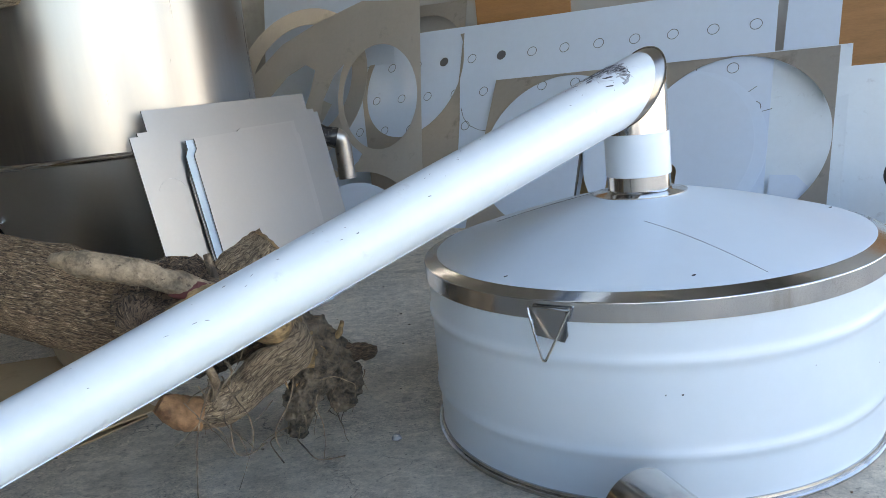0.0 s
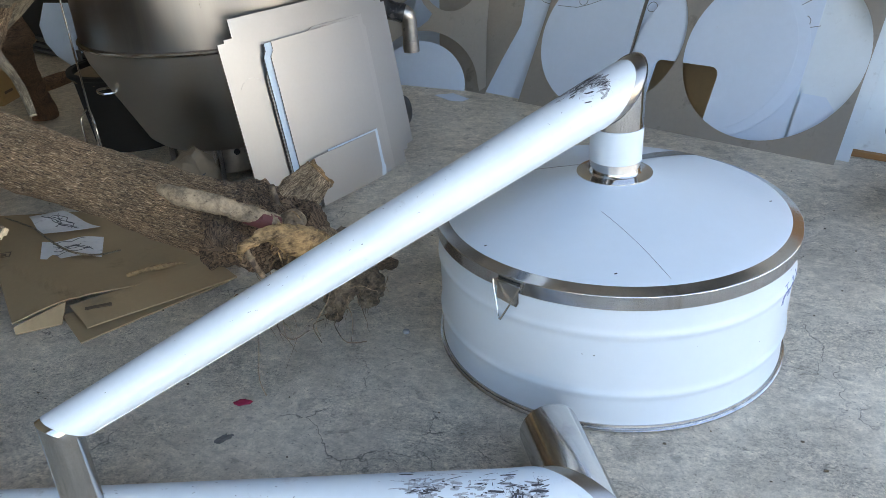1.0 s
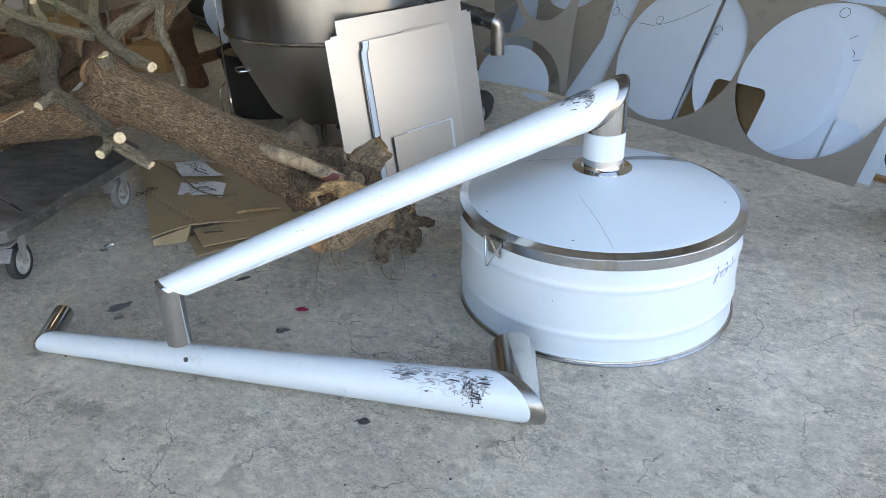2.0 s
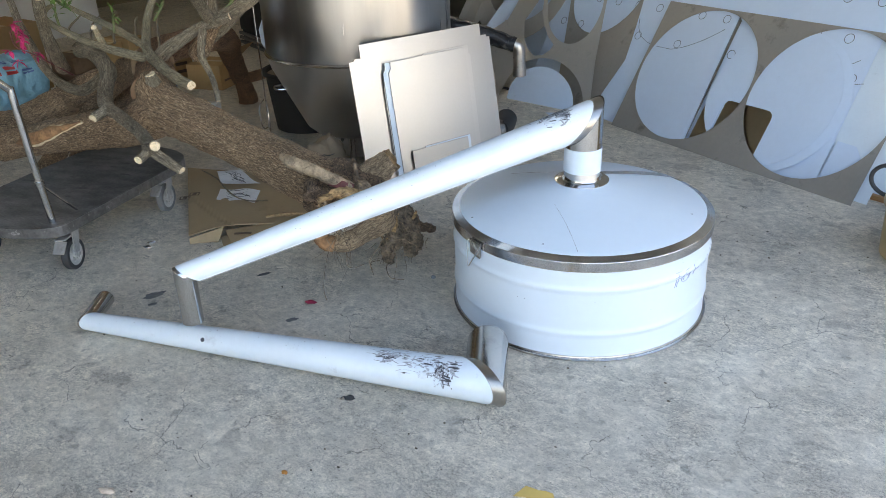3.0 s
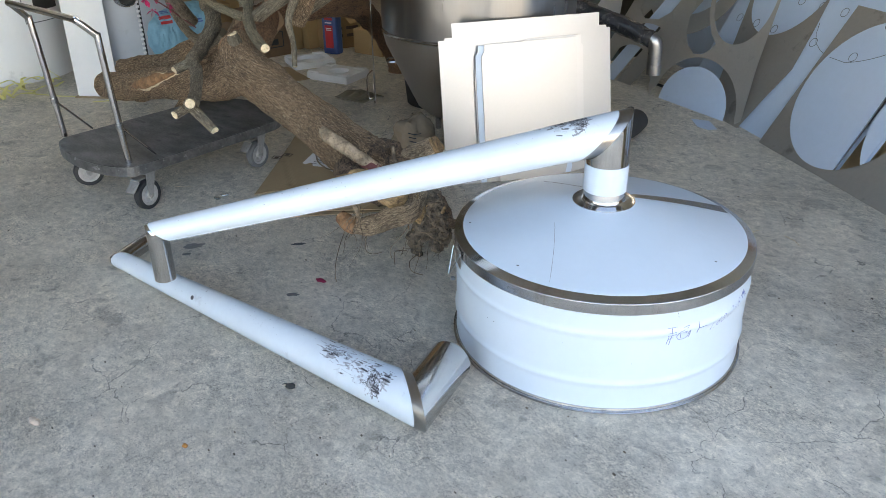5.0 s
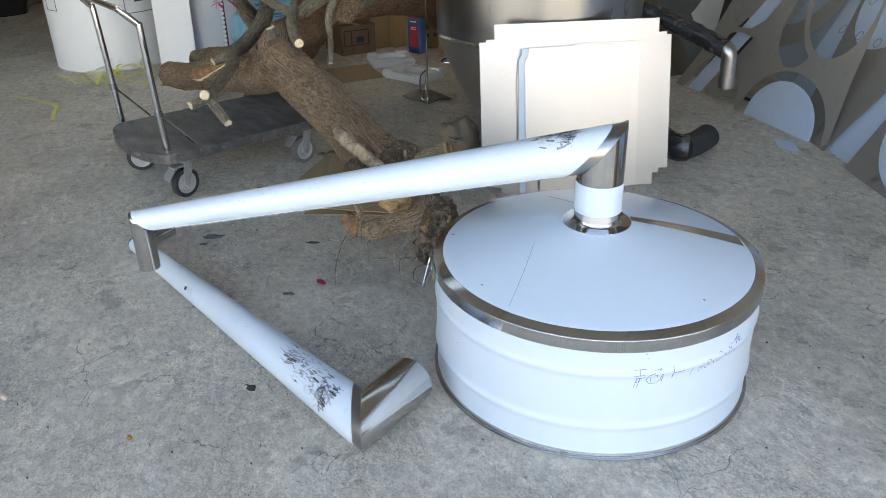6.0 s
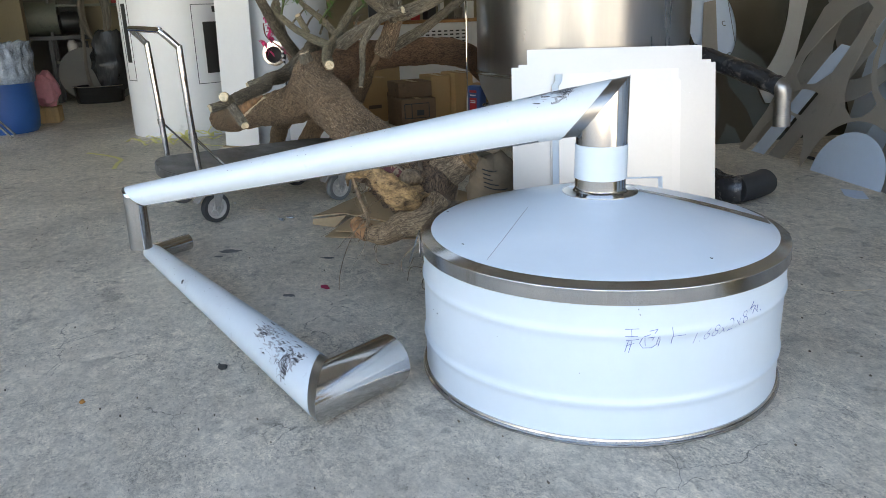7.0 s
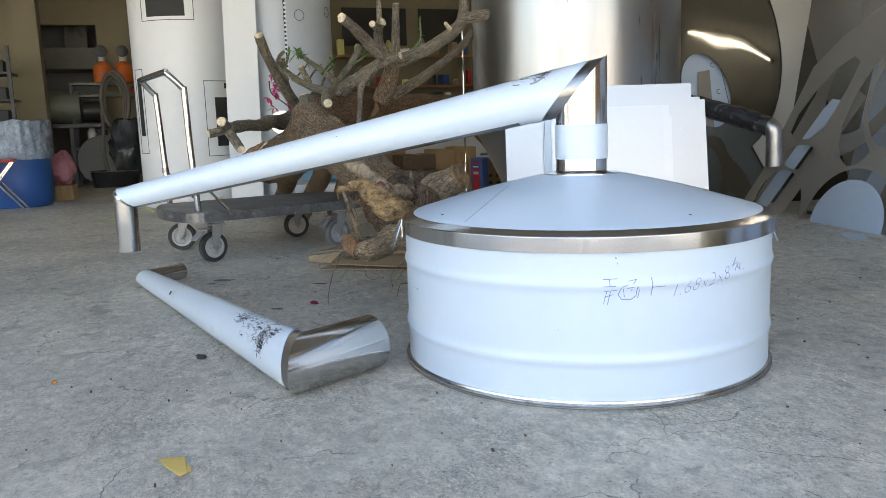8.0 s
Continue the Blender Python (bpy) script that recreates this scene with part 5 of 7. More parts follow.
limb("branch", [(-2.9, -0.16, 0.70), (-3.05, -0.22, 0.62), (-3.18, -0.30, 0.72), (-3.22, -0.36, 0.95), (-3.25, -0.38, 1.15)], [0.034, 0.030, 0.026, 0.022, 0.018], dark_bark, 22, furrow=0.0022, sub=9, seed=34)
limb("branch", [(-2.76, -0.44, 1.15), (-2.80, -0.465, 1.12), (-2.79, -0.465, 1.07), (-2.64, -0.394, 0.977), (-2.50, -0.334, 0.926), (-2.31, -0.27, 0.885)], [0.009, 0.013, 0.016, 0.019, 0.022, 0.025], mossy_bark, 18, furrow=0.002, sub=8, seed=35, cut=False)
limb("branch", [(-2.40, -0.20, 0.93), (-2.60, -0.24, 1.02), (-2.78, -0.30, 1.10), (-2.90, -0.33, 1.16)], [0.022, 0.018, 0.014, 0.008], mossy_bark, 14, furrow=0.002, sub=6, seed=36, cut=False)
# leafy twigs, flowers
rnd = random.Random(11)


def leaf(bm, p, d, ln, wd):
    d, s, t = frame_of(d)
    droop = Vector((0, 0, -0.22 * ln))
    rows = []
    for f, w in ((0.0, 0.12), (0.25, 0.75), (0.55, 1.0), (0.8, 0.62), (1.0, 0.04)):
        q = p + d * ln * f + droop * f * f
        rows.append([bm.verts.new(q + s * wd * w + t * wd * 0.35 * w), bm.verts.new(q), bm.verts.new(q - s * wd * w + t * wd * 0.35 * w)])
    for a, b in zip(rows, rows[1:]):
        bm.faces.new((a[0], a[1], b[1], b[0]))
        bm.faces.new((a[1], a[2], b[2], b[1]))


def twig(pts, count, seed, spread=0.05, ln=0.05):
    r_ = random.Random(seed)
    tw = part("leafy_twig", tube(pts, [0.007] * (len(pts) - 1) + [0.004], 8, wobble=0.1, seed=seed), leaf_twig, TREE, "greenish twig")
    bm = bmesh.new()
    for k in range(count):
        f = r_.uniform(0.3, 1) * (len(pts) - 1)
        i = min(int(f), len(pts) - 2)
        p = Vector(pts[i]).lerp(Vector(pts[i + 1]), f - i)
        leaf(bm, p, Vector((r_.gauss(0, 1), r_.gauss(0, 1), r_.gauss(0.8, 0.8))), r_.uniform(0.5, 1.2) * ln, ln * r_.uniform(0.10, 0.17))
    part("leaves", bm, leaf_mat, tw, "narrow young green leaves", smooth=False)


leaf_twig = mat("green_twig", (0.13, 0.15, 0.06), 0.7, 0, 0.3)
twig([(-2.78, -0.30, 1.10), (-2.84, -0.33, 1.13), (-2.90, -0.34, 1.16)], 26, 1, ln=0.07)
twig([(-2.74, -0.44, 1.05), (-2.78, -0.42, 1.10), (-2.80, -0.40, 1.15)], 14, 2)
twig([(-2.55, -0.26, 1.00), (-2.62, -0.20, 1.06), (-2.70, -0.14, 1.10)], 16, 3)
twig([(-2.42, -0.10, 1.04), (-2.44, -0.02, 1.10), (-2.46, 0.04, 1.18)], 14, 4)
twig([(-2.15, 0.12, 1.06), (-2.10, 0.2, 1.14), (-2.08, 0.2, 1.26)], 12, 5, ln=0.04)
for k_ in range(5):
    x_, y_ = -2.75 + 0.09 * k_, -0.40 + 0.07 * k_
    limb("twig", [(x_, y_, 0.98 - 0.02 * k_), (x_ - 0.05, y_ + 0.05, 1.02), (x_ - 0.03 * k_, y_ + 0.10, 1.08 - 0.01 * k_)], [0.008, 0.006, 0.004], dark_bark, 8, seed=60 + k_, sub=4, cut=False)
part("flower_stem", tube([(-2.95, -0.30, 0.74), (-3.05, -0.42, 0.86), (-3.13, -0.48, 0.92), (-3.13, -0.49, 1.0)], 0.004, 6), red_wood, TREE, "thin dark red flower stem")
for k in range(8):
    bm = bmesh.new()
    c = Vector((-3.13 + rnd.gauss(0, 0.04), -0.48 + rnd.gauss(0, 0.045), 0.83 + 0.030 * k))
    axis = frame_of(Vector((rnd.gauss(0.6, 0.5), rnd.gauss(-0.4, 0.5), rnd.gauss(0, 0.5))))
    for j in range(5):
        a_ = 2 * math.pi * j / 5 + rnd.uniform(-0.2, 0.2)
        leaf(bm, c, axis[0] * 0.55 + axis[1] * math.cos(a_) + axis[2] * math.sin(a_), rnd.uniform(0.036, 0.050), 0.012)
    part("blossom", bm, flower_mat, TREE, "bright pink star-shaped blossom", smooth=False)

# torn roots
yellow_wood = mat("torn_yellow_wood", (0.30, 0.195, 0.095), 0.85, 0, 0.7, 22, 110, 1.0, dirt=(0.10, 0.06, 0.03), dirt_scale=24, dirt_at=0.54, spread=0.10, lo=0.36, hi=0.62, bump_d=0.012, stretch=(1, 1, 2))
stump_mat = bark_mat("pitted_pale_root_bark", (0.44, 0.325, 0.21), (0.12, 0.082, 0.056), (0.68, 0.55, 0.38), 42, 14, 0.57)
pale_root = mat("smooth_pale_root", (0.31, 0.23, 0.15), 0.85, 0, 0.5, 26, 120, 0.8, dirt=(0.13, 0.09, 0.06), dirt_scale=48, dirt_at=0.60, spread=0.06, bump_d=0.008, lo=0.38, hi=0.62)
crown_bark = bark_mat("shaggy_root_crown", (0.25, 0.165, 0.105), (0.045, 0.03, 0.021), (0.48, 0.35, 0.22), 36, 24, 0.60)
brown_end = mat("weathered_cut_wood", (0.22, 0.135, 0.065), 0.9, 0, 0.5, 30, 120, 0.8, lo=0.38, hi=0.62, dirt=(0.07, 0.045, 0.03), dirt_scale=25, dirt_at=0.55)


def root(pts, radii, material, seed, label="", cut=False, rough=0.012, n=40, sub=14):
    return limb("root", pts, radii, material, n, 0.30, seed, cut, label, sub, 0.0, rough, brown_end)


root([(-1.12, -0.17, 0.345), (-1.04, -0.125, 0.40), (-0.985, -0.065, 0.45), (-0.955, -0.03, 0.478)], [0.085, 0.068, 0.060, 0.058], stump_mat, 40, "thick sawn-off root stub with pitted bark", True, 0.005)
root([(-1.30, -0.41, 0.56), (-1.215, -0.432, 0.55), (-1.10, -0.395, 0.51), (-1.02, -0.35, 0.468), (-0.97, -0.31, 0.43)], [0.010, 0.030, 0.029, 0.026, 0.020], pale_root, 41, "smooth pale broken root stub", False, 0.006)
root([(-1.01, -0.22, 0.36), (-1.022, -0.214, 0.41), (-1.030, -0.213, 0.46), (-1.038, -0.212, 0.507)], [0.034, 0.016, 0.011, 0.009], root_mat, 42, "thin upright root stub", False, 0.003, 16)
root([(-0.955, -0.50, 0.462), (-0.92, -0.455, 0.468), (-0.865, -0.41, 0.435), (-0.845, -0.365, 0.385), (-0.875, -0.315, 0.355), (-0.95, -0.26, 0.37)], [0.016, 0.030, 0.046, 0.054, 0.046, 0.03], yellow_wood, 46, "torn yellow root wood", False, 0.008, 48, 18)
root([(-0.88, -0.34, 0.37), (-0.868, -0.27, 0.368), (-0.88, -0.215, 0.362)], [0.024, 0.012, 0.003], yellow_wood, 47, "", False, 0.003, 20)
root([(-0.955, -0.50, 0.462), (-0.975, -0.53, 0.450), (-0.98, -0.535, 0.41)], [0.016, 0.012, 0.004], yellow_wood, 48, "", False, 0.004, 16)
root([(-0.99, -0.25, 0.40), (-0.945, -0.285, 0.43), (-0.915, -0.305, 0.432), (-0.895, -0.32, 0.42)], [0.03, 0.038, 0.034, 0.012], root_mat, 49, "rounded root knuckle", False, 0.004)
root([(-1.06, -0.492, 0.250), (-1.03, -0.478, 0.222), (-0.985, -0.455, 0.205)], [0.022, 0.036, 0.034], orange_wood, 53, "orange-brown broken root end", False, 0.006)
root([(-1.00, -0.462, 0.208), (-0.965, -0.43, 0.202), (-0.92, -0.385, 0.222), (-0.865, -0.345, 0.262), (-0.83, -0.275, 0.285), (-0.90, -0.20, 0.31)], [0.036, 0.044, 0.047, 0.046, 0.046, 0.06], stump_mat, 43, "gnarled pale root curling forwards", False, 0.004)
root([(-0.97, -0.515, 0.445), (-0.965, -0.505, 0.40), (-0.948, -0.49, 0.345), (-0.935, -0.472, 0.285), (-0.95, -0.475, 0.24)], [0.007, 0.009, 0.009, 0.011, 0.005], root_mat, 54, "thin hanging root", False, 0.002, 12, 6)
root([(-0.90, -0.16, 0.30), (-0.84, -0.18, 0.255), (-0.82, -0.21, 0.19), (-0.85, -0.235, 0.11), (-0.885, -0.20, 0.02)], [0.06, 0.052, 0.046, 0.036, 0.014], soil, 44, "root caked with dry grey soil", False, 0.020, 56, 22)
root([(-0.90, -0.13, 0.28), (-0.80, -0.15, 0.22), (-0.75, -0.17, 0.14), (-0.78, -0.20, 0.085)], [0.06, 0.056, 0.042, 0.012], soil, 45, "", False, 0.021, 56, 22)
root([(-0.88, -0.11, 0.28), (-0.78, -0.12, 0.215), (-0.72, -0.095, 0.20), (-0.685, -0.08, 0.195)], [0.05, 0.036, 0.018, 0.004], crown_bark, 51, "", False, 0.014, 40, 16)
root([(-0.86, -0.215, 0.285), (-0.825, -0.235, 0.255), (-0.80, -0.235, 0.215)], [0.03, 0.030, 0.008], yellow_wood, 52, "", False, 0.010, 24)
root([(-0.80, -0.14, 0.24), (-0.76, -0.15, 0.265), (-0.745, -0.15, 0.30)], [0.022, 0.012, 0.004], yellow_wood, 55, "", False, 0.005, 16)
root([(-1.10, -0.30, 0.40), (-1.12, -0.42, 0.42), (-1.10, -0.46, 0.40)], [0.06, 0.045, 0.012], crown_bark, 56, "", False, 0.014)
part("root_crown", tube([(-1.26, -0.25, 0.385), (-1.10, -0.20, 0.345), (-0.97, -0.19, 0.33), (-0.90, -0.19, 0.31)], [0.130, 0.128, 0.105, 0.05], 90, wobble=0.25, seed=49, sub=26, rough=0.015), crown_bark, TREE, "rough root crown with soil")
part("bark_tear", tube([(-1.06, -0.375, 0.458), (-1.01, -0.345, 0.452), (-0.95, -0.305, 0.428)], [0.006, 0.030, 0.008], 18, wobble=0.2, seed=50, rough=0.003, sub=8), red_wood, TREE, "dark red torn inner bark")
bm = bmesh.new()
for k in range(44):
    c, g_ = rnd.choice((((-0.97, -0.45, 0.21), 0.03), ((-0.84, -0.22, 0.12), 0.04), ((-0.78, -0.17, 0.14), 0.04), ((-0.93, -0.47, 0.30), 0.02), ((-1.10, -0.42, 0.42), 0.04), ((-0.95, -0.42, 0.42), 0.04)))
    c = Vector(c) + Vector((rnd.gauss(0, g_), rnd.gauss(0, g_), rnd.gauss(0, g_)))
    d = Vector((rnd.gauss(0.2, 0.6), rnd.gauss(-0.5, 0.5), rnd.gauss(-0.6, 0.6))).normalized()
    ln = rnd.uniform(0.05, 0.26) if k % 3 else rnd.uniform(0.03, 0.09)
    pts = [c]
    for j in range(5):
        d = (d + Vector((rnd.gauss(0, 0.35), rnd.gauss(0, 0.35), rnd.gauss(-0.20, 0.3)))).normalized()
        q = pts[-1] + d * ln / 5
        q.z = max(q.z, 0.004)
        pts.append(q)
    tube(pts, [0.0017, 0.0015, 0.0013, 0.001, 0.0008, 0.0006], 5, bm, sub=3)
for pts in ([(-0.94, -0.475, 0.285), (-0.955, -0.53, 0.22), (-0.955, -0.575, 0.13), (-0.95, -0.60, 0.05), (-0.93, -0.61, 0.004)], [(-0.935, -0.44, 0.17), (-0.93, -0.45, 0.11), (-0.91, -0.43, 0.09), (-0.88, -0.39, 0.10)], [(-0.84, -0.27, 0.22), (-0.84, -0.32, 0.17), (-0.87, -0.36, 0.11), (-0.86, -0.36, 0.06)], [(-0.88, -0.22, 0.02), (-0.84, -0.28, 0.03), (-0.80, -0.30, 0.006), (-0.74, -0.28, 0.004)], [(-0.90, -0.25, 0.05), (-0.91, -0.31, 0.06), (-0.87, -0.34, 0.02)]):
    tube(pts, 0.0018, 6, bm, sub=5)
fb = part("root_fibre", bm, root_mat, TREE, "thin dry root fibres")
tagged(fb, kind="stuff")
bm = bmesh.new()
for k in range(70):
    c = Vector((-0.90, -0.44, 0.44)).lerp(Vector((-0.86, -0.36, 0.36)), rnd.random()) + Vector((rnd.gauss(0, 0.03), rnd.gauss(0, 0.03), rnd.gauss(0, 0.03)))
    leaf(bm, c, Vector((rnd.gauss(-0.2, 0.5), rnd.gauss(-0.8, 0.5), rnd.gauss(0.2, 0.5))), rnd.uniform(0.02, 0.05), 0.003)
for k in range(30):
    c = Vector((-0.82 + rnd.gauss(0, 0.02), -0.23 + rnd.gauss(0, 0.02), 0.24 + rnd.gauss(0, 0.03)))
    leaf(bm, c, Vector((rnd.gauss(0, 1), rnd.gauss(0, 1), rnd.gauss(0, 1))), rnd.uniform(0.01, 0.03), 0.004)
tagged(part("splinter", bm, yellow_wood, TREE, "yellowish torn splinters", smooth=False), kind="stuff")


# ---- cardboard under the roots ----
def sheet_mesh(corners, lift, thick, seed, nx=10, ny=10, wave=0.01):
    """A thin bent board over four floor corners."""
    bm = bmesh.new()
    a, b, c, d = [Vector((*p, 0)) for p in corners]
    rows = []
    for i in range(nx + 1):
        row = []
        for j in range(ny + 1):
            f, g = i / nx, j / ny
            p = a.lerp(b, f).lerp(d.lerp(c, f), g)
            p.z = lift(f, g) + wave * (0.5 + 0.5 * noise.noise(Vector((p.x * 4, p.y * 4, seed))))
            row.append(p)
        rows.append(row)
    lo = [[bm.verts.new(p) for p in r] for r in rows]
    hi = [[bm.verts.new(p + Vector((0, 0, thick))) for p in r] for r in rows]
    for i in range(nx):
        for j in range(ny):
            bm.faces.new((hi[i][j], hi[i + 1][j], hi[i + 1][j + 1], hi[i][j + 1]))
            bm.faces.new((lo[i][j], lo[i][j + 1], lo[i + 1][j + 1], lo[i + 1][j]))
    for i in range(nx):
        for j in (0, ny):
            bm.faces.new((lo[i][j], lo[i + 1][j], hi[i + 1][j], hi[i][j]))
    for j in range(ny):
        for i in (0, nx):
            bm.faces.new((lo[i][j], lo[i][j + 1], hi[i][j + 1], hi[i][j]))
    return bm


CB = thing("flattened_carton", "flattened brown cardboard carton under the tree roots", "cardboard")


def panel_lift(f, g):
    crease = abs(f - 0.30 * (1 - g / 0.6))
    return 0.012 + (1 - g) ** 2 * (0.036 * math.exp(-((f - 0.25) / 0.25) ** 2) + 0.012) - 0.005 * max(0, 1 - crease / 0.03)


part("lower_panel", sheet_mesh([(-1.68, -0.50), (-1.40, -0.02), (-1.50, 0.10), (-1.87, -0.367)], lambda f, g: 0.002, 0.005, 1, wave=0.004), cardboard, CB, smooth=False)
part("upper_panel", sheet_mesh([(-1.955, -0.497), (-1.50, 0.09), (-2.05, 0.50), (-2.84, 0.26)], panel_lift, 0.005, 2, 44, 44), cardboard, CB, "creased upper carton panel", smooth=False)
part("side_panel", sheet_mesh([(-1.945, -0.505), (-1.83, -0.412), (-1.855, -0.345), (-1.953, -0.498)], lambda f, g: 0.003 + g * (0.022 + 0.026 * f), 0.004, 3, wave=0.003), cardboard, CB, "folded-under carton side", smooth=False)
part("flap", sheet_mesh([(-1.70, -0.437), (-1.362, -0.015), (-1.52, 0.08), (-1.85, -0.34)], lambda f, g: 0.016 + 0.012 * g, 0.005, 4, 20, 12, wave=0.010), cardboard, CB, "folded front carton flap", smooth=False)
print_brown = mat("printed_brown", (0.12, 0.08, 0.05), 0.8, 0, 0.2)
part("printed_bar", sheet_mesh([(-1.775, -0.352), (-1.700, -0.302), (-1.712, -0.288), (-1.785, -0.338)], lambda f, g: 0.026, 0.006, 4, 6, 2, wave=0.010), print_brown, CB, "printed dark mark", smooth=False)
for x, y in ((-2.404, -0.135), (-2.402, -0.065)):
    bm = bmesh.new()
    for w_, h_, ox, oy in ((0.055, 0.004, 0, 0.02), (0.055, 0.004, 0, -0.02), (0.004, 0.044, 0.026, 0), (0.004, 0.044, -0.026, 0), (0.022, 0.02, 0, 0)):
        box(w_, h_, 0.002, (ox, oy, 0), 0, bm)
    b_ = part("printed_bar", bm, print_brown, CB, "printed dark frame mark", smooth=False)
    b_.matrix_basis = pose(x, y, 0.038, 0, 0, 35)
sheet_white = mat("printed_paper", (0.70, 0.70, 0.70), 0.8, 0, 0.10, 12, 60, 0.02, dirt=(0.40, 0.40, 0.42), dirt_scale=26, dirt_at=0.60)
for q, corners in enumerate((((-2.572, 0.269), (-2.384, 0.130), (-2.163, 0.235), (-2.468, 0.362)), ((-2.218, -0.065), (-1.985, 0.01), (-2.099, 0.171), (-2.322, 0.065)))):
    o = thing("paper_sheet", "crumpled printed white paper on the carton", "paper", None, "papers on the carton")
    part("sheet", sheet_mesh(corners, lambda f, g: 0.030 + 0.006 * math.sin(7 * f + 3 * q), 0.001, 31 + q, 16, 16, wave=0.016), sheet_white, o, smooth=False)
    a, b, c, d = [Vector((*p, 0)) for p in corners]
    r_ = random.Random(60 + q)
    for k in range(6):
        f0, g0, f1, g1 = r_.uniform(0.08, 0.4), r_.uniform(0.1, 0.9), r_.uniform(0.6, 0.92), r_.uniform(0.1, 0.9)
        pts = []
        for w_ in range(9):
            f, g = f0 + (f1 - f0) * w_ / 8, g0 + (g1 - g0) * w_ / 8 + 0.06 * math.sin(w_ * 1.3 + k)
            v = a.lerp(b, f).lerp(d.lerp(c, f), g)
            v.z = 0.0312 + 0.006 * math.sin(7 * f + 3 * q) + 0.016 * (0.5 + 0.5 * noise.noise(Vector((v.x * 4, v.y * 4, 31 + q))))
            pts.append(v)
        part("printed_line", tube(pts, 0.0018, 5, sub=1), graphite, o)
o = part("dry_twig", tube([(-2.646, 0.212, 0.055), (-2.434, 0.142, 0.06), (-2.278, 0.061, 0.058), (-2.122, -0.007, 0.056), (-1.995, -0.012, 0.054), (-1.922, 0.052, 0.05)], [0.003, 0.004, 0.0045, 0.0045, 0.004, 0.003], 7), dark_bark, None)
tagged(o, "thin dark twig lying on the carton", "twig")
o = part("wood_splinter", tube([(-1.775, -0.113, 0.042), (-1.715, -0.062, 0.048), (-1.645, -0.006, 0.046), (-1.60, 0.02, 0.044)], [0.010, 0.013, 0.007, 0.002], 10, wobble=0.4, rough=0.002), dry_wood, None)
tagged(o, "torn yellowish wood splinter on the carton", "wood splinter")


# ---- small things round the tank ----
def blob(r, seed, squash=(1, 1, 1), rough_=0.25, n=24, m=16, floor_z=None):
    bm = bmesh.new()
    bmesh.ops.create_uvsphere(bm, u_segments=n, v_segments=m, radius=1)
    for v in bm.verts:
        k = 1 + rough_ * noise.noise(v.co * 1.7 + Vector((seed, 0, 0))) + rough_ * 0.5 * noise.noise(v.co * 4 + Vector((0, seed, 0)))
        v.co = Vector((v.co.x * squash[0], v.co.y * squash[1], v.co.z * squash[2])) * r * k
        if floor_z is not None:
            v.co.z = max(v.co.z, floor_z)
    return bm


paper_bag = mat("brown_paper_sack", (0.22, 0.165, 0.11), 0.8, 0, 0.2, 6, 40, 0.6, bump_d=0.01, dirt=(0.10, 0.08, 0.06), dirt_scale=9, dirt_at=0.66)
o = part("paper_sack", blob(0.15, 3, (1.0, 0.9, 1.15), 0.3, floor_z=-0.13), paper_bag, None)
o.matrix_world = pose(-1.86, 0.48, 0.13, 0, 8, 20)
tagged(o, "crumpled brown paper sack beside the tank", "sack")
for k in range(5):
    a_ = [Vector((0.150 * math.cos(q) * (1 - 0.10 * k), -0.138 * math.sin(q), 0.03 + 0.022 * k - 0.01 * math.sin(q * 3))) for q in (0.2, 0.5, 0.8, 1.1)]
    pb = part("printed_bar", tube(a_, 0.003, 5, sub=3), rubber, o, "dark printed line")
bucket_black = mat("matt_black_plastic", (0.012, 0.012, 0.012), 0.75, 0, 0.3, 12, 60, 0.1)
o = thing("black_bucket", "black plastic bucket with a wire loop behind the tank", "bucket", pose(-2.80, 1.42, 0))
part("contents", blob(0.29, 77, (1, 1, 0.16), 0.12), paper_bag, o, "dull brown heap filling the bucket").matrix_basis = pose(0, 0, 0.39)
part("bucket_body", lathe([(0.001, 0.0), (0.25, 0.0), (0.29, 0.40), (0.305, 0.41), (0.305, 0.43), (0.285, 0.43), (0.245, 0.02), (0.001, 0.02)], 48), bucket_black, o)
part("rim_ring", lathe([(0.302, 0.405), (0.315, 0.41), (0.315, 0.43), (0.302, 0.435)], 48, closed=True), bucket_black, o)
o = thing("black_hose_elbow", "fat black flexible pipe elbow lying on the floor", "pipe elbow")
part("hose", tube([(-1.95, 1.72, 0.082), (-1.60, 1.70, 0.082), (-1.38, 1.66, 0.08), (-1.30, 1.71, 0.08)], [0.08, 0.08, 0.078, 0.074], 28, wobble=0.10, rough=0.004), black_wrap, o)
part("cuff", tube([(-1.325, 1.69, 0.08), (-1.34, 1.80, 0.08), (-1.40, 1.95, 0.08)], [0.076, 0.072, 0.074], 28, wobble=0.03, sub=4), rubber, o)

# foam trays, cartons and sacks at the back
foam = white_plastic


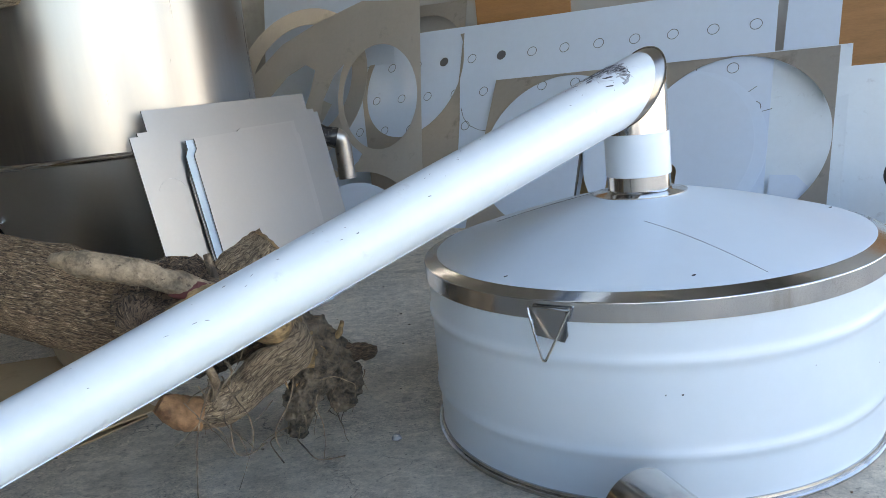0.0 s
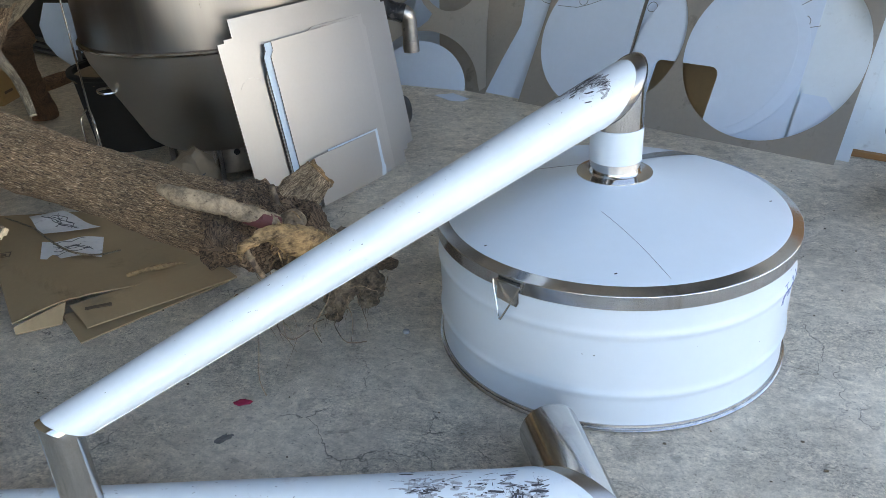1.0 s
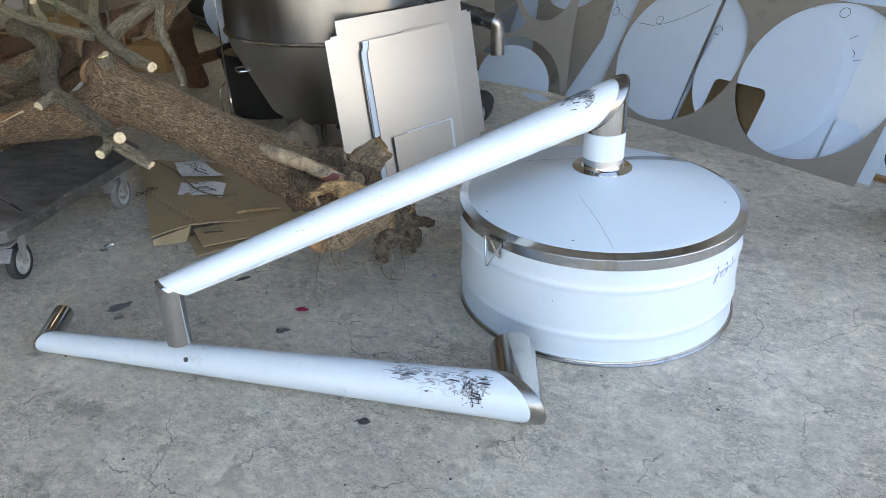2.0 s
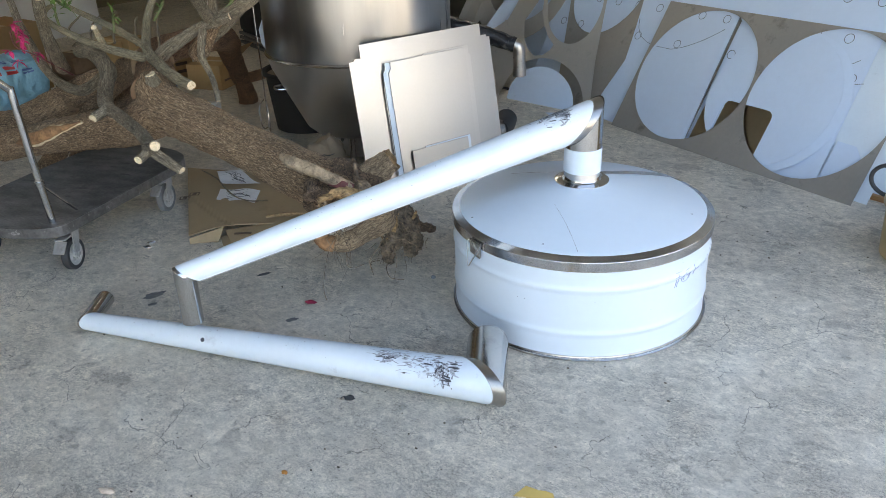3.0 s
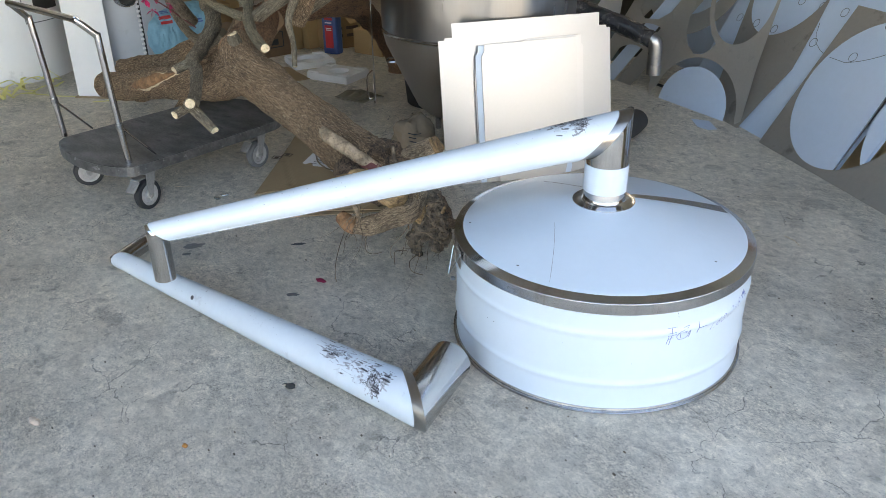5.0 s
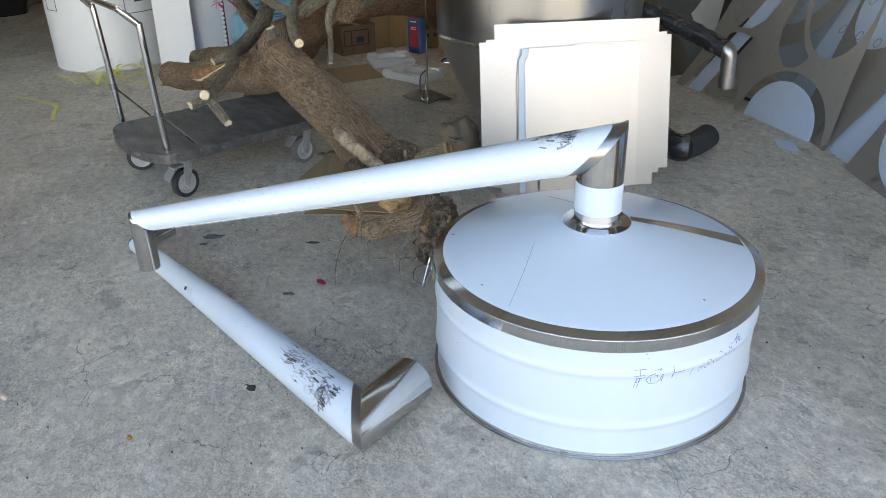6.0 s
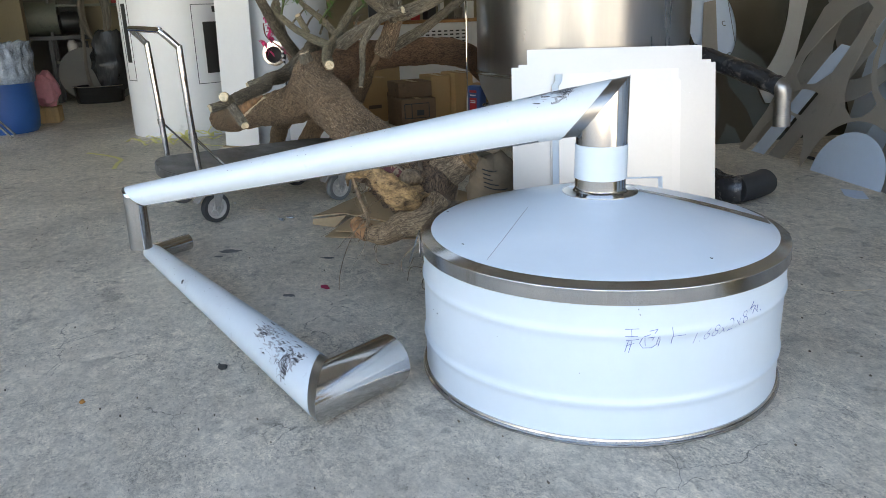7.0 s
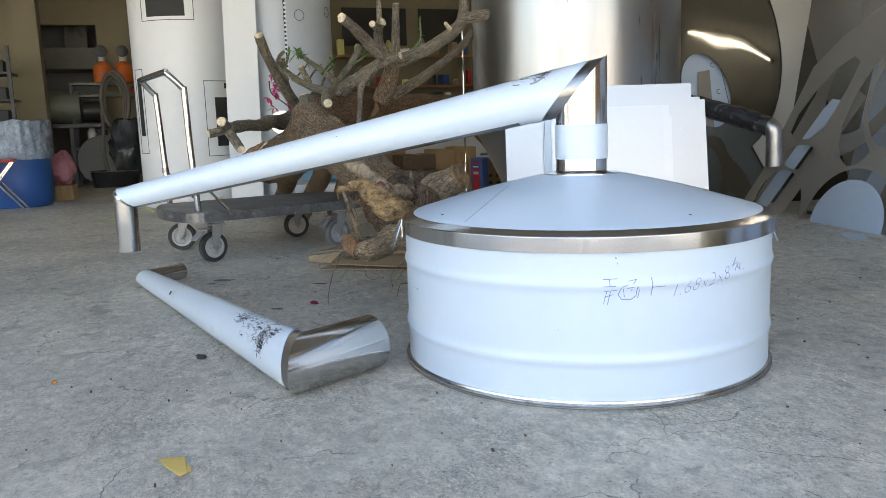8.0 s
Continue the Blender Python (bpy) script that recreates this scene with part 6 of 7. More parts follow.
def tray(at, turn, w_, d_, h_, hole):
    th = thing("foam_tray", "white moulded foam packing tray with a round recess", "packing foam", pose(*at, 0, 0, turn), "foam trays")
    part("tray_base", box(w_, d_, 0.014, (0, 0, 0.007), 0.004), foam, th, smooth=False)
    bm = outline_plate([rect(-w_ / 2, -d_ / 2, w_ / 2, d_ / 2), ring_pts(0.01, 0, hole, 32)], h_ - 0.014)
    bmesh.ops.rotate(bm, verts=bm.verts, cent=(0, 0, 0), matrix=Matrix.Rotation(radians(90), 3, "X"))
    low = min(v.co.z for v in bm.verts)
    bmesh.ops.translate(bm, verts=bm.verts, vec=(0, 0, 0.0145 - low))
    part("tray_body", bm, foam, th, smooth=False)
    for x, y, a, b in ((-1, -1, 0.10, 0.05), (1, -1, 0.08, 0.06), (-1, 1, 0.07, 0.07), (1, 1, 0.10, 0.05)):
        part("tray_ridge", box(a, b, 0.014, (x * (w_ / 2 - a / 2 - 0.008), y * (d_ / 2 - b / 2 - 0.008), h_ + 0.0065), 0.004), foam, th, smooth=False)


tray((-4.42, 1.22, 0), 78, 0.36, 0.34, 0.048, 0.125)
tray((-3.86, 1.17, 0), 22, 0.40, 0.31, 0.058, 0.085)
carton_brown = mat("brown_carton_board", (0.37, 0.235, 0.105), 0.75, 0, 0.10, 3, 60, 0.06, dirt=(0.27, 0.165, 0.07), dirt_scale=4, dirt_at=0.60)


def carton(at, turn, w_, d_, h_, label="closed brown cardboard carton on the floor", material=None, marks=0, open_=False):
    th = thing("carton", label, "carton", pose(*at, 0, 0, turn), "cartons at the back")
    m_ = material or carton_brown
    part("carton_body", box(w_, d_, h_, (0, 0, h_ / 2), 0.006), m_, th, smooth=False)
    part("tape", box(w_ + 0.003, 0.05, 0.002, (0, 0, h_ + 0.001)), tape_mat, th, "brown packing tape", smooth=False)
    for k in range(marks):
        part("printed_bar", box(0.002, d_ * 0.3, h_ * 0.08, (w_ / 2 + 0.0012, -d_ * 0.2 + 0.4 * d_ * (k % 2), h_ * (0.35 + 0.2 * (k // 2)))), print_brown, th, "printed dark mark", smooth=False)
    if open_:
        for q in (-1, 1):
            f = part("carton_flap", box(w_ * 0.5, d_, 0.005, (0, 0, 0)), m_, th, smooth=False)
            f.matrix_basis = Matrix.Translation((q * (w_ * 0.5 + 0.10), 0, h_ + 0.09)) @ Matrix.Rotation(radians(-q * 40), 4, "Y")
    return th


tape_mat = mat("packing_tape", (0.34, 0.23, 0.10), 0.3, 0, 0.1)
old_board = mat("old_dark_carton_board", (0.17, 0.105, 0.06), 0.8, 0, 0.2, 4, 60, 0.1, dirt=(0.09, 0.055, 0.03), dirt_scale=6, dirt_at=0.58)
cb = carton((-5.04, 1.09, 0), 3, 0.38, 0.34, 0.26, "old dark brown carton with framed print", old_board)
for y_, w2, z_, h2 in ((-0.02, 0.24, 0.215, 0.008), (-0.02, 0.24, 0.085, 0.008), (-0.14, 0.008, 0.15, 0.13), (0.10, 0.008, 0.15, 0.13), (-0.07, 0.008, 0.15, 0.13), (0.015, 0.07, 0.13, 0.05)):
    part("printed_bar", box(0.002, w2, h2, (0.1912, y_, z_)), rubber, cb, "printed dark frame", smooth=False)
# closed dark box stands in for the shade of the gap here
carton((-5.08, 1.09, 0.264), 3, 0.30, 0.33, 0.14, "dark box for the shaded gap above an old carton", old_board)
carton((-5.12, 1.36, 0), 2, 0.30, 0.20, 0.44, "plain mustard-brown carton standing on end")
carton((-5.06, 1.56, 0), 6, 0.30, 0.19, 0.46, "plain mustard-brown carton standing on end")
carton((-4.93, 1.80, 0), -8, 0.42, 0.40, 0.34, marks=4)
carton((-4.40, 1.95, 0), 15, 0.34, 0.34, 0.22, "opened brown carton with raised flaps", open_=True, marks=1)
carton((-5.6, -0.05 + 0.75, 0), 10, 0.5, 0.45, 0.42, marks=2)
carton((-6.1, 0.95, 0), -5, 0.6, 0.6, 0.60, marks=2)
# low dark machine and a white remnant by the far wall
th = thing("dark_machine", "low dark machine with a grey slatted base by the wall", "machine", hall_pose(-5.62, 1.12, 0, 0))
machine_black = mat("dark_machine_paint", (0.020, 0.020, 0.020), 0.6, 0, 0.4, 6, 40, 0.1)
base_grey = mat("dusty_grey_paint", (0.13, 0.125, 0.115), 0.6, 0.2, 0.3, 8, 50, 0.1)
part("body", box(1.75, 0.50, 0.62, (0, 0.02, 0.47), 0.03), machine_black, th, "dark painted machine body")
part("base", box(1.70, 0.46, 0.16, (0, 0.02, 0.08), 0.006), machine_black, th, smooth=False)
for k in range(3):
    part("slat", box(1.74, 0.03, 0.030, (0, -0.235, 0.03 + 0.05 * k), 0.005), base_grey, th, "dusty grey slat", smooth=False)
part("hatch", box(0.40, 0.02, 0.09, (0.25, -0.262, 0.08), 0.005), base_grey, th, "grey framed hatch", smooth=False)
part("rail", box(1.2, 0.06, 0.05, (-0.1, -0.10, 0.805), 0.01), base_grey, th, smooth=False)
sheet("white filmed offcut with a curved edge leaning on the machine", [[(-0.045, 0.0), (0.075, 0.12), (0.11, 0.47), (-0.13, 0.50), (-0.20, 0.34), (-0.19, 0.21), (-0.135, 0.10)]], Vector((-4.43, 2.87, 0.002)), film_grey, lean=0.06, right=(0.72, 0.69, 0), group="")
# printed tall box
th = thing("printed_box", "tall blue and red printed product box on the floor", "box", pose(-4.617, 1.58, 0, 0, 0, -66))
blue_print = mat("blue_print", (0.05, 0.10, 0.26), 0.4, 0, 0.15)
red_print = mat("red_print", (0.45, 0.03, 0.03), 0.4, 0, 0.15)
white_print = mat("white_print", (0.7, 0.7, 0.7), 0.5, 0, 0.05)
part("box_body", box(0.10, 0.155, 0.37, (0, 0, 0.185), 0.022), blue_print, th, smooth=False)
part("red_panel", box(0.002, 0.085, 0.27, (0.0515, 0.0, 0.195)), red_print, th, "red printed panel", smooth=False)
part("white_bar", box(0.002, 0.095, 0.045, (0.0532, 0, 0.285)), blue_print, th, "blurred printed bar", smooth=False)
for k in range(3):
    part("white_bar", box(0.002, 0.06 if k else 0.07, 0.008 if k else 0.012, (0.0548 if not k else 0.0532, 0, (0.285, 0.235, 0.22)[k])), white_print, th, smooth=False)
# blue sack on a white block
sack_blue = mat("pale_blue_woven_sack", (0.17, 0.36, 0.46), 0.5, 0, 0.18, 8, 90, 0.5, bump_d=0.010, dirt=(0.30, 0.42, 0.48), dirt_scale=7, dirt_at=0.60)


def sack_point(a, b, lift=0.0):
    """A point of a slumped pillow: a runs along it and b over its section, both -1 to 1."""
    pinch = (1 - abs(a) ** 5) ** 0.5 * (1 - 0.10 * math.sin(4 * a))
    ang = math.pi * b
    cx, cz = math.cos(ang), math.sin(ang)
    r_ = 1 + 0.07 * noise.noise(Vector((a * 2.1, cx * 1.6, cz * 1.6))) + 0.06 * noise.noise(Vector((a * 6, cx * 4, cz * 4))) - 0.07 * abs(noise.noise(Vector((a * 11 + cz * 3, cx * 3, cz * 6))))
    x = (0.225 + lift) * pinch * r_ * math.copysign(abs(cx) ** 0.8, cx)
    z = (0.205 + lift) * pinch * r_ * math.copysign(abs(cz) ** 0.75, cz)
    return Vector((x, 0.335 * a, max(z + 0.02 * a, -0.185 * (1 - 0.4 * a * a)) + 0.185))


def sack_patch(a0, a1, b0, b1, na, nb, lift=0.0, wrap=False):
    bm = bmesh.new()
    g = [[bm.verts.new(sack_point(a0 + (a1 - a0) * i / na, b0 + (b1 - b0) * j / nb, lift)) for j in range(nb + (0 if wrap else 1))] for i in range(na + 1)]
    for i in range(na):
        for j in range(nb):
            k = (j + 1) % len(g[0])
            bm.faces.new((g[i][j], g[i + 1][j], g[i + 1][k], g[i][k]))
    return bm


th = thing("blue_sack", "slumped pale blue woven sack with red and blue print", "sack", pose(-4.66, 0.16, 0.222, 0, 0, -6))
part("sack_body", sack_patch(-0.995, 0.995, -1, 1, 72, 88, wrap=True), sack_blue, th)
for a0, b0, w_, h_, m_ in ((-0.46, 0.10, 0.30, 0.11, red_print), (-0.08, 0.09, 0.30, 0.12, red_print), (-0.40, 0.24, 0.20, 0.055, blue_print), (-0.12, 0.25, 0.20, 0.055, blue_print), (0.16, 0.25, 0.20, 0.055, blue_print), (0.30, 0.07, 0.26, 0.06, blue_print)):
    for fa, fb, fw, fh in ((0.0, 0.55, 0.9, 0.40), (0.06, 0.05, 0.9, 0.32)):
        part("printed_bar", sack_patch(a0 + fa * w_, a0 + (fa + fw) * w_, b0 + fb * h_, b0 + (fb + fh) * h_, 6, 4, 0.0025), m_, th, "faded printed bar")
o = part("foam_block", box(0.42, 0.46, 0.22, (0, 0, 0.11), 0.012), foam, None, smooth=False)
o.matrix_world = pose(-4.62, 0.10, 0, 0, 0, -10)
tagged(o, "white foam block under a blue sack", "foam block")
o = part("cardboard_sheet", sheet_mesh([(-4.46, 0.62), (-3.97, 0.60), (-3.96, 0.96), (-4.42, 1.00)], lambda f, g: 0.0, 0.006, 14, wave=0.008), cardboard, None)
tagged(o, "flat brown cardboard sheet on the floor behind the tree", "cardboard")
rag_cloth = mat("olive_rag_cloth", (0.20, 0.18, 0.13), 0.9, 0, 0.3, 20, 120, 0.6, dirt=(0.10, 0.09, 0.07), dirt_scale=14, dirt_at=0.58)
o = part("burlap_rag", sheet_mesh([(-0.13, -0.12), (0.13, -0.10), (0.15, 0.12), (-0.11, 0.14)], lambda f, g: 0.022 * abs(math.sin(9 * f + 3 * g)) * (1 - abs(2 * g - 1)), 0.006, 9, 26, 22, wave=0.02), rag_cloth, None, smooth=True)
o.matrix_world = pose(-3.25, 0.98, 0.0, 0, 0, 15)
tagged(o, "crumpled brown rag on the floor", "rag")

# ---- white filmed cylinders ----
white_film = mat("matt_white_film", (0.80, 0.80, 0.79), 0.45, 0, 0.03, 3, 30, 0.04, 0.1, 0.08, dirt=(0.5, 0.5, 0.49), dirt_scale=3, dirt_at=0.66)
# near-black fill: puts the shade inside holes, slots and windows into the colour
shade_fill = mat("inside_shade", (0.035, 0.033, 0.03), 0.7, 0, 0.2)


def curved_patch(r, a0, a1, z0, z1, n=12, thick=0.003):
    bm = bmesh.new()
    g = []
    for k in range(n + 1):
        a = radians(a0 + (a1 - a0) * k / n)
        g.append([bm.verts.new(((r + q) * math.cos(a), (r + q) * math.sin(a), z)) for q, z in ((0, z0), (thick, z0), (thick, z1), (0, z1))])
    for a, b in zip(g, g[1:]):
        for i in range(4):
            j = (i + 1) % 4
            bm.faces.new((a[i], a[j], b[j], b[i]))
    bm.faces.new(g[0])
    bm.faces.new(g[-1][::-1])
    return bm


def outline_on(r, a0, a1, z0, z1, w_=0.006):
    bm = bmesh.new()
    wa = math.degrees(w_ / r)
    for q in ((a0, a1, z0, z0 + w_), (a0, a1, z1 - w_, z1), (a0, a0 + wa, z0, z1), (a1 - wa, a1, z0, z1)):
        src = curved_patch(r, *q, n=8, thick=0.002)
        me = bpy.data.meshes.new("tmp")
        src.to_mesh(me)
        src.free()
        bm.from_mesh(me)
        bpy.data.meshes.remove(me)
    return bm


th = thing("white_cylinder_tank", "large upright cylinder in matt white film with cut openings", "tank", pose(-5.87, -0.87, 0))
part("shell", lathe([(0.49, 0), (0.5, 0.0), (0.5, 2.6), (0.49, 2.6)], 96), white_film, th)
# dark patches on the whole shell stand in for shade behind cut openings
part("opening", curved_patch(0.5, -42, -2, 1.70, 2.10), shade_fill, th, "dark patch for the shade in a rectangular cut opening", smooth=True)
part("pencil_frame", outline_on(0.5, -49, 7, 1.665, 2.20), graphite, th)
part("opening", curved_patch(0.5, 21.7, 50, 0.55, 0.99), shade_fill, th, "dark patch for the shade in a rectangular cut opening")
part("pencil_frame", outline_on(0.5, 11, 60, 0.46, 1.14), graphite, th)
part("opening", curved_patch(0.5, -68, -60, 0.66, 1.16), shade_fill, th, "dark patch for the shade in a narrow cut opening")
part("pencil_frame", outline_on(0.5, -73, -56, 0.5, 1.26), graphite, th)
part("chip", curved_patch(0.5, 34, 40, 1.07, 1.12), shade_fill, th)
o = part("steel_sheet", outline_plate([rect(0, 0, 0.34, 2.3)], 0.004), white_film, None, smooth=False)
o.matrix_world = pose(-4.68, -0.66, 0, -2, 0, 44)
tagged(o, "tall narrow white filmed panel standing upright", "metal sheet")
o = part("panel_foot", box(0.36, 0.05, 0.010, (0.17, 0.02, 0.005), 0.002), cardboard, None, smooth=False)
o.matrix_world = pose(-4.67, -0.68, 0, 0, 0, 44)
tagged(o, "thin wooden strip under a white panel", "batten")
pale_grey_film = mat("pale_grey_film", (0.47, 0.50, 0.53), 0.42, 0, 0.05, 3, 30, 0.04, 0.1, 0.08, dirt=(0.38, 0.40, 0.42), dirt_scale=4, dirt_at=0.62)
th = thing("grey_cylinder_tank", "upright cylinder in pale grey film with a pipe stub", "tank", pose(-4.93, -0.13, 0))
part("shell", lathe([(0.43, 0), (0.44, 0.0), (0.44, 2.6), (0.43, 2.6)], 96), pale_grey_film, th)
d = Vector((0.93, -0.20, 0)).normalized()
c0 = Vector((0, 0, 0.74)) + d * 0.43
part("pipe_stub", cut_tube(c0, c0 + d * 0.16, 0.066, 0.066, n=40), steel, th, "short polished steel pipe stub")
bm = bmesh.new()
f_, s_, t_ = frame_of(d)
cut_tube(c0, c0 + d * 0.012, 0.095, 0.095, wall=0.03, n=40, bm=bm)
part("flange", bm, steel, th, "round steel flange")
# dark plug for the shade inside the stub
part("stub_inside", tube([c0 + d * 0.01, c0 + d * 0.06], 0.062, 24, sub=1), shade_fill, th)
for a, z in ((12.9, 1.60), (54.6, 1.65)):
    bm = bmesh.new()
    src = c0
    pc = Vector((0.441 * math.cos(radians(a)), 0.441 * math.sin(radians(a)), z))
    cut_tube(pc, pc + Vector((math.cos(radians(a)), math.sin(radians(a)), 0)) * 0.002, 0.045, 0.045, wall=0.005, n=28, bm=bm)
    part("pencil_circle", bm, graphite, th)
chain = thing("bead_strip", "thin black and white bead strip hanging down", "strip")
bm = bmesh.new()
for k in range(60):
    box(0.012, 0.02, 0.016, (-4.40, -0.185 + 0.0006 * k, 0.25 + 0.034 * k), 0.0, bm)
part("beads", bm, white_print, chain, smooth=False)
part("cord", box(0.006, 0.014, 2.06, (-4.406, -0.167, 1.27)), rubber, chain, smooth=False)

# yellow straps and floor scraps
strap = mat("yellow_strap", (0.78, 0.73, 0.28), 0.5, 0, 0.12)


def ribbon(pts, w_, material, name, label, category, group=""):
    bm = bmesh.new()
    P = [Vector(p) for p in pts]
    rows = []
    for i, p in enumerate(P):
        d = (P[min(i + 1, len(P) - 1)] - P[max(i - 1, 0)]).normalized()
        s = Vector((-d.y, d.x, 0)).normalized() * w_ / 2
        rows.append([bm.verts.new(p + s), bm.verts.new(p - s), bm.verts.new(p - s + Vector((0, 0, 0.002))), bm.verts.new(p + s + Vector((0, 0, 0.002)))])
    for a, b in zip(rows, rows[1:]):
        for i in range(4):
            j = (i + 1) % 4
            bm.faces.new((a[i], a[j], b[j], b[i]))
    return tagged(part(name, bm, material, None, smooth=False), label, category, group)


ribbon([(-4.95, -1.74, 0.002), (-4.72, -1.58, 0.004), (-4.52, -1.50, 0.012), (-4.42, -1.47, 0.010), (-4.30, -1.50, 0.006), (-4.12, -1.52, 0.002)], 0.03, strap, "strap", "short yellow plastic strap on the floor", "strap", "straps")
for k, pts in enumerate(([(-5.36, -1.46), (-5.24, -1.32), (-5.14, -1.20), (-4.98, -1.10), (-4.92, -0.98), (-5.00, -0.86)], [(-5.20, -1.30), (-5.30, -1.12), (-5.32, -0.92), (-5.22, -0.74), (-5.05, -0.66)], [(-4.90, -1.20), (-5.06, -1.02), (-5.20, -0.92), (-5.36, -0.74), (-5.34, -0.60)],
                         [(-5.40, -1.25), (-5.22, -1.08), (-5.08, -0.95), (-5.02, -0.78), (-5.12, -0.62)], [(-5.10, -1.38), (-5.00, -1.24), (-5.02, -1.05), (-5.16, -0.86)])):
    fine_ = []
    for p_, q_ in zip(pts, pts[1:]):
        fine_ += [(p_[0] + (q_[0] - p_[0]) * i / 5, p_[1] + (q_[1] - p_[1]) * i / 5) for i in range(5)]
    ribbon([(x + 0.02 * math.sin(1.3 * i), y + 0.02 * math.cos(0.9 * i), 0.006 + (0.035 + 0.025 * (k % 3)) * abs(math.sin(0.55 * i + k))) for i, (x, y) in enumerate(fine_)], 0.030, strap, "strap", "tangled yellow-green plastic strap on the floor", "strap", "straps")
for pts in ([(-4.46, -0.62, 0.003), (-4.36, -0.41, 0.004), (-4.26, -0.19, 0.004), (-4.18, 0.14, 0.003)], [(-5.05, -0.95, 0.003), (-4.80, -0.78, 0.004), (-4.62, -0.60, 0.003)]):
    ribbon(pts, 0.02, strap, "strap", "yellow plastic strap lying flat on the floor", "strap", "straps")


def scrap(pts, material, name, label, category, z=0.0015, curl=0.012):
    bm = bmesh.new()
    top = [bm.verts.new((x, y, z + curl * (i % 2))) for i, (x, y) in enumerate(pts)]
    bot = [bm.verts.new((x, y, z + curl * (i % 2) - 0.001)) for i, (x, y) in enumerate(pts)]
    bm.faces.new(top)
    bm.faces.new(bot[::-1])
    for i in range(len(pts)):
        j = (i + 1) % len(pts)
        bm.faces.new((bot[i], bot[j], top[j], top[i]))
    return tagged(part(name, bm, material, None, smooth=False), label, category)


paper_yellow = mat("yellow_paper", (0.62, 0.42, 0.12), 0.7, 0, 0.08)
scrap([(0.341, -1.247), (0.370, -1.236), (0.399, -1.228), (0.430, -1.214), (0.458, -1.202), (0.449, -1.188), (0.442, -1.176), (0.418, -1.180), (0.398, -1.186), (0.376, -1.189), (0.355, -1.188)], paper_yellow, "paper_scrap", "torn scrap of yellow paper on the floor", "paper scrap", curl=0.0025)


def floor_stain(x, y, rx, ry, turn, seed, material):
    """A thin dried film on the slab with a ragged outline."""
    bm = bmesh.new()
    ring = []
    for k in range(40):
        a = 2 * math.pi * k / 40
        q = 1 + 0.35 * noise.noise(Vector((math.cos(a) * 1.4, math.sin(a) * 1.4, seed))) + 0.28 * noise.noise(Vector((math.cos(a) * 5, math.sin(a) * 5, seed)))
        ring.append(bm.verts.new((rx * q * math.cos(a), ry * q * math.sin(a), 0.0006)))
    bm.faces.new(ring)
    o_ = part("floor_stain", bm, material, None, smooth=False)
    o_.matrix_world = pose(x, y, 0, 0, 0, turn)
    tagged(o_, "dark dried oil stain on the concrete floor", "stain", "floor stains", "structure")


oil_dark = mat("dried_oil", (0.075, 0.077, 0.080), 0.58, 0, 0.5, 40, 160, 0.1)
oil_pale = mat("faded_oil", (0.150, 0.147, 0.142), 0.60, 0, 0.5, 50, 160, 0.1)
floor_stain(-1.366, -0.556, 0.034, 0.013, 58, 1, oil_dark)
floor_stain(-1.668, -0.957, 0.050, 0.026, 66, 2, oil_pale)
floor_stain(-1.610, -1.016, 0.022, 0.011, 60, 3, oil_pale)
floor_stain(-0.962, -0.808, 0.026, 0.015, 50, 4, oil_pale)
petal = mat("dark_pink_petal", (0.32, 0.02, 0.06), 0.6, 0, 0.2)
leaf_dry = mat("dry_dark_leaf", (0.035, 0.035, 0.035), 0.8, 0, 0.2)
orange = mat("orange_crumb", (0.45, 0.20, 0.05), 0.8, 0, 0.2)


def crumb(name, label, category, at, turn, r, squash, material, seed):
    """A small curled flake lying on the floor."""
    bm = blob(r, seed, squash, 0.5, 14, 9, -r * squash[2] * 0.5)
    o_ = part(name, bm, material, None)
    o_.matrix_world = pose(at[0], at[1], r * squash[2] * 0.5 + 0.0005, 0, 0, turn)
    return tagged(o_, label, category)


crumb("petal", "small dark pink petal on the floor", "petal", (-0.985, -0.655), 20, 0.018, (1.3, 0.7, 0.35), petal, 4)
dl = thing("dry_leaf", "curled black dry leaf with a thin stem", "leaf", pose(-0.395, -1.118, 0.006, 0, 0, 30))
part("leaf_blade", blob(0.014, 8, (1.3, 0.9, 0.5), 0.5, 14, 9, -0.006), leaf_dry, dl)
part("leaf_stem", tube([(-0.012, 0, 0.0), (-0.022, 0.004, 0.003), (-0.034, 0.0, -0.004)], [0.003, 0.002, 0.001], 6, sub=3), leaf_dry, dl)
crumb("leaf_crumb", "tiny orange leaf crumb on the floor", "leaf", (-0.335, -1.525), 0, 0.009, (1.2, 0.9, 0.6), orange, 6)
crumb("wood_chip", "pale wood chip on the floor", "wood chip", (-0.765, -1.872), 15, 0.018, (1.5, 0.8, 0.35), mat("pale_chip", (0.55, 0.44, 0.34), 0.8, 0, 0.3, 60, 120, 0.3), 7)
foil = mat("crumpled_foil", (0.62, 0.62, 0.62), 0.25, 0.8, 0.3, 60, 160, 0.4)
for at_, turn_ in (((-2.12, -0.637), 20), ((-2.147, -0.587), 60)):
    crumb("foil_scrap", "small crumpled scrap of silver foil on the floor", "foil scrap", at_, turn_, 0.014, (1.6, 0.8, 0.4), foil, 11 + turn_)
crumb("paper_crumb", "tiny white paper crumb on the floor", "paper scrap", (-2.627, -0.827), 0, 0.010, (1.2, 0.8, 0.4), white_print, 15)
o = part("pebble", blob(0.012, 2, (1, 0.9, 0.8), 0.3, 12, 8, -0.006), concrete, None)
o.matrix_world = pose(-0.63, -0.20, 0.007)
tagged(o, "small grey pebble on the floor", "pebble")
